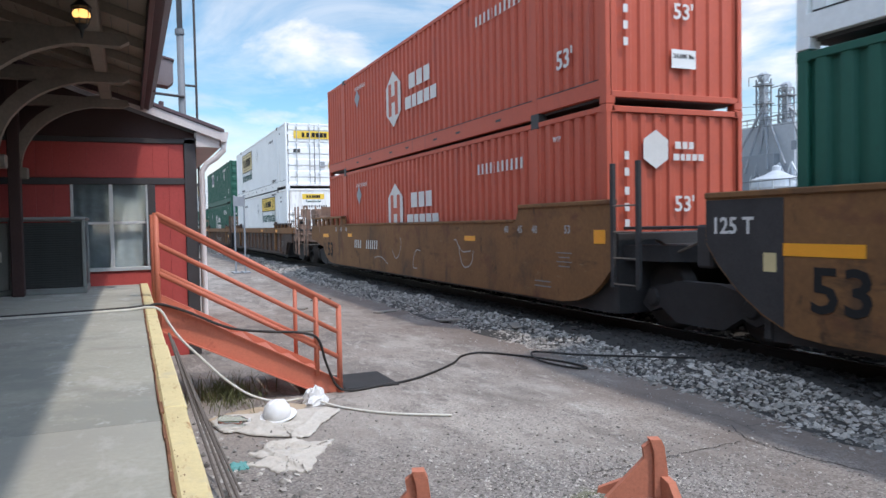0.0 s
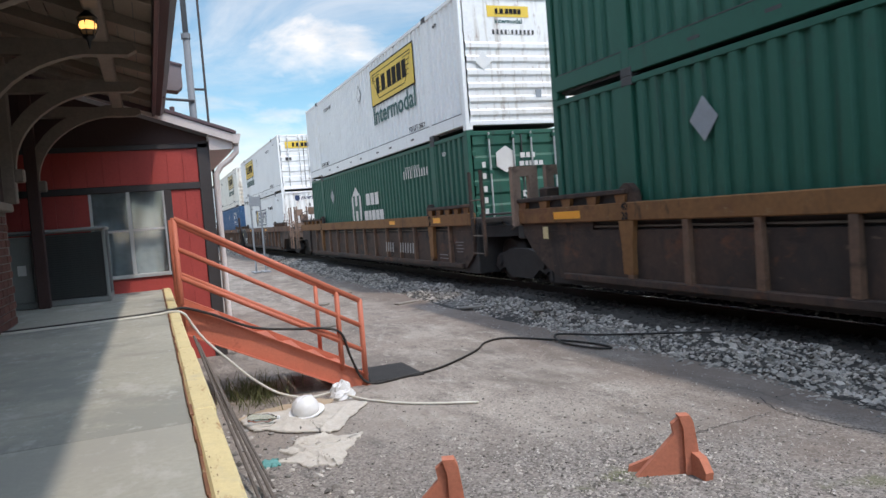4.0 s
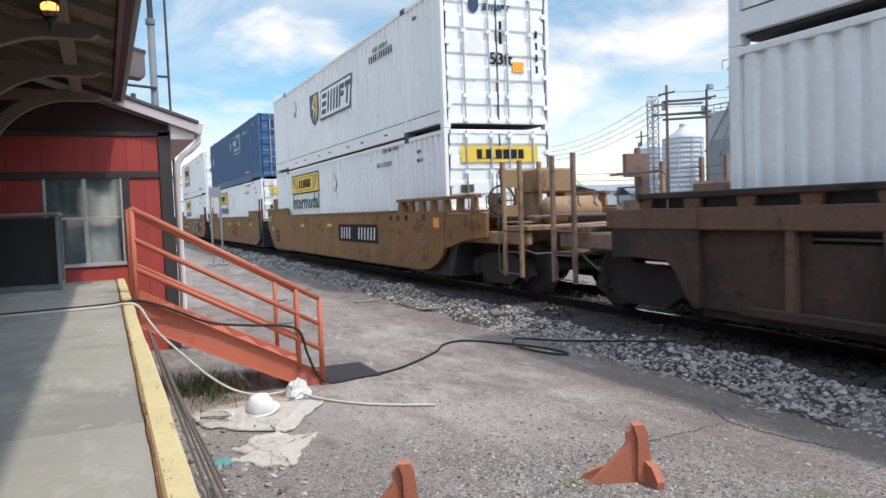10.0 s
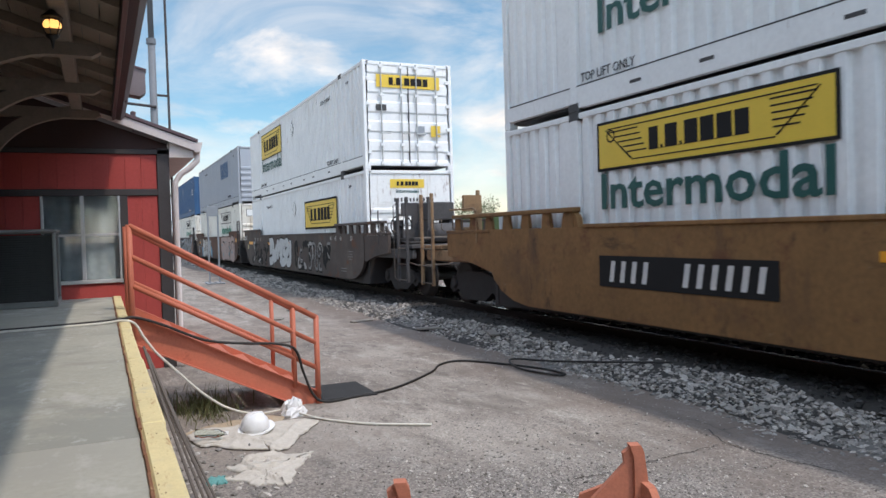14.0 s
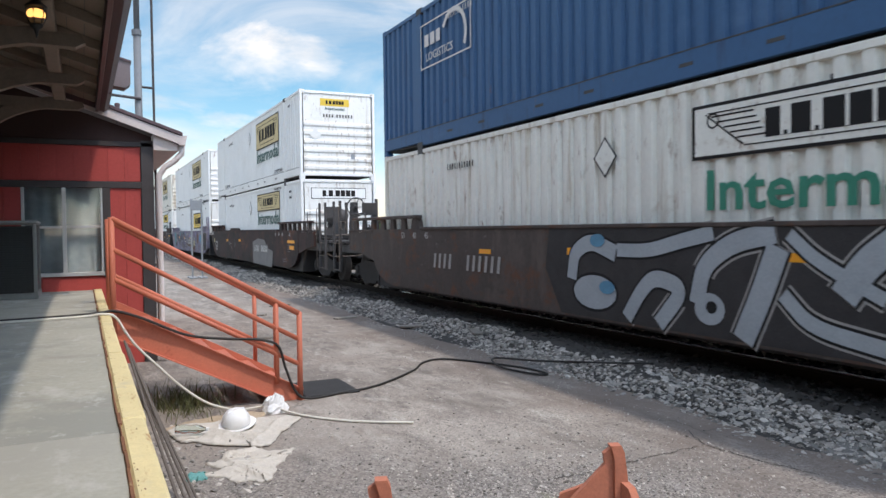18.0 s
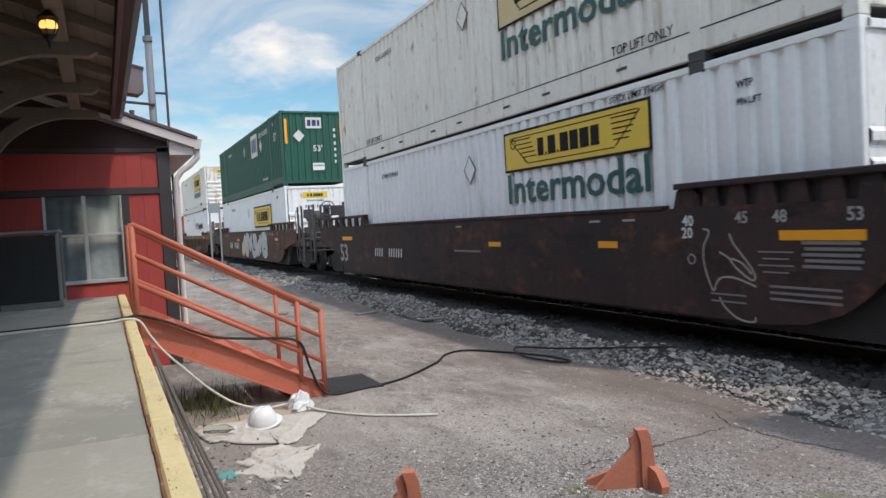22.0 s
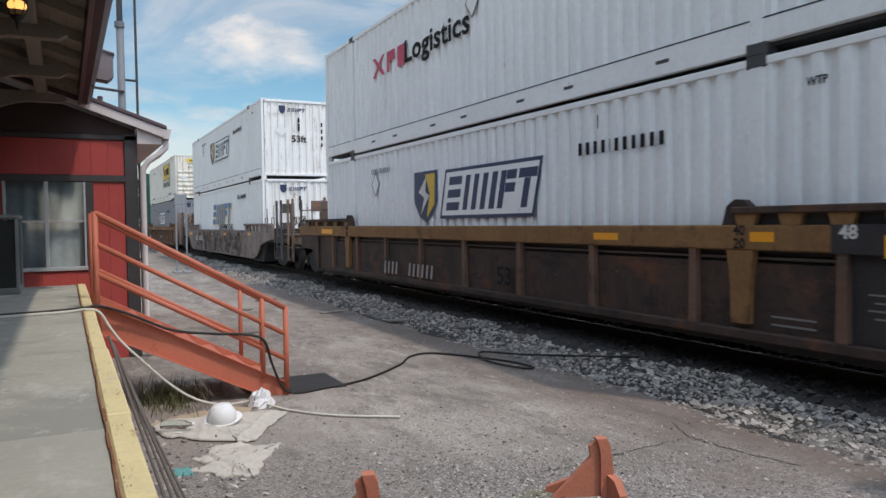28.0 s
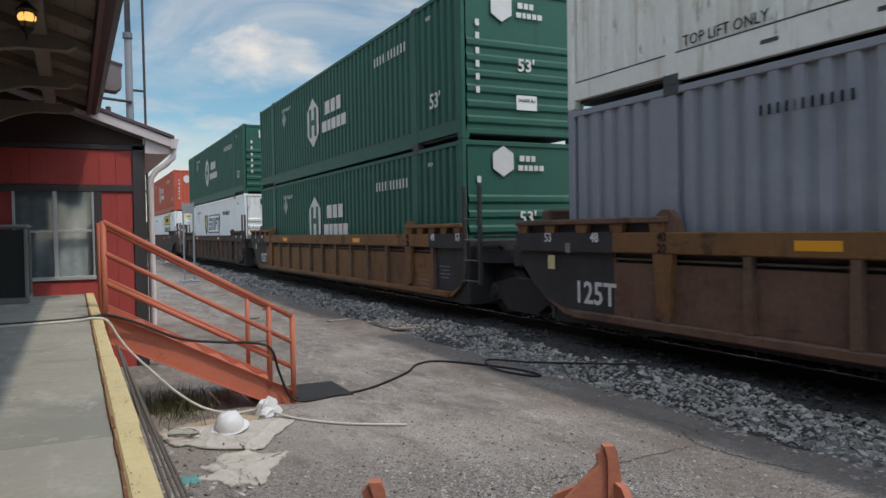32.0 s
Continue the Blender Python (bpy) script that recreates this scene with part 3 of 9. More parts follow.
def build_cracks():
    """The long crack in the asphalt, with its branch."""
    rng = random.Random(8)
    for pts in ([(3.0, 4.35), (3.67, 4.40), (4.1, 4.44), (4.54, 4.46)], [(4.54, 4.46), (4.57, 4.18), (4.6, 3.92), (4.72, 3.5)], [(4.54, 4.46), (4.75, 4.9)]):
        line = []
        for (x0, y0), (x1, y1) in zip(pts, pts[1:]):
            for k in range(8):
                s = k / 8
                line.append((x0 + (x1 - x0) * s + rng.uniform(-0.02, 0.02), y0 + (y1 - y0) * s + rng.uniform(-0.02, 0.02)))
        b = Build()
        verts = [(x + (-w if i % 2 else w), y + 0.004, 0.004) for x, y in line for i in (0, 1) for w in [rng.uniform(0.002, 0.009)]]
        b.add(verts, [(2 * i, 2 * i + 1, 2 * i + 3, 2 * i + 2) for i in range(len(line) - 1)])
        verts2 = [(x, y + (-w if i % 2 else w), 0.0045) for x, y in line for i in (0, 1) for w in [rng.uniform(0.002, 0.009)]]
        b.add(verts2, [(2 * i, 2 * i + 1, 2 * i + 3, 2 * i + 2) for i in range(len(line) - 1)])
        solid("pavement_crack", b, CRACK, "dark ragged crack across the asphalt", "crack", kind="structure")


# ---- platform and depot ----
PLAT_Z, EDGE_X, WALL_X, RED_Y = 1.03, 0.21, -1.25, 11.0


def build_platform():
    p = thing("platform", "raised concrete platform with a worn yellow edge", "platform", kind="structure")
    part("slab", Build().box(-4.0, 0.105, 3.11, RED_Y, PLAT_Z - 0.18, PLAT_Z, 0.004), CONCRETE, p)
    part("slab", Build().box(-4.0, 0.105, -26, 3.106, PLAT_Z - 0.18, PLAT_Z + 0.001, 0.004), NEW_CONCRETE, p, "paler concrete slab")
    part("platform_side", Build().box(-4.0, 0.17, -26, RED_Y, 0.0, PLAT_Z - 0.185), EDGE_SIDE, p, "weathered side of the platform")
    rng = random.Random(2)
    y = -26.0
    while y < RED_Y - 0.05:
        l = min(1.83, RED_Y - y)
        b = Build().box(0.110 + rng.uniform(0, 0.004), EDGE_X + rng.uniform(-0.004, 0.004), y + 0.003, y + l - 0.003, PLAT_Z - 0.15, PLAT_Z + 0.012, 0.012)
        part("edge_board", b, YELLOW_EDGE, p, "chipped yellow edge board")
        y += l
    rust = Build()
    for k in range(90):
        ya = 11.0 - k * 0.2
        rust.box(0.1035 + rng.uniform(-0.003, 0.003), 0.112 + rng.uniform(-0.002, 0.007), ya - 0.2, ya - 0.002, PLAT_Z - 0.05, PLAT_Z + 0.0085 + rng.uniform(0, 0.005), 0.002)
    part("edge_angle", rust, EDGE_RUST, p, "rusted steel angle along the edge")
    wear = Build()
    for i in range(70):
        y, s = rng.uniform(1.6, 9), rng.uniform(0.002, 0.006)
        x = rng.uniform(0.126, 0.135) if rng.random() < 0.7 else rng.uniform(0.13, 0.195)
        wear.add([(x + s * math.cos(a) * 0.5, y + s * math.sin(a) * 1.8, PLAT_Z + 0.0128) for a in (0, 1.2, 2.3, 3.3, 4.4, 5.4)], [(0, 1, 2, 3, 4, 5)])
    part("paint_chip", wear, EDGE_RUST, p, "bare patches where the yellow has flaked")


def build_depot():
    rng = random.Random(3)
    w = thing("wall_west", "depot wall, brick below and dark boards above", "wall", kind="structure")
    part("wall_core", Build().box(WALL_X - 0.3, WALL_X - 0.012, -5, 8.2, PLAT_Z, 2.12), MORTAR, w)
    # boards and cap extended unseen to the south, to keep light out
    part("upper_boards", Build().box(WALL_X - 0.3, WALL_X, -26, 8.2, 2.2, 4.4), DARK_WALL, w)
    part("sill_course", Build().box(WALL_X - 0.3, WALL_X + 0.06, -26, 8.22, 2.12, 2.2, 0.01), BRACKET, w, "sloping timber cap over the brickwork")
    brick = shared("brick", lambda: Build().box(-0.06, 0, -0.099, 0.099, -0.032, 0.032, 0.004), BRICK)
    for r in range(14):
        for c in range(14):
            y = 8.09 - c * 0.208 - (0.104 if r % 2 else 0)
            part("brick", brick, BRICK, w, at=pose(WALL_X + rng.uniform(-0.003, 0.003), y, PLAT_Z + 0.045 + r * 0.0745))
    # recess walls: their shade is put into the dark colour
    rec = thing("wall_recess", "recess walls beside the depot, coloured dark for shade", "wall", kind="structure")
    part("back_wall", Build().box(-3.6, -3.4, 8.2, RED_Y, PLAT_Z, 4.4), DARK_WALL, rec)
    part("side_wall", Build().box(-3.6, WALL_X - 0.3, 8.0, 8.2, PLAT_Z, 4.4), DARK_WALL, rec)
    # canopy; its unseen run behind the camera is added to block southern light
    c = thing("canopy", "dark wooden canopy over the platform with a gutter", "canopy", kind="structure")
    b = Build().prism([(0.30, 3.50), (-4.2, 4.95), (-4.2, 5.07), (0.30, 3.62)], -26, 10.80, "y")
    part("roof_deck", b, ROOF, c, "grey shingled roof deck")
    boards = Build()
    x = 0.18
    while x > -3.4:
        z = 3.50 + (0.30 - x) * 0.322
        boards.prism([(x, z - 0.022), (x - 0.128, z + 0.019), (x - 0.128, z + 0.038), (x, z - 0.003)], -26, 10.78, "y")
        x -= 0.136
    part("soffit", boards, SOFFIT, c, "brown soffit boards")
    part("fascia", Build().box(0.185, 0.225, -26, 10.80, 3.40, 3.60, 0.004), GUTTER, c, "maroon fascia board")
    part("gutter", Build().prism([(0.227, 3.42), (0.29, 3.40), (0.345, 3.45), (0.36, 3.60), (0.348, 3.605), (0.332, 3.46), (0.285, 3.415), (0.235, 3.43), (0.235, 3.60), (0.227, 3.60)], -26, 10.80, "y"), GUTTER, c, "dark metal gutter")
    part("verge_board", Build().prism([(0.28, 3.42), (-3.4, 4.60), (-3.4, 4.82), (0.28, 3.64)], 10.80, 10.83, "y"), GUTTER, c)
    part("plate_beam", Build().box(-0.275, -0.155, -26, 10.58, 3.36, 3.52, 0.012), BRACKET, c, "tan plate beam on the bracket ends")
    for i in range(16):
        y = 9.82 - i * 0.82
        part("rafter", Build().prism([(0.17, 3.515), (-1.6, 4.09), (-1.6, 4.00), (0.17, 3.43)], y - 0.04, y + 0.04, "y"), SOFFIT, c)
    # knee brackets
    for i in range(8):
        y = 9.82 - i * 1.64
        k = thing("bracket", "curved tan timber bracket under the canopy", "bracket", "canopy brackets")
        # far post coloured dark so it sinks into the recess's shade
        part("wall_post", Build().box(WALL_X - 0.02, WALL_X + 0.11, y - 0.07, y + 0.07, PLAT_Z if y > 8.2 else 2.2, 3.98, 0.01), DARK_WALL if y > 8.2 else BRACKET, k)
        part("beam", Build().prism([(WALL_X + 0.11, 3.26), (-0.02, 3.26), (0.05, 3.30), (0.02, 3.355), (WALL_X + 0.11, 3.40)], y - 0.055, y + 0.055, "y"), BRACKET, k)
        lower, upper = [], []
        for j in range(13):
            a = math.pi / 2 * j / 12
            lower.append((-1.13 + 0.92 * (1 - math.cos(a)), 2.50 + 0.77 * math.sin(a)))
            upper.append((-1.13 + 0.92 * (1 - math.cos(a)) - 0.12 * math.cos(a), 2.50 + 0.77 * math.sin(a) + 0.11 * math.sin(a) + 0.02))
        part("curved_brace", Build().prism(lower + upper[::-1], y - 0.05, y + 0.05, "y"), BRACKET, k)
        part("brace_foot", Build().box(WALL_X + 0.10, WALL_X + 0.19, y - 0.065, y + 0.065, 2.40, 2.53, 0.012), BRACKET, k)
    # lantern
    m = thing("hanging_lantern", "black hanging lantern with a lit amber bulb", "lamp", at=pose(-0.25, 5.62, 3.255) @ Matrix.Scale(0.78, 4))
    part("hanger", Build().tube([(0, 0, 0.46), (0, 0, 0.12)], 0.012), BLACK_IRON, m)
    part("cap", Build().turn([(0.012, 0.14), (0.035, 0.12), (0.085, 0.075), (0.09, 0.065), (0.06, 0.06)]), BLACK_IRON, m, smooth=True)
    part("globe", Build().turn([(0.03, 0.058), (0.062, 0.03), (0.070, -0.01), (0.060, -0.05), (0.035, -0.075)]), AMBER, m, "amber glass globe", smooth=True)
    part("bulb", Build().turn([(0.02, 0.05), (0.060, 0.034), (0.073, 0.012), (0.073, -0.012), (0.060, -0.034), (0.02, -0.045)], (0.0, -0.012, 0), n=10), GLOW, m, "glowing bulb", smooth=True)
    for q in range(6):
        a = q * math.pi / 3 + 0.3
        part("cage_bar", Build().tube([(0.075 * math.cos(a), 0.075 * math.sin(a), 0.06), (0.08 * math.cos(a), 0.08 * math.sin(a), 0.0), (0.05 * math.cos(a), 0.05 * math.sin(a), -0.085)], 0.005, 5), BLACK_IRON, m)
    part("base", Build().turn([(0.055, -0.08), (0.05, -0.10), (0.02, -0.125), (0.012, -0.16), (0.004, -0.20)]), BLACK_IRON, m, smooth=True)
    # flood lamp box outside the gutter
    f = thing("floodlight", "beige metal floodlight box on the gutter", "lamp", at=pose(0.43, 9.4, 3.63) @ Matrix.Scale(0.85, 4))
    part("housing", Build().prism([(-0.10, -0.17), (0.05, -0.19), (0.12, -0.13), (0.12, 0.16), (-0.10, 0.22)], -0.14, 0.14, "y"), LAMP_BOX, f)
    part("hood", Build().prism([(-0.11, 0.215), (0.135, 0.155), (0.135, 0.18), (-0.11, 0.245)], -0.16, 0.16, "y"), GUTTER, f)
    part("arm", Build().tube([(-0.10, 0, 0.0), (-0.14, 0, -0.1), (-0.14, 0, -0.26)], 0.02), GUTTER, f)


def build_red_house():
    rng = random.Random(5)
    h = thing("wall_north", "red board wall with dark brown trim", "wall", kind="structure")
    x1 = 0.88
    top = lambda x: 3.02 + (1.10 - x) * 0.36
    part("wall_core", Build().box(-3.4, -0.72, RED_Y + 0.03, RED_Y + 0.12, 0, 3.6).box(0.26, x1, RED_Y + 0.03, RED_Y + 0.12, 0, 3.05).box(-0.72, 0.26, RED_Y + 0.03, RED_Y + 0.12, 0, 1.22).box(-0.72, 0.26, RED_Y + 0.03, RED_Y + 0.12, 2.49, 3.2), RED_BOARD, h)
    x = x1 - 0.15
    while x > -3.3:
        w = min(0.205, x + 3.3)
        spans = [(0.0, 2.40), (2.50, 2.97)]
        if -0.74 < x - w / 2 < 0.27:
            spans = [(0.0, 1.20), (2.50, 2.97)]
        for z0, z1 in spans:
            part("board", Build().box(x - w + 0.003, x, RED_Y + rng.uniform(0, 0.0015), RED_Y + 0.03, z0, z1, 0.0015), RED_BOARD, h)
        x -= w
    part("belt_board", Build().box(-3.3, x1, RED_Y - 0.022, RED_Y + 0.028, 2.405, 2.495, 0.006), DARK_TRIM, h, "dark belt board")
    part("corner_board", Build().box(x1 - 0.145, x1 + 0.02, RED_Y - 0.024, RED_Y + 0.028, 0, 3.06, 0.006), DARK_TRIM, h, "dark corner board")
    part("frieze_board", Build().box(-3.3, x1, RED_Y - 0.024, RED_Y + 0.028, 2.975, 3.04, 0.005), DARK_TRIM, h, "dark frieze board")
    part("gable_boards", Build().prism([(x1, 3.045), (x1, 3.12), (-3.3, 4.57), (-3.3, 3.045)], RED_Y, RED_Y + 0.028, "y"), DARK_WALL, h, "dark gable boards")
    part("window_surround", Build().box(0.245, 0.345, RED_Y - 0.02, RED_Y + 0.028, 1.20, 2.405, 0.005), DARK_TRIM, h)
    part("side_wall", Build().box(x1 - 0.1, x1 + 0.018, RED_Y + 0.12, 17.0, 0, 3.06), RED_BOARD, h)
    r = thing("red_house_roof", "low gabled roof with pale fascia and downpipe", "roof", kind="structure")
    part("roof_slab", Build().prism([(1.255, 3.106), (-3.5, 4.813), (-3.5, 4.916), (1.255, 3.199)], 10.88, 17.2, "y"), ROOF, r)
    part("rake_board", Build().prism([(1.235, 3.02), (-3.5, 4.72), (-3.5, 4.844), (1.235, 3.137)], 10.84, 10.877, "y"), WHITE_TRIM, r, "pale rake board")
    part("drip_edge", Build().prism([(1.275, 3.137), (-3.5, 4.849), (-3.5, 4.885), (1.275, 3.178)], 10.82, 10.878, "y"), GUTTER, r)
    part("soffit_return", Build().prism([(0.90, 2.93), (1.213, 2.93), (1.213, 3.055), (0.90, 3.157)], 10.90, 17.1, "y"), WHITE_TRIM, r)
    part("eave_gutter", Build().prism([(1.225, 3.003), (1.306, 3.003), (1.337, 3.137), (1.225, 3.137)], 10.83, 17.2, "y"), WHITE_TRIM, r, "pale eaves gutter")
    part("downpipe", Build().tube([(1.275, 10.92, 3.01), (1.265, 10.92, 2.89), (1.16, 10.93, 2.78), (1.04, 10.94, 2.70), (0.965, 10.94, 2.58), (0.96, 10.94, 2.3), (0.96, 10.94, 0.12), (1.02, 10.9, 0.05)], 0.042, 10), WHITE_TRIM, r, "pale downpipe", smooth=True)
    v = thing("roof_vent", "small dark vent pipe on the roof", "vent", at=pose(0.47, 11.3, 3.42))
    part("pipe", Build().tube([(0, 0, -0.1), (0, 0, 0.13)], 0.014), GUTTER, v)
    part("cowl", Build().turn([(0.014, 0.09), (0.032, 0.12), (0.037, 0.18), (0.02, 0.19)]), GUTTER, v)
    # sliding window
    w = thing("window_1", "aluminium sliding window with pale curtains", "window", kind="structure")
    part("window_frame", Build().box(-0.715, 0.255, RED_Y - 0.015, RED_Y + 0.05, 2.435, 2.48, 0.004).box(-0.715, 0.255, RED_Y - 0.025, RED_Y + 0.05, 1.225, 1.275, 0.004).box(-0.715, -0.68, RED_Y - 0.015, RED_Y + 0.05, 1.275, 2.435, 0.004).box(0.22, 0.255, RED_Y - 0.015, RED_Y + 0.05, 1.275, 2.435, 0.004), ALUM, w)
    part("mullion", Build().box(-0.245, -0.195, RED_Y - 0.018, RED_Y + 0.05, 1.276, 2.434, 0.004), ALUM, w)
    part("meeting_rail", Build().box(-0.679, -0.246, RED_Y - 0.01, RED_Y + 0.04, 1.865, 1.895, 0.003).box(-0.194, 0.219, RED_Y - 0.012, RED_Y + 0.04, 1.865, 1.90, 0.003), ALUM, w)
    for x0, x1_ in ((-0.68, -0.246), (-0.194, 0.22)):
        for z0, z1 in ((1.276, 1.864), (1.90, 2.434)):
            ob = part("pane", Build().box(x0, x1_, RED_Y + 0.012, RED_Y + 0.018, z0, z1), GLASS, w)
            ob.visible_shadow = False
    cur = Build()
    cols = 46
    for z in (1.2, 2.5):
        cur.v += [(-0.72 + 0.99 * i / cols, RED_Y + 0.10 + 0.0035 * math.sin(i * 0.9), z) for i in range(cols + 1)]
    cur.f += [(i, i + 1, i + cols + 2, i + cols + 1) for i in range(cols)]
    part("curtain", cur, BLIND, w, "pale folded curtain")
    part("room_box", Build().box(-0.75, 0.3, RED_Y + 0.26, RED_Y + 0.3, 1.1, 2.6), ROOM, w)


def build_condenser():
    a = thing("air_conditioner", "dark grey louvred condenser unit standing on the platform", "air conditioner", at=pose(-0.90, 10.32, PLAT_Z))
    part("base_pan", Build().box(-0.66, 0.41, -0.41, 0.41, 0, 0.07, 0.01), AC_FRAME, a)
    part("service_box", Build().box(-0.65, -0.41, -0.40, 0.40, 0.07, 0.86, 0.012), AC_FRAME, a, "plain grey service box")
    part("core", Build().box(-0.36, 0.36, -0.36, 0.36, 0.07, 0.86), AC_DARK, a)
    for sx in (-1, 1):
        for sy in (-1, 1):
            part("corner_post", Build().box(sx * 0.385 - 0.02, sx * 0.385 + 0.02, sy * 0.385 - 0.02, sy * 0.385 + 0.02, 0.07, 0.88, 0.006), AC_FRAME, a)
    lou = shared("louvre", lambda: Build().prism([(-0.395, 0), (-0.372, 0.022), (-0.372, 0.027), (-0.395, 0.005)], -0.364, 0.364, "x"), AC_DARK)
    lou2 = shared("louvre_side", lambda: Build().prism([(0.395, 0), (0.372, 0.022), (0.372, 0.027), (0.395, 0.005)], -0.364, 0.364, "y"), AC_DARK)
    for i in range(28):
        part("louvre", lou, AC_DARK, a, at=pose(0, 0, 0.085 + i * 0.0275))
        part("louvre", lou2, AC_DARK, a, at=pose(0, 0, 0.085 + i * 0.0275))
    part("top_panel", Build().box(-0.66, 0.42, -0.42, 0.42, 0.88, 0.925, 0.018), AC_FRAME, a)
    part("rating_label", Build().box(-0.57, -0.48, -0.405, -0.4015, 0.40, 0.52), PAPER, a, "pale rating label")


# ---- stairs ----
def build_stairs():
    s = thing("stairs", "orange steel stairs with pipe handrails", "stairs")
    ox, oz, ex = 0.24, PLAT_Z, 2.04
    y0, y1 = 7.72, 8.75
    for y in (y0, y1):
        st = Build()
        st.prism([(ox, oz + 0.05), (ox, oz - 0.24), (ex - 0.22, 0.0), (ex + 0.03, 0.0), (ex + 0.03, 0.11)], y - 0.006, y + 0.006, "y")
        st.prism([(ox, oz + 0.05), (ox, oz + 0.062), (ex + 0.03, 0.122), (ex + 0.03, 0.11)], y - (0.05 if y == y0 else 0.006), y + (0.006 if y == y0 else 0.05), "y")
        st.prism([(ox, oz - 0.24), (ox, oz - 0.228), (ex - 0.22, 0.012), (ex - 0.22, 0.0)], y - (0.05 if y == y0 else 0.006), y + (0.006 if y == y0 else 0.05), "y")
        part("stringer", st, ORANGE, s, "deep orange steel stringer")
    n = 6
    for i in range(n):
        z = oz - (i + 1) * oz / (n + 0.0) * 0.86
        x = ox + 0.12 + i * (ex - ox - 0.2) / n
        part("tread", Build().box(x, x + 0.28, y0 + 0.01, y1 - 0.01, z - 0.035, z, 0.006), ORANGE, s)
    for y in (y0 - 0.028, y1 + 0.028):
        r = 0.029
        dz = 0.905
        top = [(ox, oz + dz), (ex, 0.0 + 0.92)]
        for f, name in ((1.0, "top_rail"), (0.66, "middle_rail"), (0.33, "lower_rail")):
            z0, z1 = oz + 0.05 + (dz - 0.05) * f, 0.11 + (0.92 - 0.11) * f
            part(name, Build().tube([(ox, y, z0), (ex, y, z1)], r if f == 1 else 0.025, 10), ORANGE, s, smooth=True)
        part("top_post", Build().tube([(ox, y, oz - 0.22), (ox, y, oz + dz + 0.012)], r, 10), ORANGE, s, smooth=True)
        part("bottom_post", Build().tube([(ex, y, 0.0), (ex, y, 0.935)], r, 10), ORANGE, s, smooth=True)
        xm = ex - 0.245
        zz = lambda f, x: (oz + 0.05 + (dz - 0.05) * f) + ((0.11 + 0.81 * f) - (oz + 0.05 + (dz - 0.05) * f)) * (x - ox) / (ex - ox)
        part("inner_post", Build().tube([(xm, y, zz(0, xm) - 0.04), (xm, y, zz(1, xm))], 0.025, 10), ORANGE, s, smooth=True)
    part("end_plate", Build().box(ex - 0.02, ex + 0.04, y0 - 0.05, y0 + 0.02, 0.0, 0.02), ORANGE, s)


# ---- the train ----
SPEED = 14.42
RUSTY = (0.20, 0.085, 0.04)


def box_paint(name, base, dirt, share=0.12, rust=0.10, var=0.09):
    """Container paint: dirt running down, rust freckles, pale chalking, no two walls alike."""
    pale = tuple(min(0.85, v * 1.12 + 0.02) for v in base)
    return mat(name, base, 0.58, var=var, scale=0.8, fine=14, bump=0.05, stain=(dirt, share, 0.9), streak=True, shift=True,
               layers=[(pale, 0.30, (0.5, 0.35, 0.8)), (dirt, share * 0.7, (0.4, 2.2, 1.6)), (RUSTY, rust, (7, 7, 2.0)), (RUSTY, rust * 0.55, (18, 18, 14))])


PAINT = {
    "white": box_paint("white container paint", (0.78, 0.79, 0.78), (0.60, 0.575, 0.53), 0.28, 0.12),
    "cream": box_paint("cream container paint", (0.75, 0.73, 0.66), (0.50, 0.43, 0.34), 0.42, 0.30),
    "red": box_paint("faded red container paint", (0.48, 0.088, 0.046), (0.34, 0.075, 0.05), 0.36, 0.06),
    "green": box_paint("dark green container paint", (0.010, 0.088, 0.058), (0.022, 0.06, 0.044), 0.35, 0.02),
    "blue": box_paint("blue container paint", (0.032, 0.102, 0.215), (0.03, 0.06, 0.125), 0.4, 0.12),
    "grey": box_paint("grey container paint", (0.34, 0.365, 0.40), (0.22, 0.22, 0.22), 0.14, 0.04),
    "slate": box_paint("slate container paint", (0.245, 0.25, 0.275), (0.17, 0.17, 0.18), 0.14, 0.03),
}
PAINT_END = {"white": box_paint("weathered white end paint", (0.77, 0.77, 0.75), (0.50, 0.46, 0.40), 0.48, 0.34), "cream": box_paint("weathered cream end paint", (0.74, 0.71, 0.63), (0.42, 0.33, 0.23), 0.52, 0.40)}
SEAL = mat("dark seam shadow gap steel", (0.06, 0.06, 0.06), 0.7)
LOGO_YELLOW = mat("yellow panel", (0.74, 0.50, 0.06), 0.5, var=0.06)
LOGO_TAN = mat("sun-bleached tan panel", (0.58, 0.47, 0.25), 0.6, var=0.12)
LOGO_GREEN = mat("dark green lettering", (0.012, 0.085, 0.075), 0.5, var=0.12)
FADED_GREEN = mat("faded green lettering", (0.03, 0.22, 0.145), 0.6, var=0.15)
LOGO_NAVY = mat("navy lettering", (0.02, 0.035, 0.09), 0.5, var=0.1)
LOGO_BLUE = mat("blue lettering", (0.03, 0.16, 0.38), 0.5, var=0.12)
LOGO_GOLD = mat("gold accent", (0.65, 0.42, 0.04), 0.5)
LOGO_RED = mat("red lettering", (0.50, 0.04, 0.09), 0.5, var=0.12)
CW, CL, CH = 1.2955, 16.15, 2.896
BAR_STEEL = mat("door bar steel", (0.42, 0.42, 0.41), 0.5, metal=0.3, var=0.15)


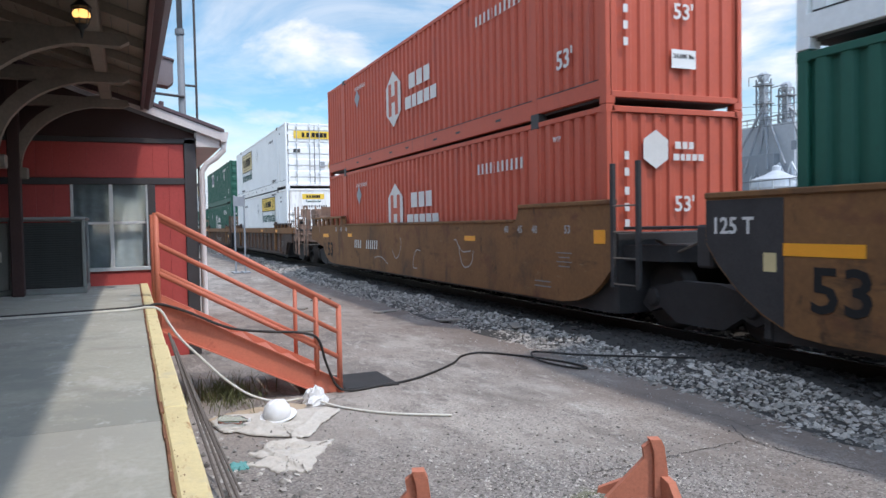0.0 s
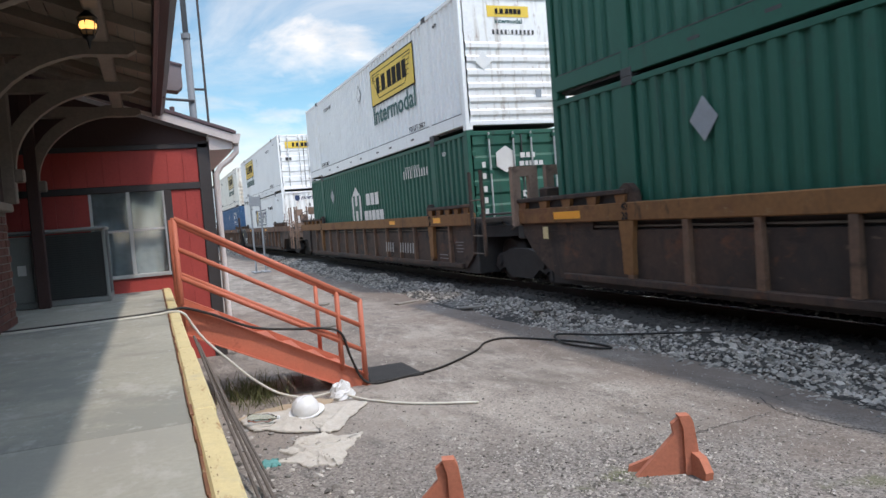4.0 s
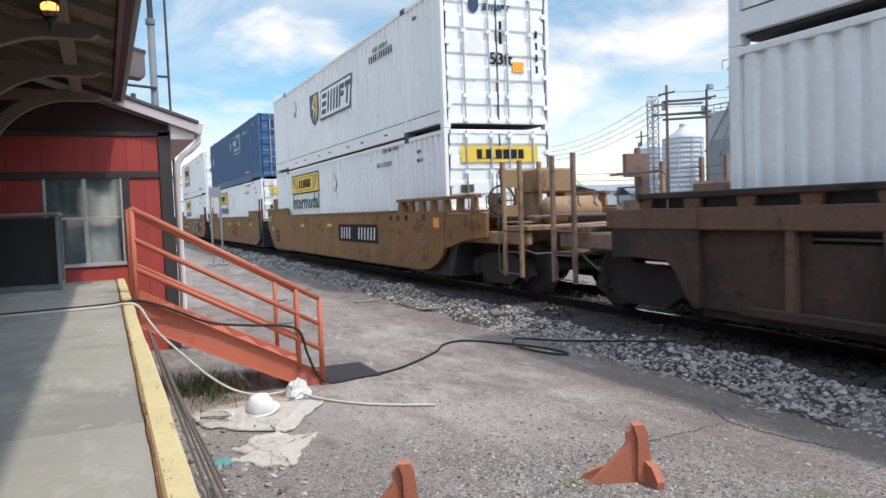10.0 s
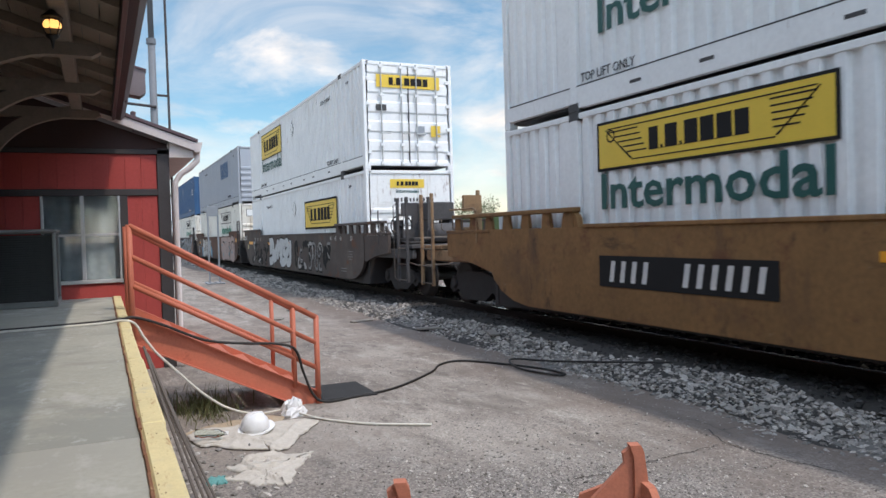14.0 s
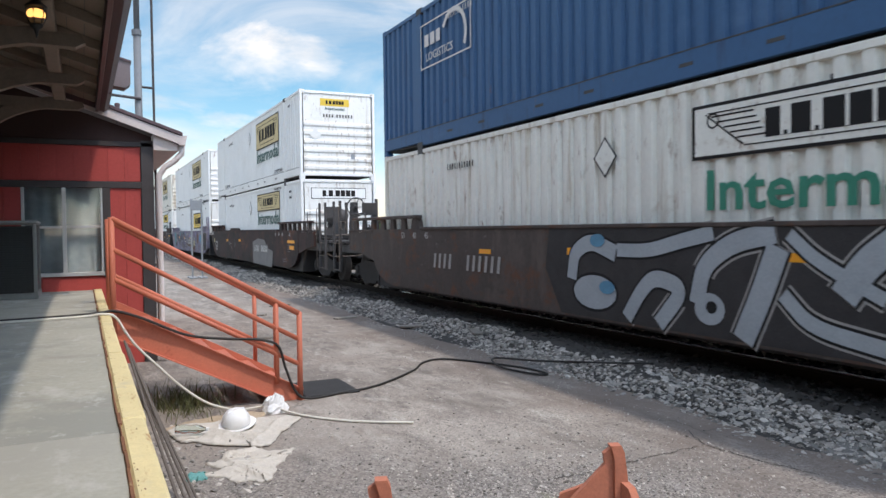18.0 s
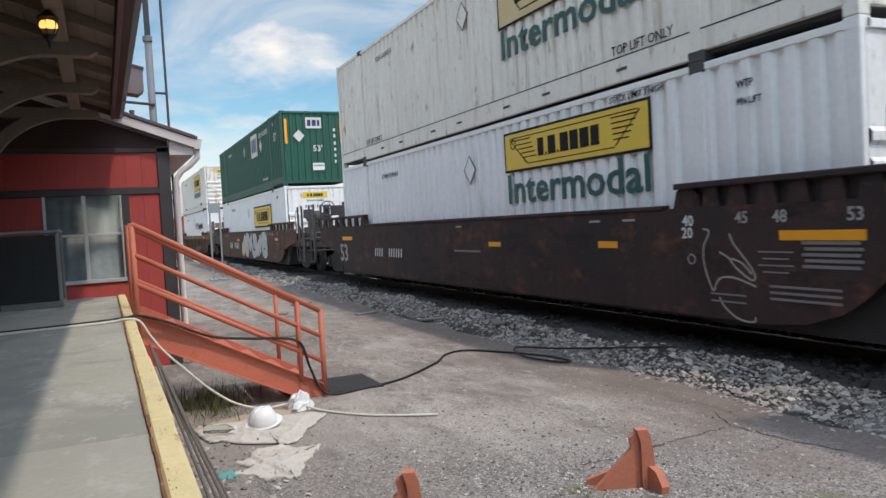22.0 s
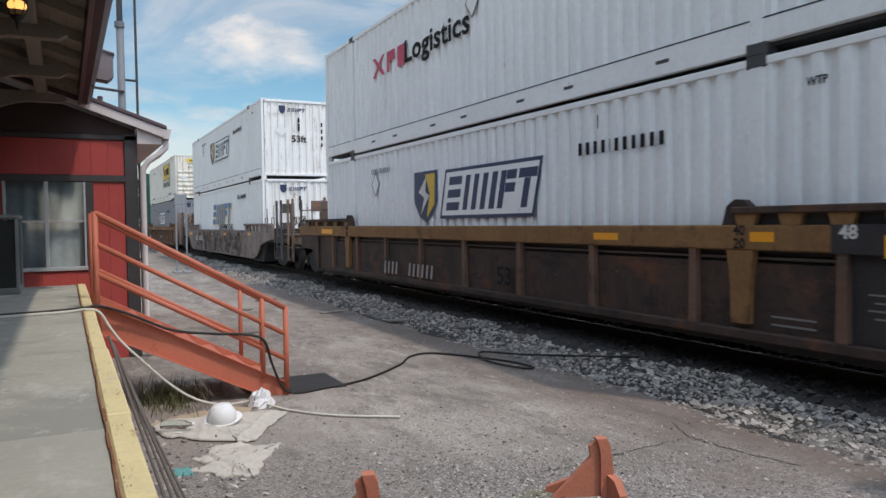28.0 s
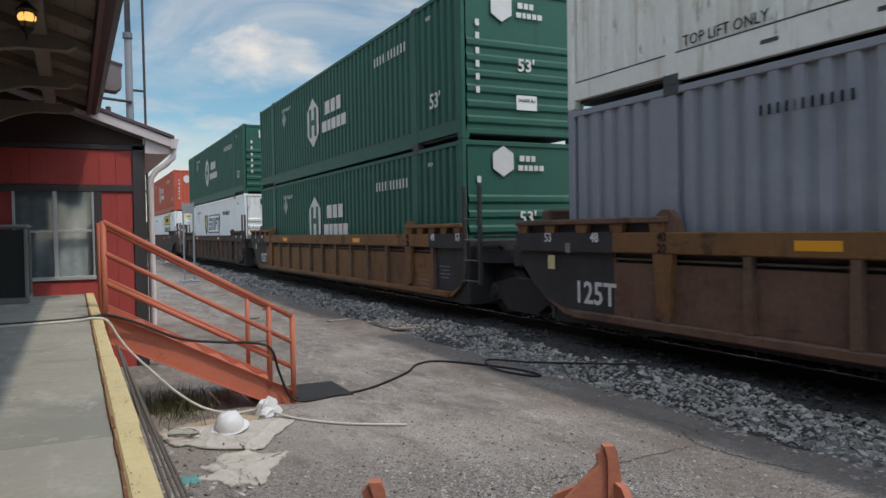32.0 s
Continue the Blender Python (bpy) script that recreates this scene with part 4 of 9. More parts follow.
def side_skin(s):
    b = Build()
    line = []
    y, p = 0.14, 0.29
    while y < CL - 0.30:
        skip = abs(y + p / 2 - 2.05) < 0.16 or abs(y + p / 2 - (CL - 2.05)) < 0.16
        d = 0.0 if skip else 0.055
        line += [(y, 0.0), (y + p * 0.42, 0.0), (y + p * 0.54, d), (y + p * 0.88, d)]
        y += p
    line += [(CL - 0.12, 0.0)]
    n = len(line)
    for z in (0.15, 2.80):
        b.v += [(s * (CW - 0.012 - d), yy, z) for yy, d in line]
    b.f += [(i, i + 1, i + n + 1, i + n) for i in range(n - 1)]
    return b


def front_corrugated():
    b = Build()
    line, x, p = [(-1.18, 0.0)], -1.18, 0.262
    for i in range(9):
        line += [(x + p * 0.35, 0.0), (x + p * 0.47, 0.036), (x + p * 0.88, 0.036), (x + p, 0.0)]
        x += p
    n = len(line)
    for z in (0.17, 2.78):
        b.v += [(xx, 0.03 + d, z) for xx, d in line]
    b.f += [(i, i + 1, i + n + 1, i + n) for i in range(n - 1)]
    return b


def front_ribbed():
    b = Build()
    line, z = [(0.17, 0.03)], 0.27
    for i in range(6):
        line += [(z, 0.03), (z + 0.045, -0.005), (z + 0.13, -0.005), (z + 0.175, 0.03)]
        z += 0.285
    line += [(2.02, 0.03), (2.78, 0.03)]
    n = len(line)
    for x in (-1.17, 1.17):
        b.v += [(x, d, zz) for zz, d in line]
    b.f += [(i, i + 1, i + n + 1, i + n) for i in range(n - 1)]
    return b


def end_plate():
    return Build().box(-1.18, 1.18, CL - 0.05, CL - 0.02, 0.15, 2.8)


def door_leaf(s):
    b = Build()
    x0, x1 = (-1.165, -0.012) if s < 0 else (0.012, 1.165)
    line, z = [(0.14, 0.02)], 0.22
    for i in range(5):
        line += [(z, 0.02), (z + 0.05, 0.05), (z + 0.24, 0.05), (z + 0.29, 0.02)]
        z += 0.52
    line += [(2.80, 0.02)]
    n = len(line)
    for x in (x0, x1):
        b.v += [(x, d, zz) for zz, d in line]
    b.f += [(i, i + 1, i + n + 1, i + n) for i in range(n - 1)]
    return b


def casting():
    return Build().box(-0.082, 0.082, -0.085, 0.085, -0.06, 0.06, 0.008)


def bars(widths, h, gap=0.25):
    """A run of plain upright bars on one thin base line, in place of lettering."""
    x = -(sum(widths) + gap * h * (len(widths) - 1)) / 2
    top, t = [], h * 0.015
    end = -x
    for w in widths:
        top += [(x, -h / 2 + t), (x, h / 2), (x + w, h / 2), (x + w, -h / 2 + t)]
        x += w + gap * h
    return Build().prism([(-end, -h / 2)] + top + [(end, -h / 2)], -0.002, 0.002, "z")


JB = [0.60, 0.14, 0.74, 0.14, 0.76, 0.74, 0.78, 0.70]


def panel_word(h):
    """Letter-sized plain blocks on one base line."""
    gap, low = 0.15 * h, -h / 2 + 0.015 * h
    half = (sum(JB) * h + gap * (len(JB) - 1)) / 2
    x, top = -half, []
    for share in JB:
        w = share * h
        top += [(x, low), (x, h / 2 if w > 0.2 * h else -h * 0.34)]
        top += [(x + w, h / 2 if w > 0.2 * h else -h * 0.34), (x + w, low)]
        x += w + gap
    return Build().prism([(-half, -h / 2)] + top + [(half, -h / 2)], -0.002, 0.002, "z")


def slanted_mark(h, lean):
    """Slanted plain strips: stacked, upright and stacked again, in place of a word mark."""
    b = Build()

    def strip(x0, x1, z0, z1):
        b.add([(x0 + lean * z0, z0, 0), (x1 + lean * z0, z0, 0), (x1 + lean * z1, z1, 0), (x0 + lean * z1, z1, 0)], [(0, 1, 2, 3)])
    u = h / 0.62
    for z in (-0.31, -0.075, 0.16):
        strip(-1.38 * u, -0.88 * u, z * u, (z + 0.15) * u)
    for x in (-0.74, -0.43, -0.12):
        strip(x * u, (x + 0.17) * u, -0.31 * u, 0.31 * u)
    strip(0.18 * u, 0.36 * u, -0.31 * u, 0.31 * u)
    strip(0.46 * u, 0.63 * u, -0.31 * u, 0.31 * u)
    for z in (-0.05, 0.16):
        strip(0.64 * u, 0.94 * u, z * u, (z + 0.15) * u)
    strip(1.0 * u, 1.52 * u, 0.16 * u, 0.31 * u)
    strip(1.18 * u, 1.36 * u, -0.31 * u, 0.155 * u)
    return b


def leaning(widths, h, lean, gap):
    """Leaning plain blocks that stand for a slanted word mark."""
    b = Build()
    x = -(sum(widths) + gap * (len(widths) - 1)) / 2
    for w in widths:
        b.add([(x - lean * h / 2, -h / 2, 0.002), (x + w - lean * h / 2, -h / 2, 0.002), (x + w + lean * h / 2, h / 2, 0.002), (x + lean * h / 2, h / 2, 0.002)], [(0, 1, 2, 3)])
        x += w + gap
    return b


def plate(w, h, lift=0.0, lean=0.0):
    return Build().prism([(-w / 2 - lean * h / 2, -h / 2), (w / 2 - lean * h / 2, -h / 2), (w / 2 + lean * h / 2, h / 2), (-w / 2 + lean * h / 2, h / 2)], lift - 0.002, lift + 0.002, "z")


def hexagon(r, lift=0.0):
    return Build().prism([(r * math.sin(k * math.pi / 3) * 0.9, r * math.cos(k * math.pi / 3)) for k in range(6)], lift - 0.002, lift + 0.002, "z")


def shield(w, h, lift=0.0):
    return Build().prism([(-w / 2, h / 2), (-w / 2, -h * 0.1), (-w * 0.3, -h * 0.36), (0, -h / 2), (w * 0.3, -h * 0.36), (w / 2, -h * 0.1), (w / 2, h / 2)], lift - 0.002, lift + 0.002, "z")


def arc(r, w, a0, a1, lift=0.0):
    pts = [(r * math.cos(a0 + (a1 - a0) * i / 12), r * math.sin(a0 + (a1 - a0) * i / 12)) for i in range(13)]
    inner = [(p[0] * (1 - w / r), p[1] * (1 - w / r)) for p in pts]
    return Build().prism(pts + inner[::-1], lift - 0.002, lift + 0.002, "z")


def mark(name, key, maker, material, parent, at, label=""):
    return part(name, shared(key, maker, material), material, parent, label, at=at)


def scroll(c, X, y, z, wide, h):
    """The line drawing that frames the word: a rolled end, thin rules and a rolled end."""
    key = ("scroll", wide, h)

    def draw():
        b = Build()
        w = wide / 2
        for k in range(5):
            x0 = -w + 0.10 + k * 0.09
            zz = h * (0.36 - 0.15 * k)
            b.box(x0, x0 + 0.58 - 0.05 * k, zz - 0.009, zz + 0.009, 0.006, 0.010)
            b.box(w - 0.62 + 0.01 * k, w - 0.05 - 0.05 * k, zz - 0.009, zz + 0.009, 0.006, 0.010)
        for sx in (-1, 1):
            b.prism([(sx * w, h * 0.44), (sx * (w - 0.03), h * 0.44), (sx * (w - 0.52), -h * 0.42), (sx * (w - 0.56), -h * 0.42)], 0.006, 0.010, "z")
        b.box(-w + 0.05, w - 0.05, h * 0.44, h * 0.47, 0.006, 0.010).box(-w + 0.55, w - 0.55, -h * 0.47, -h * 0.44, 0.006, 0.010)
        ring = arc(0.09, 0.02, 0.0, 6.2, 0.008)
        b.add([(p[0] - w + 0.12, p[1] + h * 0.26, p[2]) for p in ring.v], ring.f)
        return b
    return mark("logo_scroll", key, draw, INK, c, on_side(X, y, z), "thin black line drawing")


def side_brand(c, livery, doors_front, upper, tint):
    """The livery on the side: plain shapes for the owners' marks, lettering where it is plain words."""
    X = -CW - 0.004
    if livery == "yellow_panel":
        yc = 11.65 if doors_front else 4.75
        zc = 2.05 if upper else 2.32
        h = 1.0 if upper else 0.62
        if not upper:
            zc = 2.31
        panel = LOGO_TAN if tint else LOGO_YELLOW
        mark("logo_panel", ("jbframe", h), lambda: plate(3.78, h + 0.06), INK, c, on_side(X, yc, zc), "dark border of the panel")
        mark("logo_panel", ("jbpanel", h), lambda: plate(3.68, h - 0.02, 0.004), panel, c, on_side(X, yc, zc), "yellow panel")
        mark("logo_word", ("jbbars", h), lambda: panel_word(h * 0.46), INK, c, on_side(X - 0.008, yc, zc))
        scroll(c, X, yc, zc, 3.4, h * 0.8)
        part("lettering", letters("Intermodal", 0.50, LOGO_GREEN), LOGO_GREEN, c, "dark green lettering", at=on_side(X, yc, 1.22 if upper else 1.66, 1.22))
        if upper:
            for y in (3.0, 13.3):
                part("lettering", letters("TOP LIFT ONLY", 0.13, INK), INK, c, "small black lettering", at=on_side(X, y, 0.46, 0.95))
        else:
            part("lettering", letters("STACK LIMIT 3 HIGH", 0.085, INK), INK, c, "small black lettering", at=on_side(X, 3.15, 2.72, 1.0))
    elif livery == "big_yellow":
        mark("logo_panel", "bigframe", lambda: plate(3.85, 0.95), INK, c, on_side(X, 4.58, 1.86), "dark border of the panel")
        mark("logo_panel", "bigpanel", lambda: plate(3.68, 0.82, 0.004), LOGO_YELLOW, c, on_side(X, 4.58, 1.86), "yellow panel")
        mark("logo_word", "bigbars", lambda: panel_word(0.40), INK, c, on_side(X - 0.008, 4.58, 1.86))
        scroll(c, X, 4.58, 1.86, 3.3, 0.64)
    elif livery == "faded_scroll":
        mark("logo_panel", "scrollframe", lambda: plate(3.6, 0.62), INK, c, on_side(X, 4.6, 2.27), "dark outlined panel")
        mark("logo_panel", "scrollpanel", lambda: plate(3.5, 0.54, 0.004), PAINT["cream"], c, on_side(X, 4.6, 2.27))
        scroll(c, X, 4.6, 2.27, 3.2, 0.44)
        mark("logo_word", "scrollbars", lambda: panel_word(0.30), INK, c, on_side(X - 0.008, 4.52, 2.27))
        part("lettering", letters("Intermodal", 0.46, FADED_GREEN), FADED_GREEN, c, "faded green lettering", at=on_side(X, 4.5, 1.58, 1.22))
    elif livery == "shield":
        dy, z = 8.1, 1.72
        mark("logo_shield", "sh1", lambda: shield(1.05, 1.02), LOGO_NAVY, c, on_side(X, 9.95, z), "dark shield")
        mark("logo_flash", "sh2", lambda: Build().prism([(0.0, 0.45), (0.42, 0.45), (0.40, -0.15), (0.05, -0.42), (0.2, 0.05)], 0.004, 0.008, "z"), LOGO_GOLD, c, on_side(X, 9.95, z))
        mark("logo_flash", "sh3", lambda: Build().prism([(-0.30, 0.1), (0.05, 0.4), (0.0, 0.1), (0.18, 0.02), (-0.2, -0.35), (-0.05, -0.02)], 0.008, 0.012, "z"), CHALK, c, on_side(X, 9.95, z))
        mark("logo_word", "sw1", lambda: leaning([3.2], 0.92, 0.28, 0.1), LOGO_NAVY, c, on_side(X, 7.6, z + 0.02))
        mark("logo_word", "sw1b", lambda: leaning([3.06], 0.80, 0.28, 0.1), PAINT["white"], c, on_side(X - 0.004, 7.6, z + 0.02))
        mark("logo_word", "sw2", lambda: slanted_mark(0.62, 0.28), LOGO_NAVY, c, on_side(X - 0.008, 7.6, z + 0.02))
        mark("number_mark", "swn", lambda: bars([0.07] * 4 + [0.01] + [0.07] * 6, 0.17, 0.55), INK, c, on_side(X, 3.6 if doors_front else 4.2, 2.2))
    elif livery == "big_blue":
        mark("logo_word", "bb0", lambda: slanted_mark(0.92, 0.38), LOGO_GOLD, c, on_side(X, 7.98, 1.67), "gold edge of the word mark")
        mark("logo_word", "bb1", lambda: slanted_mark(0.90, 0.38), LOGO_BLUE, c, on_side(X - 0.004, 8.06, 1.72), "blue word mark")
        part("lettering", letters("INTERMODAL", 0.30, INK), INK, c, "black lettering", at=on_side(X, 7.0, 1.10, 1.3))
        mark("number_mark", "swn", lambda: bars([0.07] * 4 + [0.01] + [0.07] * 6, 0.17, 0.55), INK, c, on_side(X, 3.6, 2.35))
    elif livery == "hexagon":
        z = 1.55
        mark("logo_hexagon", "hx1", lambda: hexagon(0.72), CHALK, c, on_side(X, 9.3, z), "white hexagon")
        mark("logo_word", "hx2", lambda: Build().box(-0.36, -0.14, -0.42, 0.42, 0.004, 0.008).box(0.14, 0.36, -0.42, 0.42, 0.004, 0.008).box(-0.14, 0.14, -0.08, 0.08, 0.004, 0.008), PAINT[tint or "green"], c, on_side(X, 9.3, z))
        mark("logo_word", "hx3", lambda: bars([0.42, 0.36, 0.36], 0.36, 0.3), CHALK, c, on_side(X, 7.45, z + 0.24))
        mark("logo_word", "hx4", lambda: bars([0.42, 0.28, 0.36, 0.32, 0.36], 0.30, 0.25), CHALK, c, on_side(X, 7.4, z - 0.26))
        mark("number_mark", "hxn", lambda: bars([0.07] * 4 + [0.01] + [0.07] * 6, 0.2, 0.55), CHALK, c, on_side(X, 3.4, 2.25))
        part("lettering", letters("53'", 0.30, CHALK), CHALK, c, "white lettering", at=on_side(X, 1.1, 0.85))
    elif livery == "square":
        yc = 11.35 if doors_front else 5.5
        mark("logo_panel", "em1", lambda: plate(1.45, 1.0), CHALK, c, on_side(X, yc, 2.15), "white panel")
        mark("logo_word", "em2", lambda: Build().box(-0.55, -0.2, -0.3, 0.3, 0.004, 0.008).box(-0.1, 0.22, -0.3, 0.3, 0.004, 0.008).box(0.32, 0.55, -0.3, 0.3, 0.004, 0.008), LOGO_NAVY, c, on_side(X, yc, 2.15))
        mark("placard", "em3", lambda: Build().prism([(0, 0.28), (0.26, 0), (0, -0.28), (-0.26, 0)], -0.002, 0.002, "z"), CHALK, c, on_side(X, 4.0 if not doors_front else 3.6, 2.0))
        mark("number_mark", "hxn", lambda: bars([0.07] * 4 + [0.01] + [0.07] * 6, 0.2, 0.55), CHALK, c, on_side(X, 3.4, 2.45))
        part("lettering", letters("53'", 0.30, CHALK), CHALK, c, "white lettering", at=on_side(X, 1.1, 2.0 if not doors_front else 0.8))
        part("lettering", letters("TOP LIFT ONLY", 0.12, CHALK), CHALK, c, "small white lettering", at=on_side(X, 3.4, 0.5, 1.0))
    elif livery == "arch":
        yc, zc = (12.9, 2.05) if doors_front == 2 or upper and not doors_front else ((3.55, 1.98) if not upper else (6.0, 2.05))
        mark("logo_frame", "ap1", lambda: Build().box(-1.1, 1.1, -0.46, -0.43, -0.002, 0.002).box(-1.1, 1.1, 0.43, 0.46, -0.002, 0.002).box(1.07, 1.1, -0.46, 0.46, -0.002, 0.002).box(-1.1, -1.07, -0.46, 0.46, -0.002, 0.002), CHALK, c, on_side(X, yc, zc), "white outlined badge")
        mark("logo_arc", "ap2", lambda: arc(0.55, 0.09, -0.5, 2.6), CHALK, c, on_side(X - 0.004, yc - 0.4, zc - 0.08))
        mark("logo_word", "ap3", lambda: bars([0.2, 0.2, 0.18], 0.24, 0.3), CHALK, c, on_side(X, yc + 0.55, zc + 0.1))
        part("lettering", letters("LOGISTICS", 0.17, CHALK), CHALK, c, "white lettering", at=on_side(X, yc + 0.25, zc - 0.25, 1.1))
        part("lettering", letters("53", 0.42, CHALK), CHALK, c, "white lettering", at=on_side(X, 1.1 if doors_front != 1 else 15.0, 1.75))
        part("lettering", letters("TOP LIFT ONLY", 0.12, CHALK), CHALK, c, "small white lettering", at=on_side(X, 3.2, 0.45, 1.0))
    elif livery == "logistics":
        yc = 10.5 if upper and doors_front else (5.3 if not upper else 7.0)
        zc = 1.85
        mark("logo_word", "xp1", lambda: Build().add([(-0.42, -0.22, 0), (-0.26, -0.22, 0), (0.30, 0.22, 0), (0.14, 0.22, 0)], [(0, 1, 2, 3)]).add([(-0.42, 0.22, 0), (-0.26, 0.22, 0), (0.30, -0.22, 0), (0.14, -0.22, 0)], [(0, 1, 2, 3)]).box(0.42, 0.56, -0.22, 0.22, -0.002, 0.002).box(0.56, 0.86, 0.0, 0.22, -0.002, 0.002).box(1.0, 1.36, -0.22, 0.22, -0.002, 0.002), LOGO_RED, c, on_side(X, yc + 1.75, zc), "dark red mark")
        part("lettering", letters("Logistics", 0.46, INK), INK, c, "black lettering", at=on_side(X, yc - 1.0, zc, 1.3))
    elif livery == "tall_letters":
        mark("logo_word", "tl1", lambda: bars([0.30, 0.34, 0.34, 0.34, 0.34, 0.34], 0.85, 0.14), PAINT["blue"], c, on_side(X, 4.6, 2.02), "blue plain block lettering")
        part("lettering", letters("TOP LIFT ONLY", 0.13, INK), INK, c, "small black lettering", at=on_side(X, 3.0, 0.5, 0.95))
    elif livery == "big_blank":
        pass


def front_brand(c, livery, front, upper, pale_front=False, tint=""):
    Y = -0.006
    if livery in ("yellow_panel", "big_yellow", "faded_scroll"):
        if front == "doors":
            mark("logo_panel", "fjb1", lambda: plate(1.85, 0.34), LOGO_YELLOW, c, on_front(0, -0.012, 2.36), "yellow panel")
            mark("logo_word", "fjb2", lambda: panel_word(0.2), INK, c, on_front(0, -0.02, 2.36))
            mark("placard", "fjb3", lambda: plate(0.28, 0.3), LOGO_YELLOW, c, on_front(0.78, -0.004, 1.05), "yellow notice")
            mark("placard", "fjb4", lambda: plate(0.3, 0.16), SEAL, c, on_front(-0.8, -0.004, 1.65))
            mark("placard", "fjb5", lambda: plate(0.2, 0.26), STEEL_GREY, c, on_front(0.35, -0.004, 1.05))
        elif livery == "faded_scroll" or pale_front:
            mark("logo_panel", "fjs1", lambda: plate(1.9, 0.36), INK, c, on_front(0, 0.024, 2.42), "outlined panel")
            mark("logo_panel", "fjs2", lambda: plate(1.86, 0.32, 0.004), PAINT["white"], c, on_front(0, 0.024, 2.42))
            mark("logo_word", "fjs3", lambda: panel_word(0.2), INK, c, on_front(0, 0.016, 2.42))
        else:
            mark("logo_panel", "fjr1", lambda: plate(1.0, 0.24), LOGO_YELLOW, c, on_front(-0.1, 0.024, 2.52), "yellow panel")
            mark("logo_word", "fjr2", lambda: panel_word(0.11), INK, c, on_front(-0.1, 0.016, 2.52))
            part("lettering", letters("Intermodal", 0.10, LOGO_GREEN), LOGO_GREEN, c, "green lettering", at=on_front(-0.1, 0.024, 2.31, 1.1))
            mark("number_mark", "fjn", lambda: bars([0.05] * 4 + [0.01] + [0.05] * 6, 0.1, 0.5), SEAL, c, on_front(0.0, 0.024, 2.08))
            mark("placard", "fjd", lambda: Build().prism([(0, 0.2), (0.2, 0), (0, -0.2), (-0.2, 0)], -0.002, 0.002, "z"), PAPER, c, on_front(-0.78, -0.01, 1.45))
            mark("placard", "fjp", lambda: plate(0.14, 0.18), STEEL_GREY, c, on_front(0.5, -0.01, 0.75))
    elif livery in ("shield", "big_blue"):
        mark("logo_shield", "fs1", lambda: shield(0.24, 0.30), LOGO_NAVY, c, on_front(-0.52, 0.02, 2.52), "small dark shield")
        mark("logo_word", "fs2", lambda: slanted_mark(0.14, 0.28), LOGO_NAVY, c, on_front(0.0, 0.018, 2.52))
        part("lettering", letters("53ft", 0.26, INK), INK, c, "black lettering", at=on_front(0.1, 0.02, 0.5 if tint == "plain" else (1.30 if not upper else 1.45)))
        mark("number_mark", "fs3", lambda: Build().box(-0.03, 0.03, -0.7, -0.55, -0.002, 0.002).box(-0.03, 0.03, -0.45, -0.30, -0.002, 0.002).box(-0.03, 0.03, -0.2, -0.05, -0.002, 0.002).box(-0.03, 0.03, 0.05, 0.2, -0.002, 0.002), INK, c, on_front(0.98, 0.02, 1.9))
        mark("placard", "fs4", lambda: Build().box(-0.035, 0.035, -0.28, -0.02, -0.002, 0.002).box(-0.035, 0.035, 0.02, 0.2, -0.002, 0.002), INK, c, on_front(0.1, 0.02, 2.05))
        if tint != "plain":
            mark("placard", "fs6", lambda: Build().prism([(0, 0.24), (0.22, 0), (0, -0.24), (-0.22, 0)], -0.002, 0.002, "z"), PAPER, c, on_front(-0.55, 0.014, 1.75))
        if front == "doors":
            mark("placard", "fs5", lambda: plate(0.28, 0.22), MARK_YELLOW, c, on_front(0.5, -0.004, 1.3))
    elif livery in ("hexagon", "square"):
        col = PAINT["green"]
        if livery == "hexagon":
            mark("logo_hexagon", "fh1", lambda: hexagon(0.29), CHALK, c, on_front(-0.42, -0.012, 2.25 if front != "ribs" else 2.5), "white hexagon")
            mark("logo_word", "fh2", lambda: bars([0.11, 0.09, 0.09], 0.11, 0.3), CHALK, c, on_front(0.12, -0.012, 2.32 if front != "ribs" else 2.56))
            mark("logo_word", "fh3", lambda: bars([0.11, 0.07, 0.09, 0.09, 0.1], 0.10, 0.3), CHALK, c, on_front(0.2, -0.012, 2.14 if front != "ribs" else 2.38))
        else:
            mark("logo_panel", "fe1", lambda: plate(0.62, 0.42), CHALK, c, on_front(0.0, 0.0, 2.42), "white panel")
            mark("logo_word", "fe2", lambda: bars([0.14, 0.16, 0.1], 0.24, 0.2), LOGO_NAVY, c, on_front(0.0, -0.006, 2.42))
            if front != "doors":
                mark("reflector", "fe3", lambda: plate(0.10, 0.95), MARK_YELLOW, c, on_front(-1.1, 0.0, 2.1), "yellow strip")
                mark("reflector", "fe3", lambda: plate(0.10, 0.95), MARK_YELLOW, c, on_front(1.1, 0.0, 2.1), "yellow strip")
                mark("placard", "fe4", lambda: Build().prism([(0, 0.24), (0.22, 0), (0, -0.24), (-0.22, 0)], -0.002, 0.002, "z"), CHALK, c, on_front(-0.6, 0.0, 1.92))
        part("lettering", letters("53'", 0.24, CHALK), CHALK, c, "white lettering", at=on_front(0.12, -0.012, 1.42))
        mark("placard", "fe5", lambda: plate(0.46, 0.28), PAPER, c, on_front(0.12, -0.012, 0.72), "white placard")
        part("lettering", letters("24,000 lbs", 0.07, INK), INK, c, at=on_front(0.12, -0.016, 0.76))
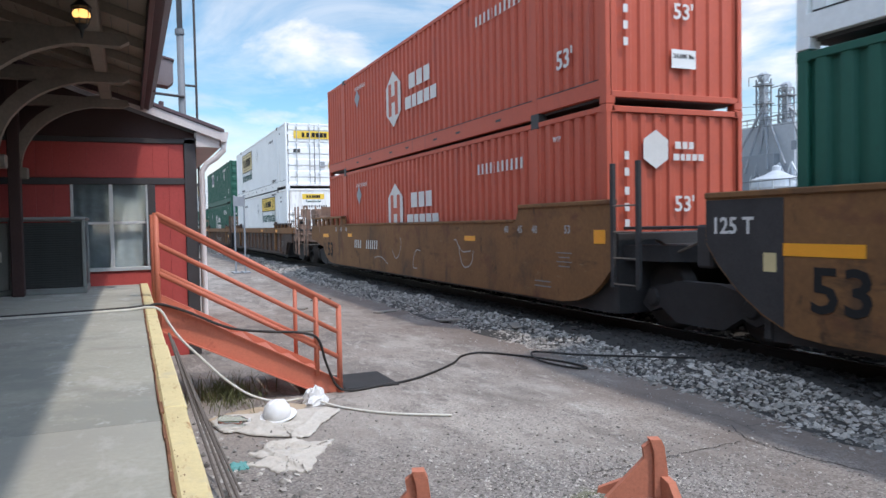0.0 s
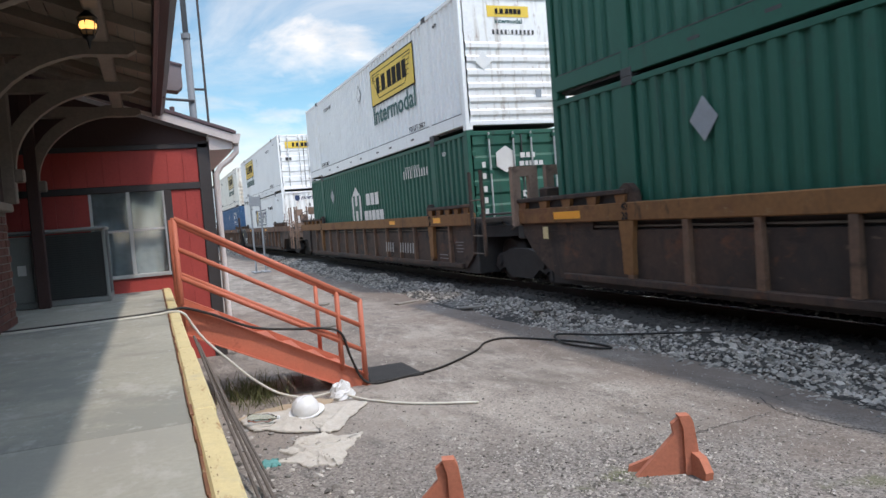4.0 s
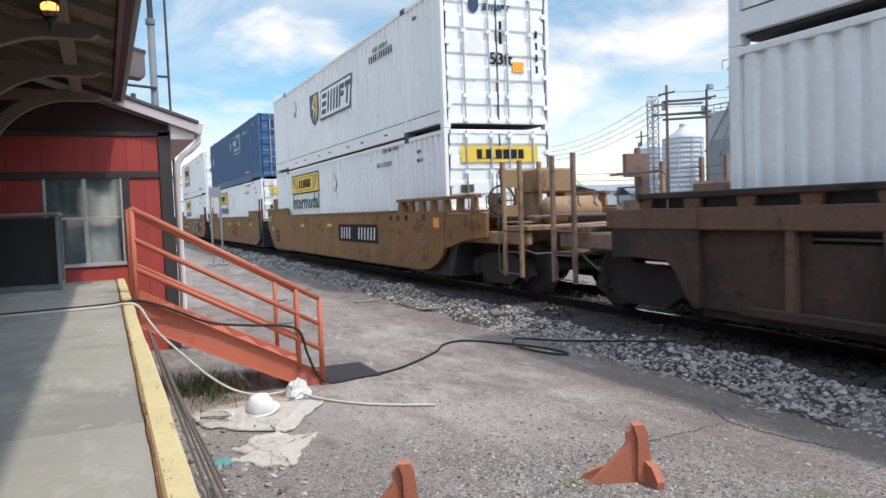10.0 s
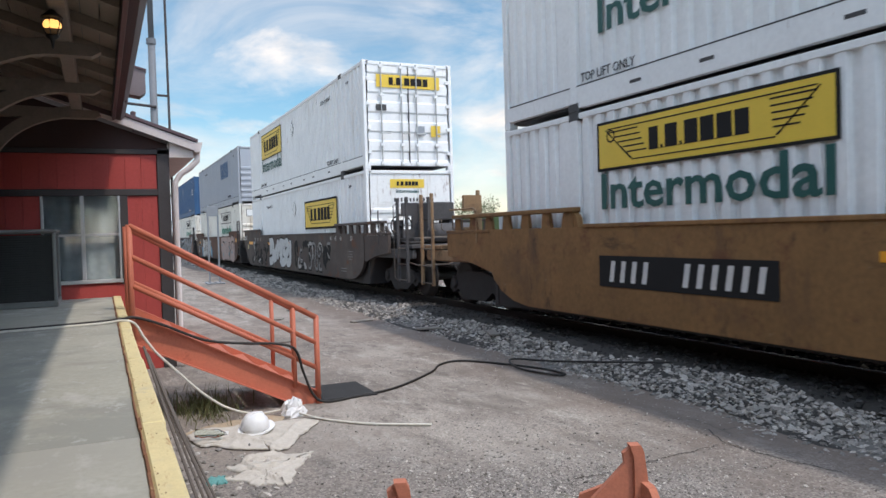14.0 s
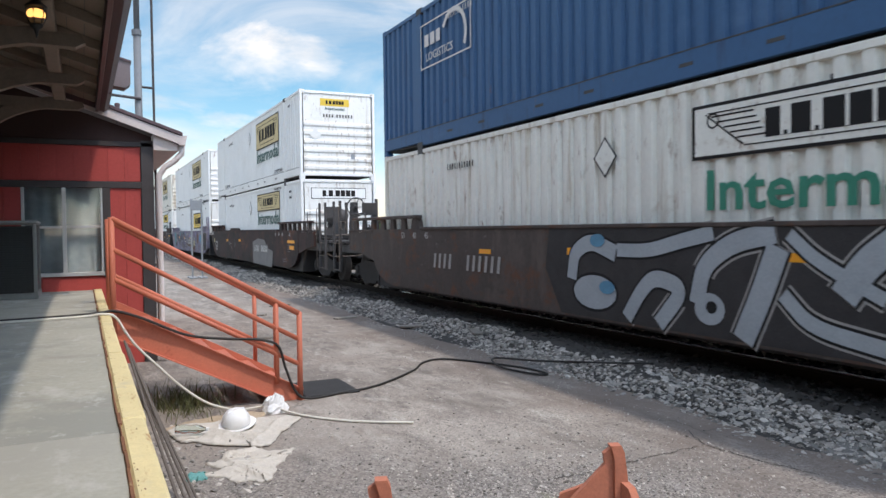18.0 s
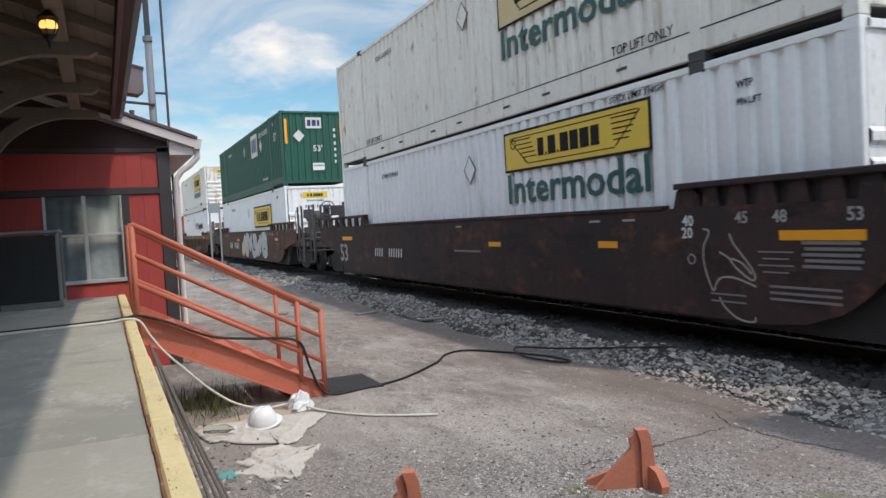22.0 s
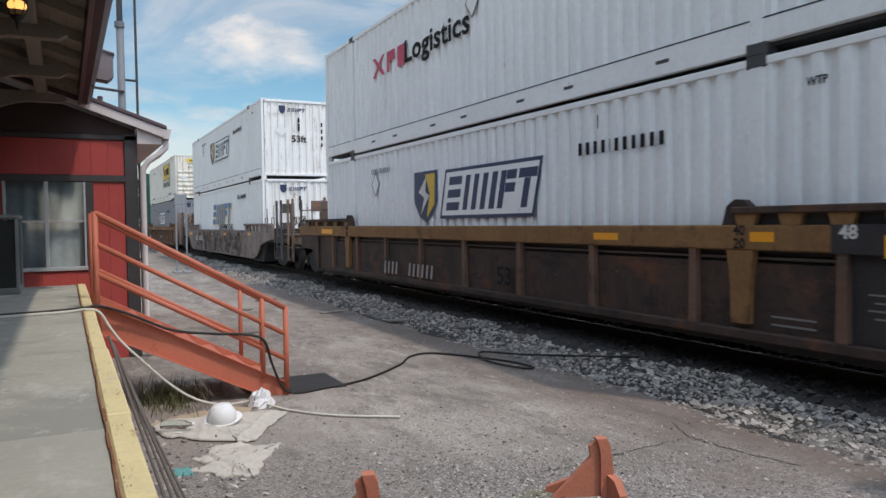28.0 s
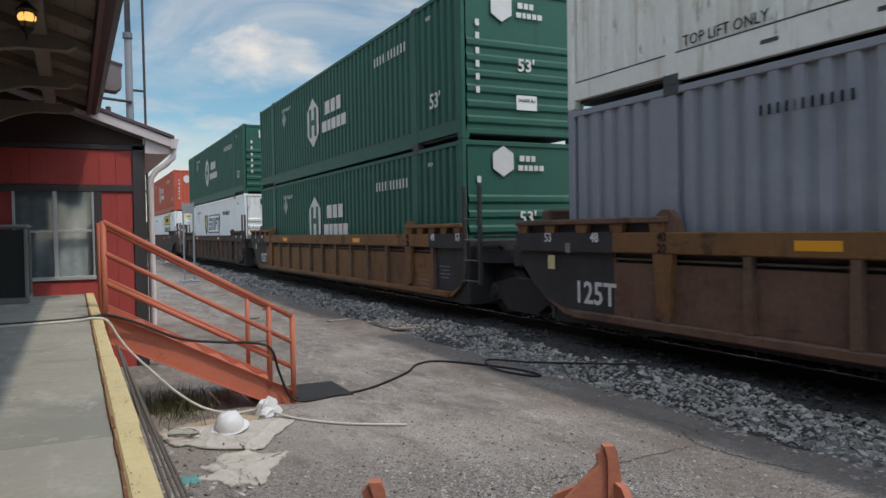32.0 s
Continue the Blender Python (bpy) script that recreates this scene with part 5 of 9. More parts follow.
        mark("number_mark", "fe6", lambda: Build().box(-0.04, 0.04, -0.9, -0.78, -0.002, 0.002).box(-0.04, 0.04, -0.66, -0.54, -0.002, 0.002).box(-0.04, 0.04, -0.42, -0.3, -0.002, 0.002).box(-0.04, 0.04, -0.18, -0.06, -0.002, 0.002).box(-0.04, 0.04, 0.1, 0.22, -0.002, 0.002).box(-0.04, 0.04, 0.34, 0.46, -0.002, 0.002), CHALK, c, on_front(0.82 if livery == "square" else -0.95, -0.012, 1.75))
    elif livery == "arch":
        if front == "doors":
            mark("logo_panel", "fa1", lambda: plate(0.8, 0.42), LOGO_NAVY, c, on_front(-0.45, -0.02, 2.3))
            mark("logo_arc", "fa2", lambda: arc(0.16, 0.03, -0.5, 2.6), CHALK, c, on_front(-0.25, -0.026, 2.28))
            part("lettering", letters("Logistics", 0.10, CHALK), CHALK, c, "white lettering", at=on_front(-0.48, -0.026, 2.2))
        else:
            part("lettering", letters("53", 0.46, CHALK), CHALK, c, "white lettering", at=on_front(0.1, 0.02, 2.3))
            mark("logo_panel", "fa3", lambda: plate(0.7, 0.36), CHALK, c, on_front(0.65, 0.022, 0.95), "white outlined badge")
            mark("logo_panel", "fa4", lambda: plate(0.66, 0.32, 0.003), PAINT["blue"], c, on_front(0.65, 0.022, 0.95))
            mark("placard", "fa5", lambda: Build().prism([(0, 0.2), (0.2, 0), (0, -0.2), (-0.2, 0)], -0.002, 0.002, "z"), LOGO_TAN, c, on_front(-0.6, 0.02, 2.4))
    elif livery == "logistics":
        if front == "doors":
            mark("logo_word", "fx1", lambda: bars([0.42, 0.3, 0.36], 0.42, 0.3), LOGO_RED, c, on_front(0.0, -0.014, 2.5), "dark red mark")
            part("lettering", letters("WARNING", 0.12, INK), INK, c, at=on_front(-0.6, -0.008, 2.1))
            part("lettering", letters("HIGH CUBE", 0.12, INK), INK, c, at=on_front(-0.6, -0.008, 1.92))
            part("lettering", letters("53'", 0.22, INK), INK, c, at=on_front(0.45, -0.008, 1.1))
            mark("placard", "fx3", lambda: plate(0.34, 0.3), MARK_YELLOW, c, on_front(-0.3, -0.006, 1.1))
        else:
            part("lettering", letters("Logistics", 0.22, INK), INK, c, "black lettering", at=on_front(0.25, 0.022, 2.2, 1.1))
            part("lettering", letters("WARNING HIGH CUBE", 0.09, SEAL), SEAL, c, at=on_front(0.1, -0.012, 1.25))
            part("lettering", letters("53'", 0.18, INK), INK, c, at=on_front(0.1, -0.012, 0.75))
            mark("placard", "fx2", lambda: Build().prism([(0, 0.24), (0.24, 0), (0, -0.24), (-0.24, 0)], -0.002, 0.002, "z"), PAPER, c, on_front(-0.75, -0.012, 1.25))


NAMES = {"white": "white", "cream": "cream-white", "red": "faded red", "green": "dark green", "blue": "blue", "grey": "pale grey", "slate": "slate grey"}
ENDS = {"doors": "doors and lock bars", "ribs": "a ribbed end", "corr": "a corrugated end"}


def container(colour, livery, front, upper, tint=""):
    """A 53-foot container, its leading end at y = 0, its base at z = 0."""
    P = PAINT[colour]
    c = thing("shipping_container", "%s container with %s, %s" % (NAMES[colour], ENDS[front], "stacked on another" if upper else "in a well car"), "container", "containers on the train")
    for s in (-1, 1):
        part("side_wall", shared(("side_skin", s), lambda: side_skin(s), P), P, c)
    part("roof_panel", shared("roof", lambda: Build().box(-1.2, 1.2, 0.05, CL - 0.05, 2.83, 2.86), P), P, c)
    part("floor_panel", shared("floor", lambda: Build().box(-1.2, 1.2, 0.05, CL - 0.05, 0.08, 0.13), SEAL), SEAL, c)
    part("rear_wall", shared("end_plate", end_plate, P), P, c)
    for s in (-1, 1):
        a = CW * s
        x0, x1 = (-CW, -CW + 0.09) if s < 0 else (CW - 0.09, CW)
        part("bottom_rail", shared(("brail", s), lambda: Build().box(x0, x1, 2.13, CL - 2.13, 0.04, 0.36, 0.008).box(x0, x1, 0.12, 1.96, 0.115, 0.36, 0.008).box(x0, x1, CL - 1.96, CL - 0.12, 0.115, 0.36, 0.008), P), P, c)
        part("top_rail", shared(("trail", s), lambda: Build().box(x0, x1, 0.12, CL - 0.12, 2.79, 2.875, 0.008), P), P, c)
        for y in (0.0, CL - 0.14):
            part("corner_post", shared(("post", s, y), lambda: Build().box(x0, x1 if s > 0 else x1, y, y + 0.14, 0.1, 2.8, 0.012), P), P, c)
        for y in (2.05, CL - 2.05):
            part("lift_post", shared(("lpost", s, y), lambda: Build().box(x0 - (0.004 if s < 0 else 0), x1 + (0.004 if s > 0 else 0), y - 0.09, y + 0.09, 0.1, 2.8, 0.01), P), P, c)
        for y in (2.05, CL - 2.05) if s < 0 else ():
            for z in (0.06, 2.836):
                part("corner_casting", shared("lift_casting", lambda: Build().box(-0.09, 0.09, -0.13, 0.13, -0.07, 0.07, 0.015), SEAL), SEAL, c, at=pose(s * (CW - 0.080), y, z))
        for y in (0.085, CL - 0.085):
            for z in (0.06, 2.836):
                part("corner_casting", shared("casting", casting, P), P, c, at=pose(s * (CW - 0.080), y, z))
    part("sill", shared("sill", lambda: Build().box(-1.2, 1.2, 0.0, 0.09, 0.095, 0.19, 0.008), P), P, c)
    part("header", shared("header", lambda: Build().box(-1.2, 1.2, 0.0, 0.09, 2.785, 2.875, 0.008), P), P, c)
    if front == "doors":
        for s in (-1, 1):
            leaf = part("door", shared(("leaf", s), lambda: door_leaf(s), P), P, c)
            for x in (0.22, 0.80):
                part("lock_bar", shared(("lbar", s, x), lambda: Build().tube([(s * x, -0.03, 0.10), (s * x, -0.03, 2.84)], 0.02, 8), BAR_STEEL), BAR_STEEL, leaf)
                for z in (0.16, 0.66, 1.99, 2.74):
                    part("bar_guide", shared("bar_guide", lambda: Build().box(-0.05, 0.05, -0.055, 0.02, -0.04, 0.04, 0.006), P), P, leaf, at=pose(s * x, 0, z))
                part("bar_handle", shared(("handle", s, x), lambda: Build().box(s * x - 0.02, s * x + 0.24, -0.06, -0.04, 0.95, 0.985, 0.005), BAR_STEEL), BAR_STEEL, leaf)
            for z in (0.35, 1.0, 1.65, 2.3):
                part("hinge", shared(("hinge", s), lambda: Build().box(s * 1.16 - 0.05, s * 1.16 + 0.05, -0.02, 0.03, -0.05, 0.05, 0.008), P), P, leaf, at=pose(0, 0, z + 0.1))
        part("door_gasket", shared("gasket", lambda: Build().box(-0.011, 0.011, 0.0, 0.05, 0.17, 2.78), SEAL), SEAL, c)
    elif front == "ribs":
        part("front_wall", shared("front_ribbed", front_ribbed, PAINT_END.get(colour, P)), P, c, "horizontally ribbed front wall")
    else:
        part("front_wall", shared("front_corr", front_corrugated, PAINT_END.get(colour, P)), P, c, "vertically corrugated front wall")
    if livery not in ("big_blue",):
        ink = CHALK if colour in ("blue", "green", "red") else INK
        X = -CW - 0.004
        diamond = shared("diamond", lambda: Build().prism([(0, 0.28), (0.25, 0), (0, -0.28), (-0.25, 0)], -0.002, 0.002, "z"), STEEL_GREY if colour in ("blue", "green", "red", "slate", "grey") else SEAL)
        if colour not in ("slate", "grey"):
            part("placard", diamond, PAPER, c, "diamond placard holder", at=on_side(X, 8.0, 2.15) if livery not in ("shield", "hexagon") else on_side(X, 12.6, 2.1))
        if colour in ("white", "cream"):
            part("placard", shared("diamond_in", lambda: Build().prism([(0, 0.245), (0.215, 0), (0, -0.245), (-0.215, 0)], 0.0024, 0.0034, "z"), P), P, c, at=on_side(X, 8.0, 2.15) if livery != "shield" else on_side(X, 12.6, 2.1))
        mark("number_mark", "siden", lambda: bars([0.032] * 4 + [0.01] + [0.032] * 6, 0.11, 0.65), ink, c, on_side(X, 12.3 if front != "doors" else 3.6, 2.40))
        part("lettering", letters("WTP", 0.085, ink), ink, c, at=on_side(X, 1.35, 2.52, 0.9))
        if livery == "yellow_panel" and not upper:
            part("lettering", letters("PIN LIFT", 0.075, ink), ink, c, at=on_side(X, 1.3, 2.33, 0.9))
        if upper:
            # dark strip stands in for the shadow under the wall's lower edge
            seam = shared("rail_seam", lambda: Build().box(-0.004, 0.004, 0.2, CL - 0.2, -0.008, 0.008), SEAL)
            part("rail_seam", seam, SEAL, c, "dark strip painting the shadow line over the bottom rail", at=pose(-CW + 0.002, 0, 0.366))
            slot = shared("rail_slot", lambda: Build().box(-0.003, 0.003, -0.11, 0.11, -0.022, 0.022), SEAL)
            for k in range(7):
                part("rail_slot", slot, SEAL, c, at=pose(-CW - 0.001, 3.4 + k * 1.55 + 0.3 * (k % 2), 0.20))
        for y in (4.6, 11.5):
            part("vent", shared("vent", lambda: Build().box(-0.012, 0.012, -0.05, 0.05, -0.09, 0.09, 0.004), SEAL), SEAL, c, at=pose(-CW + 0.03, y, 2.55))
    side_brand(c, livery, 1 if front == "doors" else 0, upper, tint)
    front_brand(c, livery, front, upper, tint == "tan" and (not upper or colour == "cream"), tint)
    return c


# ---- well cars ----
def car_paint(name, base, grime, scuff, share=0.55):
    """Weathered steel: broad grime, rain streaks, rust and pale scuffs."""
    dark = tuple(v * 0.4 for v in grime)
    return mat(name, base, 0.8, var=0.26, scale=1.1, fine=16, bump=0.12, stain=(grime, share, 0.55), shift=True,
               layers=[(grime, share, (1.6, 1.6, 0.5)), (dark, share * 0.8, (0.8, 0.8, 2.2)), ((0.13, 0.05, 0.024), 0.42, (2.0, 1.3, 2.0)), (scuff, 0.22, (6, 3.2, 9)), (dark, 0.30, (3.4, 3.4, 1.6))])


CARS = {
    "orange": car_paint("weathered mustard brown steel", (0.19, 0.088, 0.032), (0.085, 0.045, 0.024), (0.26, 0.17, 0.09), 0.38),
    "brown": car_paint("rusty brown steel", (0.064, 0.038, 0.028), (0.030, 0.022, 0.019), (0.16, 0.11, 0.085)),
    "gold": car_paint("yellow-brown steel", (0.225, 0.115, 0.043), (0.125, 0.066, 0.034), (0.30, 0.20, 0.11), 0.36),
    "maroon": car_paint("grimy maroon steel", (0.046, 0.024, 0.022), (0.024, 0.019, 0.018), (0.09, 0.07, 0.065)),
    "dusk": car_paint("grimy dark brown steel", (0.07, 0.054, 0.047), (0.11, 0.086, 0.072), (0.18, 0.155, 0.14), 0.45),
    "taupe": car_paint("faded taupe steel", (0.245, 0.190, 0.168), (0.14, 0.108, 0.096), (0.30, 0.25, 0.23), 0.45),
    "clay": car_paint("dusty clay-brown steel", (0.150, 0.080, 0.052), (0.080, 0.048, 0.036), (0.24, 0.16, 0.11), 0.45),
    "rust": car_paint("red-brown steel", (0.100, 0.047, 0.029), (0.048, 0.030, 0.024), (0.19, 0.12, 0.08), 0.5),
    "mauve": car_paint("dull mauve over-paint", (0.20, 0.185, 0.24), (0.10, 0.085, 0.11), (0.30, 0.29, 0.32), 0.4),
}
RIB_STEEL = car_paint("dusty rib steel", (0.150, 0.086, 0.056), (0.075, 0.05, 0.038), (0.22, 0.15, 0.11), 0.4)
# tan and red-brown are car colours lightened to paint sunlit end gear
GEAR = {
    "pale": mat("sunlit-toned tan steel", (0.30, 0.185, 0.10), 0.75, var=0.22, scale=3, fine=20, stain=((0.14, 0.085, 0.05), 0.5, 2.5)),
    "brown": mat("sunlit-toned red-brown steel", (0.24, 0.155, 0.115), 0.78, var=0.24, scale=3, fine=20, stain=((0.10, 0.065, 0.048), 0.5, 2.5)),
    "black": mat("dusty black steel", (0.062, 0.058, 0.058), 0.7, var=0.3, scale=3, fine=20, stain=((0.08, 0.068, 0.06), 0.35, 2.5)),
}
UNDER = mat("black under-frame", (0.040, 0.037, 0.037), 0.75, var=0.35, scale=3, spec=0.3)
PIPE = mat("dull rusty pipe", (0.13, 0.105, 0.085), 0.7, var=0.2, scale=8)


def smooth_side(s, drop, front, rear, railed):
    """Raised over a shared truck; at a coupled end, and on railed cars, the plate stays low under an open rail."""
    a, b = (-1.50, -1.42) if s < 0 else (1.42, 1.50)
    flat_top = 1.80 - drop
    high = flat_top if railed else 2.06 - drop
    top = [(-0.36, high), (2.28, high), (2.42, flat_top)] if front == "shared" else [(-0.28, flat_top)]
    if rear == "shared":
        top += [(13.73, flat_top), (13.87, high), (17.24, high)]
        low = [(17.24, 1.50), (17.06, 1.26), (16.76, 0.98), (16.4, 0.74), (16.0, 0.58), (15.6, 0.54)]
    else:
        top += [(16.43, flat_top)]
        low = [(16.43, 1.10), (16.30, 0.92), (16.05, 0.74), (15.65, 0.60), (15.2, 0.54)]
    low += [(0.95, 0.54), (0.5, 0.59), (0.10, 0.72), (-0.15, 0.90), (-0.36 if front == "shared" else -0.28, 1.10)]
    return Build().prism(top + low, a, b, "x")


def ribbed_side(s, front, rear):
    a, b = (-1.42, -1.36) if s < 0 else (1.36, 1.42)
    end = 16.45 if rear == "coupled" else 17.24
    back = [(16.45, 0.57)] if rear == "coupled" else [(17.24, 1.30), (16.98, 1.05), (16.6, 0.78), (16.1, 0.57)]
    fore = [(-0.3, 0.57)] if front == "coupled" else [(0.25, 0.57), (-0.1, 0.78), (-0.3, 1.05)]
    side = Build().prism([(-0.3, 1.35), (end, 1.35)] + back + fore, a, b, "x")
    for y0, y1 in ((-0.3, 1.0), (15.0, end)):
        side.box(a, b, y0, y1, 1.352, 1.60)
    return side


def bogie(parent, y):
    """A four-wheel truck with its centre at y."""
    g = part("truck", shared("bolster", lambda: Build().box(-1.05, 1.05, -0.22, 0.22, 0.62, 0.92, 0.03).box(-0.3, 0.3, -0.3, 0.3, 0.9, 1.12, 0.03), UNDER), UNDER, parent, "black four-wheel truck", at=pose(0, y, 0))
    for s in (-1, 1):
        part("side_frame", shared(("sframe", s), lambda: Build().prism([(-1.12, 0.62), (-0.95, 0.86), (-0.35, 0.98), (0.35, 0.98), (0.95, 0.86), (1.12, 0.62), (0.95, 0.52), (0.72, 0.60), (0.42, 0.42), (-0.42, 0.42), (-0.72, 0.60), (-0.95, 0.52)], s * 1.0 - 0.07, s * 1.0 + 0.07, "x"), TYRE_BLACK), TYRE_BLACK, g)
        for dy in (-0.1, 0.1):
            part("spring", shared(("spring", s, dy), lambda: Build().tube([(s * 1.0, dy, 0.46), (s * 1.0, dy, 0.72)], 0.07, 10), UNDER), UNDER, g)
        for dy in (-0.88, 0.88):
            part("bearing_box", shared(("bbox", s, dy), lambda: Build().turn([(0.10, -0.08), (0.13, -0.05), (0.13, 0.05), (0.09, 0.09)], (s * 1.03, dy, RAIL_Z + 0.45), "x", 14), TYRE_BLACK), TYRE_BLACK, g)
    for dy in (-0.88, 0.88):
        ax = shared("wheelset", lambda: Build().turn([(0.08, -0.95), (0.08, -0.82), (0.30, -0.80), (0.36, -0.82), (0.45, -0.82), (0.455, -0.70), (0.48, -0.695), (0.48, -0.66), (0.36, -0.67), (0.15, -0.69), (0.085, -0.62), (0.085, 0.62), (0.15, 0.69), (0.36, 0.67), (0.48, 0.66), (0.48, 0.695), (0.455, 0.70), (0.45, 0.82), (0.36, 0.82), (0.30, 0.80), (0.08, 0.82), (0.08, 0.95)], (0, 0, 0), "x", 28), WHEEL_RIM, True)
        part("wheelset", ax, WHEEL_RIM, g, "steel wheels on an axle", at=pose(0, dy, RAIL_Z + 0.455))
    return g


def ribbon(path, w, lift):
    """A flat band of paint along a path of (x, z)."""
    b, n = Build(), len(path)
    left, right = [], []
    for i, (x, z) in enumerate(path):
        x0, z0 = path[max(i - 1, 0)]
        x1, z1 = path[min(i + 1, n - 1)]
        d = math.hypot(x1 - x0, z1 - z0) or 1e-6
        ww = w * (0.75 + 0.5 * math.sin(i * 1.1 + x * 3) ** 2)
        left.append((x - (z1 - z0) / d * ww / 2, z + (x1 - x0) / d * ww / 2, lift + 0.00003 * i))
        right.append((x + (z1 - z0) / d * ww / 2, z - (x1 - x0) / d * ww / 2, lift + 0.00003 * i))
    b.add(left + right, [(i, i + 1, n + i + 1, n + i) for i in range(n - 1)])
    return b


def wild_paint(parent, y, z, wide, h, seed, fill, rim, dark, n):
    """Tangled spray paint: narrow bands with rims and dark shadows, no letters."""
    rng = random.Random(seed)
    h = min(h, 1.02)
    z = max(z, 0.60 + h / 2)
    n = n * 2
    step = wide / n
    for i in range(n):
        cx = -wide / 2 + step * (i + 0.5)
        for k in range(2):
            pts, a = [], rng.uniform(0, 6.28)
            px, pz = cx + rng.uniform(-0.3, 0.3) * step, rng.uniform(-0.36, 0.36) * h
            turn_ = rng.choice((-1, 1)) * rng.uniform(0.15, 0.5)
            for j in range(12):
                pts.append((px, pz))
                px = max(-wide / 2, min(wide / 2, px + 0.085 * h * math.cos(a)))
                pz = max(-0.40 * h, min(0.40 * h, pz + 0.095 * h * math.sin(a)))
                a += turn_
            w = h * rng.uniform(0.06, 0.15)
            lift = 0.0009 * (2 * i + k) * 0.5
            at = on_side(-1.505, y, z)
            tone = (fill, fill, rim, dark)[rng.randrange(4)]
            part("graffiti_shadow", ribbon([(p + 0.02, q - 0.025) for p, q in pts], w + 0.07, lift), dark, parent, at=at)
            part("graffiti_band", ribbon(pts, w, lift + 0.0004), tone, parent, "tangled band of spray paint", at=at)


def band(path, w, lift):
    """A flat band of even width along a path, its corners cut."""
    for k in range(3):
        cut = [path[0]]
        for (x0, z0), (x1, z1) in zip(path, path[1:]):
            cut += [(x0 * 0.78 + x1 * 0.22, z0 * 0.78 + z1 * 0.22), (x0 * 0.22 + x1 * 0.78, z0 * 0.22 + z1 * 0.78)]
        path = cut + [path[-1]]
    b, n = Build(), len(path)
    left, right = [], []
    for i, (x, z) in enumerate(path):
        x0, z0 = path[max(i - 1, 0)]
        x1, z1 = path[min(i + 1, n - 1)]
        d = math.hypot(x1 - x0, z1 - z0) or 1e-6
        ux, uz = (x1 - x0) / d, (z1 - z0) / d
        push = -w * 0.12 if i == 0 else (w * 0.12 if i == n - 1 else 0.0)
        left.append((x + ux * push - uz * w / 2, z + uz * push + ux * w / 2, lift + 0.00002 * i))
        right.append((x + ux * push + uz * w / 2, z + uz * push - ux * w / 2, lift + 0.00002 * i))
    b.add(left + right, [(i, i + 1, n + i + 1, n + i) for i in range(n - 1)])
    return b


STROKES = [
    [[(-0.46, 0.30), (0.30, 0.38), (0.38, 0.10), (-0.34, 0.04), (-0.40, -0.30), (0.20, -0.38), (0.46, -0.22)], [(0.05, -0.12), (0.48, -0.02)]],
    [[(-0.42, 0.34), (0.28, 0.38), (0.20, -0.34), (-0.44, -0.38)], [(0.22, 0.06), (-0.36, 0.02)], [(0.26, -0.1), (0.50, -0.36)]],
    [[(-0.40, 0.38), (-0.26, -0.34), (0.30, -0.36), (0.34, -0.02), (-0.12, 0.06), (0.10, 0.36), (0.46, 0.30)]],
    [[(-0.46, 0.10), (-0.20, 0.38), (-0.10, -0.32), (0.10, 0.22), (0.30, -0.38), (0.48, 0.02)]],
    [[(-0.42, -0.36), (0.0, 0.36), (0.14, -0.30), (0.44, 0.34)], [(-0.3, 0.34), (-0.1, 0.20)]],
]


def block_paint(parent, y, z, wide, h, seed, fill, line, n=5):
    """Fat angular spray-painted strokes with dark outlines, no letters."""
    rng = random.Random(seed)
    step = wide / n
    for i in range(n):
        cx = -wide / 2 + step * (i + 0.5)
        lean = rng.uniform(-0.05, 0.22)
        flip = rng.choice((-1, 1))
        strokes = STROKES[(seed + i * 2) % len(STROKES)]
        w = min(step, h) * rng.uniform(0.33, 0.38)
        for k, stroke in enumerate(strokes):
            pts = [(cx + step * (px * flip * 1.04 + lean * pz * flip) + rng.uniform(-0.03, 0.03), h * (pz * 0.96 + 0.02 * math.sin(i * 2.1)) + rng.uniform(-0.02, 0.02)) for px, pz in stroke]
            at = on_side(-1.5045, y, z)
            part("graffiti_outline", band(pts, w * 1.28, 0.0006 * i), line, parent, at=at)
            part("graffiti_shape", band(pts, w, 0.004 + 0.0006 * i + 0.0002 * k), fill, parent, "fat pale spray-painted stroke", at=at)
        part("graffiti_line", band([(cx - 0.2 * step, -0.3 * h), (cx, -0.18 * h + rng.uniform(-0.1, 0.2)), (cx + 0.2 * step, 0.2 * h)], 0.02, 0.008), line, parent, at=on_side(-1.5045, y, z))


GLYPHS = {
    "B": [[(-0.30, 0.40), (-0.28, -0.40)], [(-0.28, 0.38), (0.16, 0.38), (0.24, 0.20), (0.14, 0.05), (-0.22, 0.03)], [(-0.22, 0.01), (0.22, 0.0), (0.32, -0.20), (0.24, -0.38), (-0.28, -0.39)]],
    "O": [[(0.31 * math.sin(k * math.pi / 7), 0.38 * math.cos(k * math.pi / 7)) for k in range(15)]],
    "S": [[(0.34, 0.16), (0.26, 0.38), (-0.10, 0.42), (-0.34, 0.28), (-0.26, 0.04), (0.20, -0.04), (0.36, -0.20), (0.28, -0.40), (-0.10, -0.40), (-0.38, -0.28)]],
    "Y": [[(-0.36, 0.38), (-0.18, 0.12), (0.02, -0.06)], [(0.34, 0.42), (0.12, 0.10), (0.04, -0.14), (0.16, -0.42)]],
    "C": [[(0.36, 0.22), (0.16, 0.40), (-0.20, 0.36), (-0.36, 0.05), (-0.26, -0.34), (0.10, -0.42), (0.36, -0.30)]],
    "i": [[(-0.02, 0.02), (0.04, -0.16), (0.30, -0.42)], [(-0.04, 0.36), (0.05, 0.36)]],
}


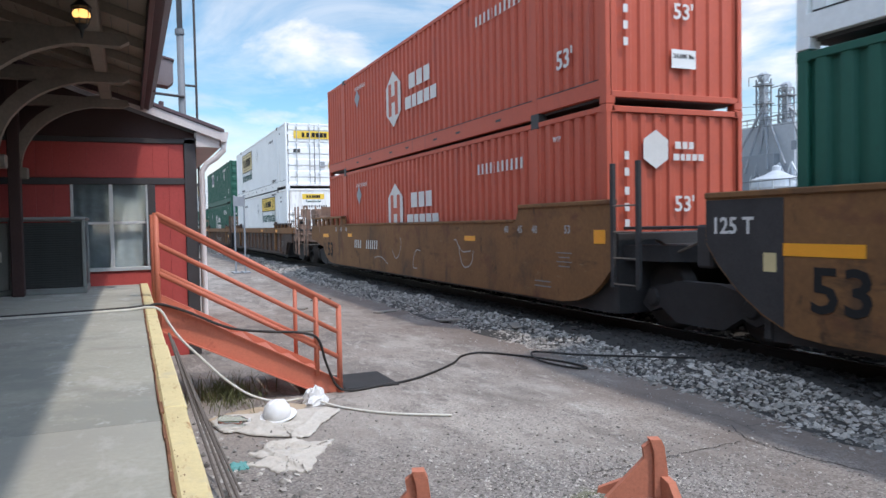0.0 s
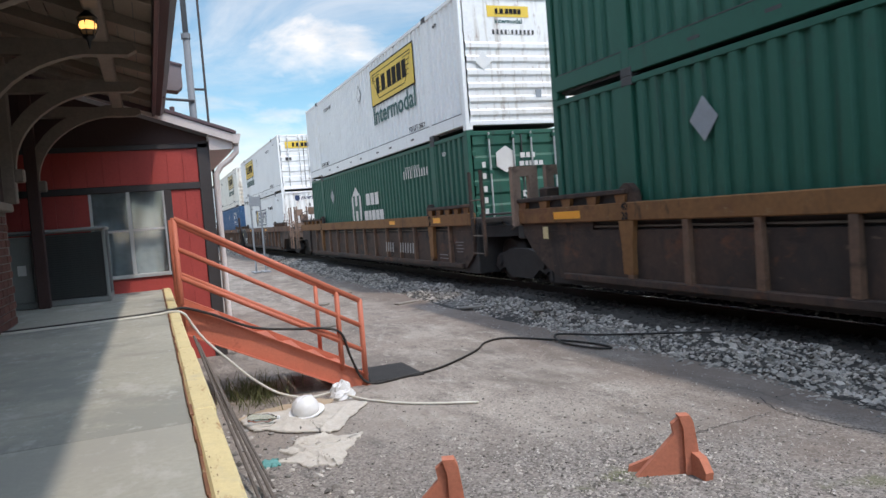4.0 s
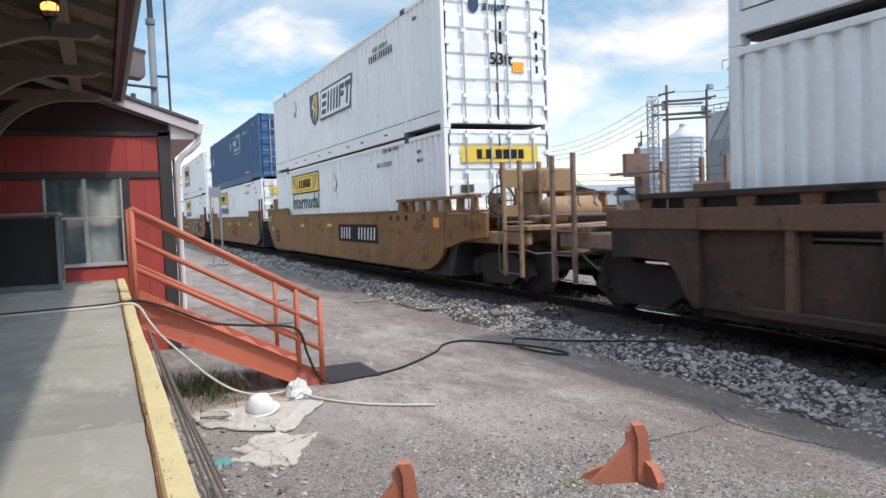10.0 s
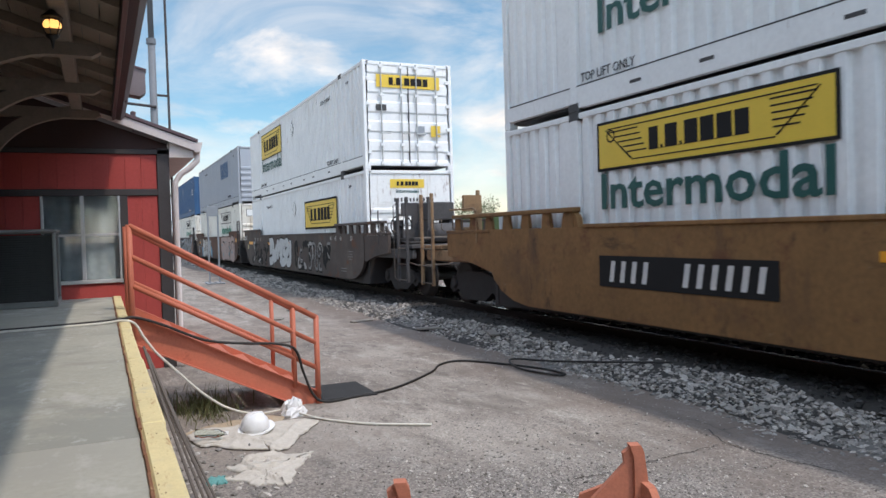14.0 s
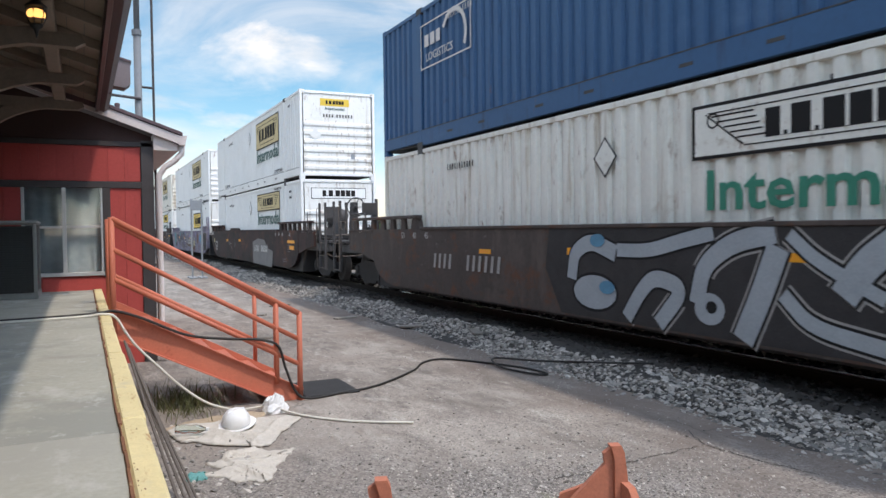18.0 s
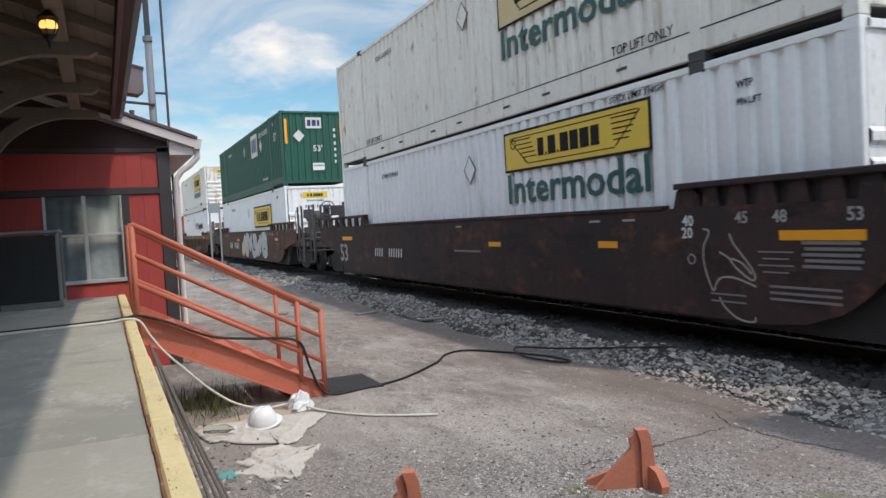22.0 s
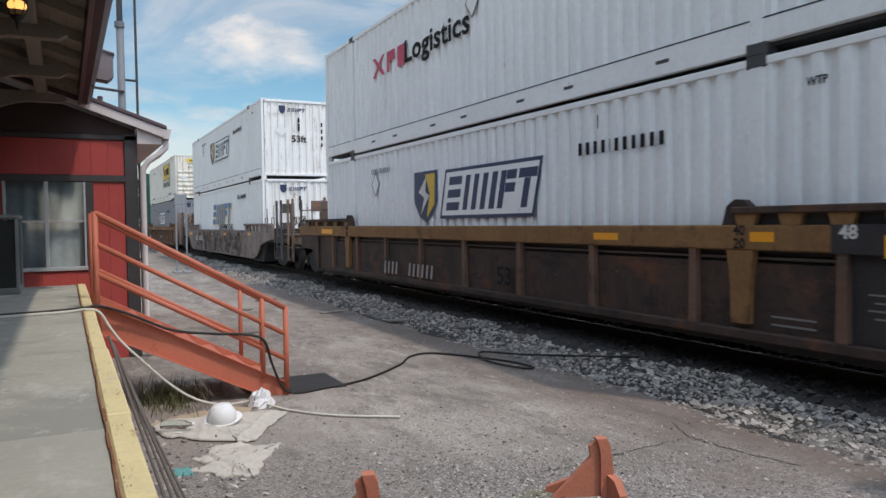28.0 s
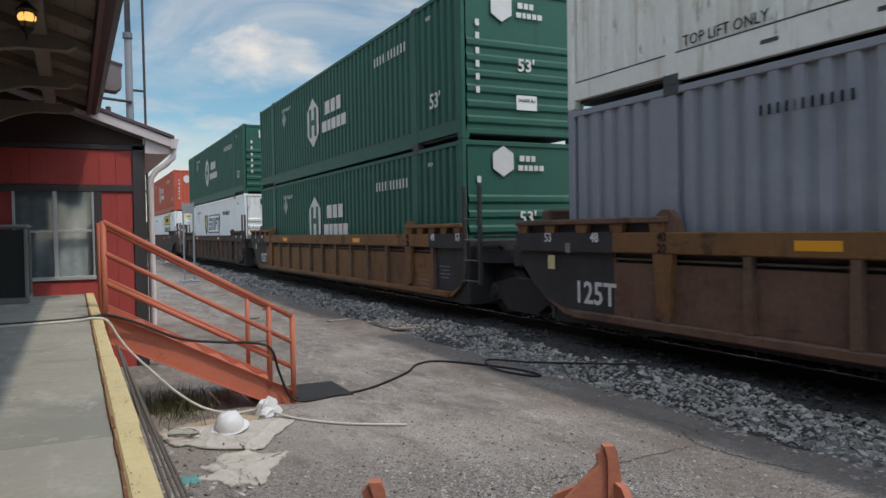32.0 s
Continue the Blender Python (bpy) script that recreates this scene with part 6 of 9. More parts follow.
def fat_word(parent, spans, z0, z1, fat, fill, line):
    """Bubble letters in spray paint; spans: letter, its far and near ends along the car."""
    zc, h = (z0 + z1) / 2, z1 - z0
    for i, (char, ya, yb) in enumerate(spans):
        wide, at = ya - yb, on_side(-1.5045, (ya + yb) / 2, zc)
        w = fat * min(wide, h)
        for k, stroke in enumerate(GLYPHS[char]):
            pts = [(px * wide, pz * (h - w * 0.2)) for px, pz in stroke]
            part("graffiti_outline", band(pts, w + 0.085, 0.0005 * i + 0.0001 * k), line, parent, at=at)
            part("graffiti_letter", band(pts, w, 0.0045 + 0.0005 * i + 0.0001 * k), fill, parent, "pale bubble letter in spray paint", at=at)
            if len(stroke) < 3:
                continue
            shade = [(px + 0.36 * w, pz - 0.05 * h) for px, pz in pts[:max(2, len(pts) // 2)]]
            part("graffiti_shade", band(shade, w * 0.16, 0.0085 + 0.0002 * i), line, parent, at=at)


def sweep(parent, path, w, fill, line, order=0):
    """One sprayed band with a dark edge and a thin pale rim, along points (y, z) of the car's side."""
    y0, z0 = path[0]
    at = on_side(-1.5045, y0, z0)
    pts = [(y0 - y, z - z0) for y, z in path]
    part("graffiti_rim", band(pts, w + 0.11, 0.0004 * order), FADED, parent, at=at)
    part("graffiti_outline", band(pts, w + 0.06, 0.0042 + 0.0004 * order), line, parent, at=at)
    part("graffiti_band", band(pts, w, 0.0084 + 0.0004 * order), fill, parent, "sweeping band of spray paint", at=at)


def spot(parent, y, z, ry, rz, fill, lift=0.002, corners=18, lean=0.0):
    """A round or cornered patch of paint."""
    pts = [(ry * math.sin(2 * math.pi * k / corners) + lean * rz * math.cos(2 * math.pi * k / corners), rz * math.cos(2 * math.pi * k / corners)) for k in range(corners)]
    part("graffiti_patch", Build().prism(pts, lift - 0.0004, lift + 0.0004, "z"), fill, parent, "patch of spray paint", at=on_side(-1.5045, y, z))


def field(parent, corners, fill, lift=0.001):
    """A flat painted field with corners (y, z)."""
    y0, z0 = corners[0]
    part("graffiti_field", Build().prism([(y0 - y, z - z0) for y, z in corners], lift - 0.0004, lift + 0.0004, "z"), fill, parent, "field of flat spray paint", at=on_side(-1.5045, y0, z0))


def scribble(parent, y0, y1, z0, z1, seed, material, n=10, r=0.012):
    """Thin sprayed lines, curling."""
    rng = random.Random(seed)
    b = Build()
    for i in range(n):
        y, z, a = rng.uniform(y0, y1), rng.uniform(z0, z1), rng.uniform(0, 6.28)
        pts, da = [], rng.uniform(-0.5, 0.5)
        for j in range(14):
            pts.append((-1.506, y, z))
            y += 0.09 * math.cos(a)
            z = max(z0, min(z1, z + 0.09 * math.sin(a)))
            a += da + rng.uniform(-0.25, 0.25)
        for (x, ya, za), (x2, yb, zb) in zip(pts, pts[1:]):
            d = math.hypot(yb - ya, zb - za) or 1e-6
            ny, nz = -(zb - za) / d * r, (yb - ya) / d * r
            b.add([(x, ya + ny, za + nz), (x, ya - ny, za - nz), (x, yb - ny, zb - nz), (x, yb + ny, zb + nz)], [(0, 1, 2, 3)])
    part("graffiti_line", b, material, parent, "sprayed scribbles")


def ladder(parent, y0, y1, z0, z1, material, rungs=4):
    for y in (y0, y1):
        part("ladder_post", Build().box(-1.53, -1.47, y - 0.035, y + 0.035, z0, z1, 0.006), material, parent)
    for i in range(rungs):
        z = z0 + 0.05 + i * 0.36
        part("rung", Build().tube([(-1.515, y0, z), (-1.515, y1, z)], 0.012, 6), PIPE, parent)


def brake_wheel(parent, x, y, z, material):
    b = Build().ring((x, y, z), 0.27, 0.018, "y", 24, 6)
    for k in range(5):
        a = k * 2 * math.pi / 5
        b.tube([(x, y, z), (x + 0.27 * math.cos(a), y, z + 0.27 * math.sin(a))], 0.012, 5)
    b.turn([(0.03, -0.04), (0.06, -0.02), (0.06, 0.02), (0.03, 0.04)], (x, y, z), "y", 10)
    part("brake_wheel", b, BLACK_IRON, parent, "spoked hand-brake wheel")
    part("brake_stand", Build().prism([(y + 0.05, 1.5), (y + 0.5, 1.5), (y + 0.34, z - 0.2), (y + 0.3, z + 0.14), (y + 0.05, z + 0.14)], x - 0.08, x + 0.08, "x"), material, parent)


def well_car(style, colour, chord, front, rear, drop=0.0):
    """One well; front and rear say whether an end is coupled or rests on a shared truck. Its container's leading end is y = 0."""
    M, K = CARS[colour], CARS[chord]
    railed = colour in ("maroon", "mauve")
    what = {"smooth": "smooth-sided", "ribbed": "ribbed"}[style]
    c = thing("well_car", "%s %s railway well car carrying two stacked containers" % (what, {"orange": "mustard-brown", "brown": "rusty brown", "gold": "yellow-brown", "maroon": "grimy maroon", "dusk": "grimy dark brown", "rust": "red-brown", "taupe": "faded taupe", "clay": "clay-brown", "mauve": "mauve-painted"}[colour]), "railway car", "cars of the train")
    for s in (-1, 1):
        if style == "smooth":
            side = part("side_sill", shared(("smooth", s, drop, front, rear, railed), lambda: smooth_side(s, drop, front, rear, railed), M), M, c)
            part("top_chord", shared(("chord", s), lambda: Build().box(s * 1.45 - 0.075, s * 1.45 + 0.075, 2.5, 13.65, 1.785, 1.84, 0.01), M), M, c, at=pose(0, 0, -drop))
            for y, y_end, kind in ((-0.36, 2.28, front) if front == "shared" else (-1.72, 2.28, front), (13.87, 17.24 if rear == "shared" else 17.9, rear)):
                part("end_chord", shared(("echord", s, y, y_end), lambda: Build().box(s * 1.45 - 0.08, s * 1.45 + 0.08, y, y_end, 2.02, 2.09, 0.012), M), M, c, at=pose(0, 0, -drop))
                if kind == "shared" and railed:
                    # dark backing added so the gaps below this rail read black
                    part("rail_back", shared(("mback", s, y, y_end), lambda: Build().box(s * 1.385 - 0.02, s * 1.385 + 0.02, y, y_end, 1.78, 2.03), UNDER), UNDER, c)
                if kind == "coupled" or railed:
                    for k in range(7):
                        post = shared(("rail_post", s), lambda: Build().prism([(-0.13, 0.0), (0.13, 0.0), (0.09, 0.225), (-0.09, 0.225)], s * 1.45 - 0.03, s * 1.45 + 0.03, "x"), M)
                        part("rail_post", post, M, c, at=pose(0, y + 0.16 + k * (y_end - y - 0.32) / 6, 1.795 - drop))
        else:
            side = part("side_sill", shared(("ribbedside", s, front, rear), lambda: ribbed_side(s, front, rear), M), M, c)
            part("top_chord", shared(("rchord", s, rear), lambda: Build().box(s * 1.43 - 0.075, s * 1.43 + 0.075, -0.3, 17.24 if rear == "shared" else 16.45, 1.48, 1.74, 0.015), K), K, c)
            if s < 0:
                # black plate added: the recess's shade is put into its colour
                part("inner_plate", shared("iplate", lambda: Build().box(-1.345, -1.325, 0.9, 15.1, 1.2, 1.6), UNDER), UNDER, c, "dark plate that paints the slot's shade")
                part("side_rod", shared("srod", lambda: Build().tube([(-1.385, 1.0, 1.40), (-1.385, 15.0, 1.40)], 0.016, 6), PIPE), PIPE, c, "thin rod in the slot")
            part("bottom_chord", shared(("bchord", s), lambda: Build().box(s * 1.43 - 0.07, s * 1.43 + 0.07, 0.3, 15.85, 0.55, 0.66, 0.015), M), M, c)
            for y, y_end in ((-0.27 if front == "shared" else -1.33, 2.17), (13.98, 17.24 if rear == "shared" else 17.5)):
                part("end_chord", shared(("rechord", s, y, y_end), lambda: Build().box(s * 1.45 - 0.08, s * 1.45 + 0.08, y, y_end, 1.855, 1.93, 0.012), M), M, c)
                # dark plate added so the open end rail's gaps read black
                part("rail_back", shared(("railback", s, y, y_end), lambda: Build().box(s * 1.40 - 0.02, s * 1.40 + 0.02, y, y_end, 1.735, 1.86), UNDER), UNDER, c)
                for k in range(5) if s < 0 else ():
                    part("rail_post", shared("rpost", lambda: Build().prism([(-0.10, 0.0), (0.10, 0.0), (0.14, 0.122), (-0.14, 0.122)], -1.50, -1.43, "x"), K), K, c, at=pose(0, y + 0.16 + k * (y_end - y - 0.32) / 4, 1.735))
                if s < 0:
                    part("gusset_rib", shared("grib", lambda: Build().prism([(-0.17, 1.48), (0.17, 1.48), (0.12, 1.1), (0.11, 0.72), (-0.11, 0.72), (-0.12, 1.1)], -1.50, -1.42, "x"), K), K, c, at=pose(0, 2.08 if y < 5 else 14.05, 0))
            rib = shared(("rib", s), lambda: Build().prism([(-0.06, 0.66), (0.06, 0.66), (0.05, 1.48), (-0.05, 1.48)], s * 1.42 if s > 0 else -1.495, s * 1.495 if s > 0 else -1.42, "x"), RIB_STEEL)
            count = 9 if chord == "gold" else 13
            for i in range(count - (rear == "shared")) if s < 0 else ():
                part("rib", rib, RIB_STEEL, c, at=pose(0, 0.95 + i * 14.25 / (count - 1), 0))
        for y in (2.12, 14.03):
            part("guide", shared(("guide", s), lambda: Build().prism([(-0.22, 0), (0.22, 0), (0.16, 0.2), (0.05, 0.27), (-0.06, 0.26), (-0.18, 0.15)], s * 1.42 - 0.05, s * 1.42 + 0.05, "x"), M), M, c, at=pose(0, y, 1.80 - drop if style == "smooth" else 1.74))
    part("well_floor", shared("wfloor", lambda: Build().box(-1.36, 1.36, 0.3, 15.85, 0.48, 0.56), UNDER), UNDER, c)
    for y in (-0.28, 14.2):
        part("inner_web", shared("inner_web", lambda: Build().box(-1.355, -1.33, 0.0, 2.2, 0.46, 1.3), UNDER), UNDER, c, at=pose(0, y, 0))
        part("inner_web", shared("inner_web", None, UNDER), UNDER, c, at=pose(2.685, y, 0))
    for y, e in ((-0.3, -1), (16.45, 1)):
        part("bulkhead", shared(("bulk", e), lambda: Build().box(-1.38, 1.38, y - 0.06, y + 0.06, 0.46, 1.62, 0.02), UNDER), UNDER, c)
    for kind, e, y0 in ((front, -1, -0.3), (rear, 1, 16.45)):
        if kind == "shared":
            part("shear_plate", shared(("shear", e), lambda: Build().prism([(-1.3, y0), (1.3, y0), (1.05, y0 + e * 0.75), (0.35, y0 + e * 1.28), (-0.35, y0 + e * 1.28), (-1.05, y0 + e * 0.75)], 1.22, 1.44, "z"), UNDER), UNDER, c)
            if e < 0:
                bogie(c, -1.62)
                ladder(c, -0.42, -0.98, 0.86, 2.58, UNDER if colour in ("orange", "gold", "rust", "dusk", "maroon") else M, 4)
                part("brake_hose", shared("bhose", lambda: Build().tube([(-0.9, -0.6, 1.5), (-0.95, -1.1, 1.35), (-0.9, -1.62, 1.55), (-0.85, -2.2, 1.7), (-0.8, -2.7, 1.6)], 0.02, 6), PIPE), PIPE, c)
                part("crossover_step", shared("xstep", lambda: Build().box(-1.35, -0.55, -1.25, -0.45, 1.66, 1.70, 0.005), UNDER), UNDER, c)
            else:
                if colour == "gold" or (style == "ribbed" and chord == "orange" and colour == "brown"):
                    G = GEAR["pale" if colour == "gold" else "brown"]
                    for x in (-0.95, -0.1, 0.8) if colour == "gold" else (-1.32, -0.62, 0.08):
                        part("stanchion", shared("stanchion", lambda: Build().prism([(-0.26, 1.45), (-0.10, 1.45), (-0.10, 2.34), (0.08, 2.34), (0.08, 1.45), (0.26, 1.45), (0.26, 2.52), (-0.26, 2.52)], 17.25, 17.36, "y"), G), G, c, "upright tan frame with an opening", at=pose(x, 0, 0))
                part("standard_box", shared("stdbox", lambda: Build().box(-1.2, -0.75, 16.75, 17.0, 1.44, 2.1, 0.03), M), M, c)
        else:
            ey = y0 + e * 1.45
            G = GEAR[{"maroon": "black", "dusk": "black", "mauve": "black", "gold": "pale", "orange": "brown"}.get(colour, "black" if style == "smooth" else "brown")]
            for s in (-1, 1):
                a_, b_ = (-1.49, -1.42) if s < 0 else (1.42, 1.49)
                part("end_cheek", shared(("cheek", e, s, style), lambda: Build().prism([(y0, 1.74), (y0 + e * 1.75, 1.74), (y0 + e * 1.75, 1.30), (y0 + e * 0.9, 1.22), (y0, 1.05)] if style == "smooth" else [(y0, 1.62), (y0 + e * 1.6, 1.62), (y0 + e * 1.6, 1.10), (y0 + e * 1.2, 1.12), (y0 + e * 0.55, 1.10), (y0 + e * 0.40, 0.98), (y0 + e * 0.26, 0.74), (y0 + e * 0.12, 0.57), (y0, 0.57)], a_, b_, "x"), K if style == "smooth" else M), M, c)
                part("end_rail", shared(("erail", e, s, style), lambda: Build().box(s * 1.45 - 0.06, s * 1.45 + 0.06, min(y0, y0 + e * 1.75), max(y0, y0 + e * 1.75), 1.745, 1.80, 0.01) if style == "smooth" else Build().box(s * 1.43 - 0.075, s * 1.43 + 0.075, min(y0, y0 + e * 1.7), max(y0, y0 + e * 1.7), 1.48, 1.74, 0.015), K), K, c)
            bogie(c, ey)
            part("end_sill", shared(("esill", e), lambda: Build().box(-0.45, 0.45, min(y0, y0 + e * 3.0), max(y0, y0 + e * 3.0), 0.95, 1.40, 0.03), G), G, c)
            part("end_deck", shared(("edeck", e), lambda: Build().box(-1.42, 1.42, min(y0 + e * 2.2, y0 + e * 3.05), max(y0 + e * 2.2, y0 + e * 3.05), 1.42, 1.50, 0.01), G), G, c)
            part("deck_beam", shared(("dbeam", e), lambda: Build().box(-1.40, -1.28, min(y0, y0 + e * 3.0), max(y0, y0 + e * 3.0), 1.18, 1.40, 0.02), G), G, c)
            part("deck_beam", shared(("dbeam", e), None, G), G, c, at=pose(2.68, 0, 0))
            part("walkway", shared(("walkway", e), lambda: Build().box(-1.1, 1.1, min(y0 + e * 0.1, y0 + e * 2.2), max(y0 + e * 0.1, y0 + e * 2.2), 1.52, 1.56, 0.006), G), G, c)
            ladder(c, y0 + e * 2.45, y0 + e * 3.0, 0.66, 2.58, G, 3)
            for s in (0.95,):
                for dy in (2.45, 3.0):
                    part("corner_post", Build().box(1.44, 1.51, y0 + e * dy - 0.035, y0 + e * dy + 0.035, 1.3, 2.55, 0.006), G, c)
            part("hand_rail", Build().tube([(-1.49, y0 + e * 0.5, 1.55), (-1.49, y0 + e * 0.5, 2.15), (-1.49, y0 + e * 0.62, 2.2), (-1.49, y0 + e * 1.6, 2.2)] if e > 0 else [(-1.49, y0 - 1.1, 1.5), (-1.49, y0 - 1.1, 2.35)], 0.016, 6), G, c)
            part("coupler", shared(("coupler", e), lambda: Build().box(-0.12, 0.12, min(y0 + e * 2.9, y0 + e * 3.5), max(y0 + e * 2.9, y0 + e * 3.5), 0.98, 1.22, 0.03), UNDER), UNDER, c)
            for k, (dy, dx) in enumerate(((1.0, -1.49), (1.9, -1.49))):
                part("grab_iron", shared(("grab", e, k), lambda: Build().tube([(dx, y0 + e * dy, 1.80), (dx - 0.05, y0 + e * dy, 1.84), (dx - 0.05, y0 + e * dy, 2.02), (dx - 0.05, y0 + e * (dy + 0.38), 2.02), (dx - 0.05, y0 + e * (dy + 0.38), 1.84), (dx, y0 + e * (dy + 0.38), 1.80)], 0.013, 6), PIPE), PIPE, c, "bent grab iron")
            part("side_pipe", shared(("spipe", e), lambda: Build().tube([(-1.53, y0 + e * 2.42, 2.45), (-1.57, y0 + e * 2.36, 2.4), (-1.57, y0 + e * 2.36, 0.75), (-1.53, y0 + e * 2.42, 0.7)], 0.012, 6), PIPE), PIPE, c, "thin grab pipe")
            part("uncoupling_lever", shared(("lever", e), lambda: Build().tube([(-1.5, y0 + e * 2.9, 1.15), (-1.35, y0 + e * 3.2, 1.05), (-0.6, y0 + e * 3.25, 1.05), (-0.2, y0 + e * 3.2, 1.2)], 0.014, 6), PIPE), PIPE, c)
            part("brake_hose", shared(("ahose", e), lambda: Build().tube([(-0.35, y0 + e * 3.0, 1.0), (-0.35, y0 + e * 3.25, 0.85), (-0.3, y0 + e * 3.45, 0.72), (-0.25, y0 + e * 3.6, 0.78)], 0.025, 7), RUBBER), RUBBER, c)
            part("cable_tray", shared(("tray", e), lambda: Build().box(-1.30, -1.16, min(y0, y0 + e * 2.9), max(y0, y0 + e * 2.9), 1.58, 1.66, 0.01), UNDER), UNDER, c)
            part("gusset", shared(("gusset", e), lambda: Build().prism([(y0 + e * 0.06, 1.45), (y0 + e * 0.9, 1.45), (y0 + e * 0.06, 1.98)], -0.92, -0.88, "x"), G), G, c)
            part("gusset", shared(("gusset2", e), lambda: Build().prism([(y0 + e * 0.06, 1.45), (y0 + e * 0.9, 1.45), (y0 + e * 0.06, 1.98)], 0.88, 0.92, "x"), G), G, c)
            part("stand_box", shared(("stand", e), lambda: Build().prism([(-1.12, 1.56), (-0.72, 1.56), (-0.72, 2.50), (-1.12, 2.50), (-1.12, 2.18), (-0.86, 2.18), (-0.86, 1.86), (-1.12, 1.86)], y0 + e * 1.72, y0 + e * 1.80, "y"), G), G, c, "upright plate with a cut-out")
            part("spare_post", shared(("spost", e), lambda: Build().box(-0.62, -0.55, min(y0 + e * 2.1, y0 + e * 2.17), max(y0 + e * 2.1, y0 + e * 2.17), 1.5, 2.62, 0.008), G), G, c)
            if e < 0:
                tank = lambda axis: shared(("tank", axis), lambda: Build().turn([(0.05, -0.60), (0.17, -0.57), (0.235, -0.48), (0.245, -0.42), (0.245, 0.42), (0.235, 0.48), (0.17, 0.57), (0.05, 0.60)], (0, 0, 0), axis, 20), G, True)
                if colour in ("maroon", "rust"):
                    brake_wheel(c, -0.52, -3.14, 2.46, G)
                    part("air_tank", tank("y"), G, c, "dusty air tank on saddles", at=pose(-0.42, -0.98, 2.22))
                    for dy in (-0.68, -1.28):
                        part("tank_saddle", shared("saddle", lambda: Build().prism([(-0.22, 0.0), (0.22, 0.0), (0.2, 0.40), (0.0, 0.34), (-0.2, 0.40)], -0.04, 0.04, "y"), G), G, c, at=pose(-0.42, dy, 1.62))
                elif colour == "taupe":
                    part("valve_box", shared("vbox_low", lambda: Build().box(-0.5, 0.2, -2.3, -1.7, 1.56, 1.86, 0.04), G), G, c)
                elif "clay" in (colour, chord):
                    brake_wheel(c, -0.78, -3.12, 2.08, G)
                else:
                    brake_wheel(c, -1.08, -1.92, 1.95, G)
                    part("air_tank", tank("x"), G, c, "air tank under the platform", at=pose(-0.1, -2.68, 1.74))
                    part("equipment_box", shared("eqbox", lambda: Build().box(-0.62, 0.1, -2.46, -1.72, 2.06, 2.50, 0.03).box(-0.6, -0.5, -2.4, -1.8, 1.5, 2.06).box(-0.02, 0.08, -2.4, -1.8, 1.5, 2.06), G), G, c, "tan equipment box on legs")
                for dy in (-2.62, -2.98):
                    part("cross_pipe", shared(("xpipe", dy), lambda: Build().tube([(-1.3, dy, 1.62), (-0.6, dy, 1.66), (0.4, dy, 1.64), (1.2, dy, 1.6)], 0.022, 7), PIPE), PIPE, c)
            else:
                part("valve_box", shared("vbox", lambda: Build().box(0.2, 0.9, y0 + 1.2, y0 + 1.9, 1.56, 2.1, 0.04), G), G, c)
                if colour == "taupe":
                    brake_wheel(c, -0.78, 17.85, 1.92, G)
                if chord == "gold" and style == "ribbed":
                    part("equipment_box", shared("eqbox_rear", lambda: Build().box(-1.12, -0.5, 16.62, 17.32, 2.18, 2.46, 0.03).box(-1.10, -1.02, 16.66, 17.28, 1.56, 2.18).box(-0.6, -0.52, 16.66, 17.28, 1.56, 2.18), G), G, c, "brown equipment box on legs")
    return c


# leading end of each container at the start, then upper and lower boxes: colour, livery, end, tint
TRAIN = [
    (-10.50, ("white", "yellow_panel", "ribs"), ("green", "hexagon", "ribs")),
    (8.96, ("red", "hexagon", "corr", "red"), ("red", "hexagon", "corr", "red")),
    (32.77, ("white", "yellow_panel", "doors", "tan"), ("white", "yellow_panel", "ribs")),
    (52.30, ("green", "square", "doors"), ("green", "hexagon", "doors", "green")),
    (72.04, ("white", "yellow_panel", "ribs"), ("green", "hexagon", "doors", "green")),
    (95.69, ("white", "yellow_panel", "doors"), ("white", "shield", "corr")),
    (114.82, ("cream", "yellow_panel", "ribs", "tan"), ("blue", "arch", "doors")),
    (134.27, ("white", "yellow_panel", "doors"), ("white", "yellow_panel", "doors")),
    (157.98, ("white", "shield", "doors"), ("white", "yellow_panel", "doors")),
    (177.39, ("blue", "arch", "doors"), ("white", "yellow_panel", "doors")),
    (196.90, ("white", "yellow_panel", "doors", "tan"), ("white", "yellow_panel", "doors")),
    (220.49, ("white", "yellow_panel", "doors"), ("white", "big_yellow", "ribs")),
    (240.14, ("grey", "tall_letters", "ribs"), ("cream", "faded_scroll", "ribs")),
    (259.64, ("blue", "arch", "corr"), ("cream", "faded_scroll", "ribs")),
    (283.19, ("white", "yellow_panel", "ribs", "tan"), ("white", "yellow_panel", "ribs", "tan")),
    (302.50, ("white", "yellow_panel", "ribs", "tan"), ("white", "big_yellow", "ribs")),
    (321.81, ("cream", "yellow_panel", "ribs", "tan"), ("white", "yellow_panel", "ribs")),
    (345.58, ("green", "square", "corr"), ("white", "big_yellow", "ribs")),
    (368.91, ("cream", "yellow_panel", "ribs"), ("white", "logistics", "ribs")),
    (388.17, ("white", "logistics", "ribs"), ("red", "hexagon", "corr", "red")),
    (407.69, ("white", "logistics", "doors"), ("white", "shield", "corr")),
    (431.26, ("white", "shield", "corr"), ("white", "big_blue", "corr")),
    (454.62, ("cream", "yellow_panel", "ribs"), ("slate", "shield", "corr", "plain")),
    (474.01, ("green", "hexagon", "ribs", "green"), ("green", "hexagon", "ribs", "green")),
    (493.30, ("green", "hexagon", "ribs", "green"), ("white", "shield", "ribs")),
    (517.00, ("red", "hexagon", "corr", "red"), ("white", "yellow_panel", "ribs")),
]
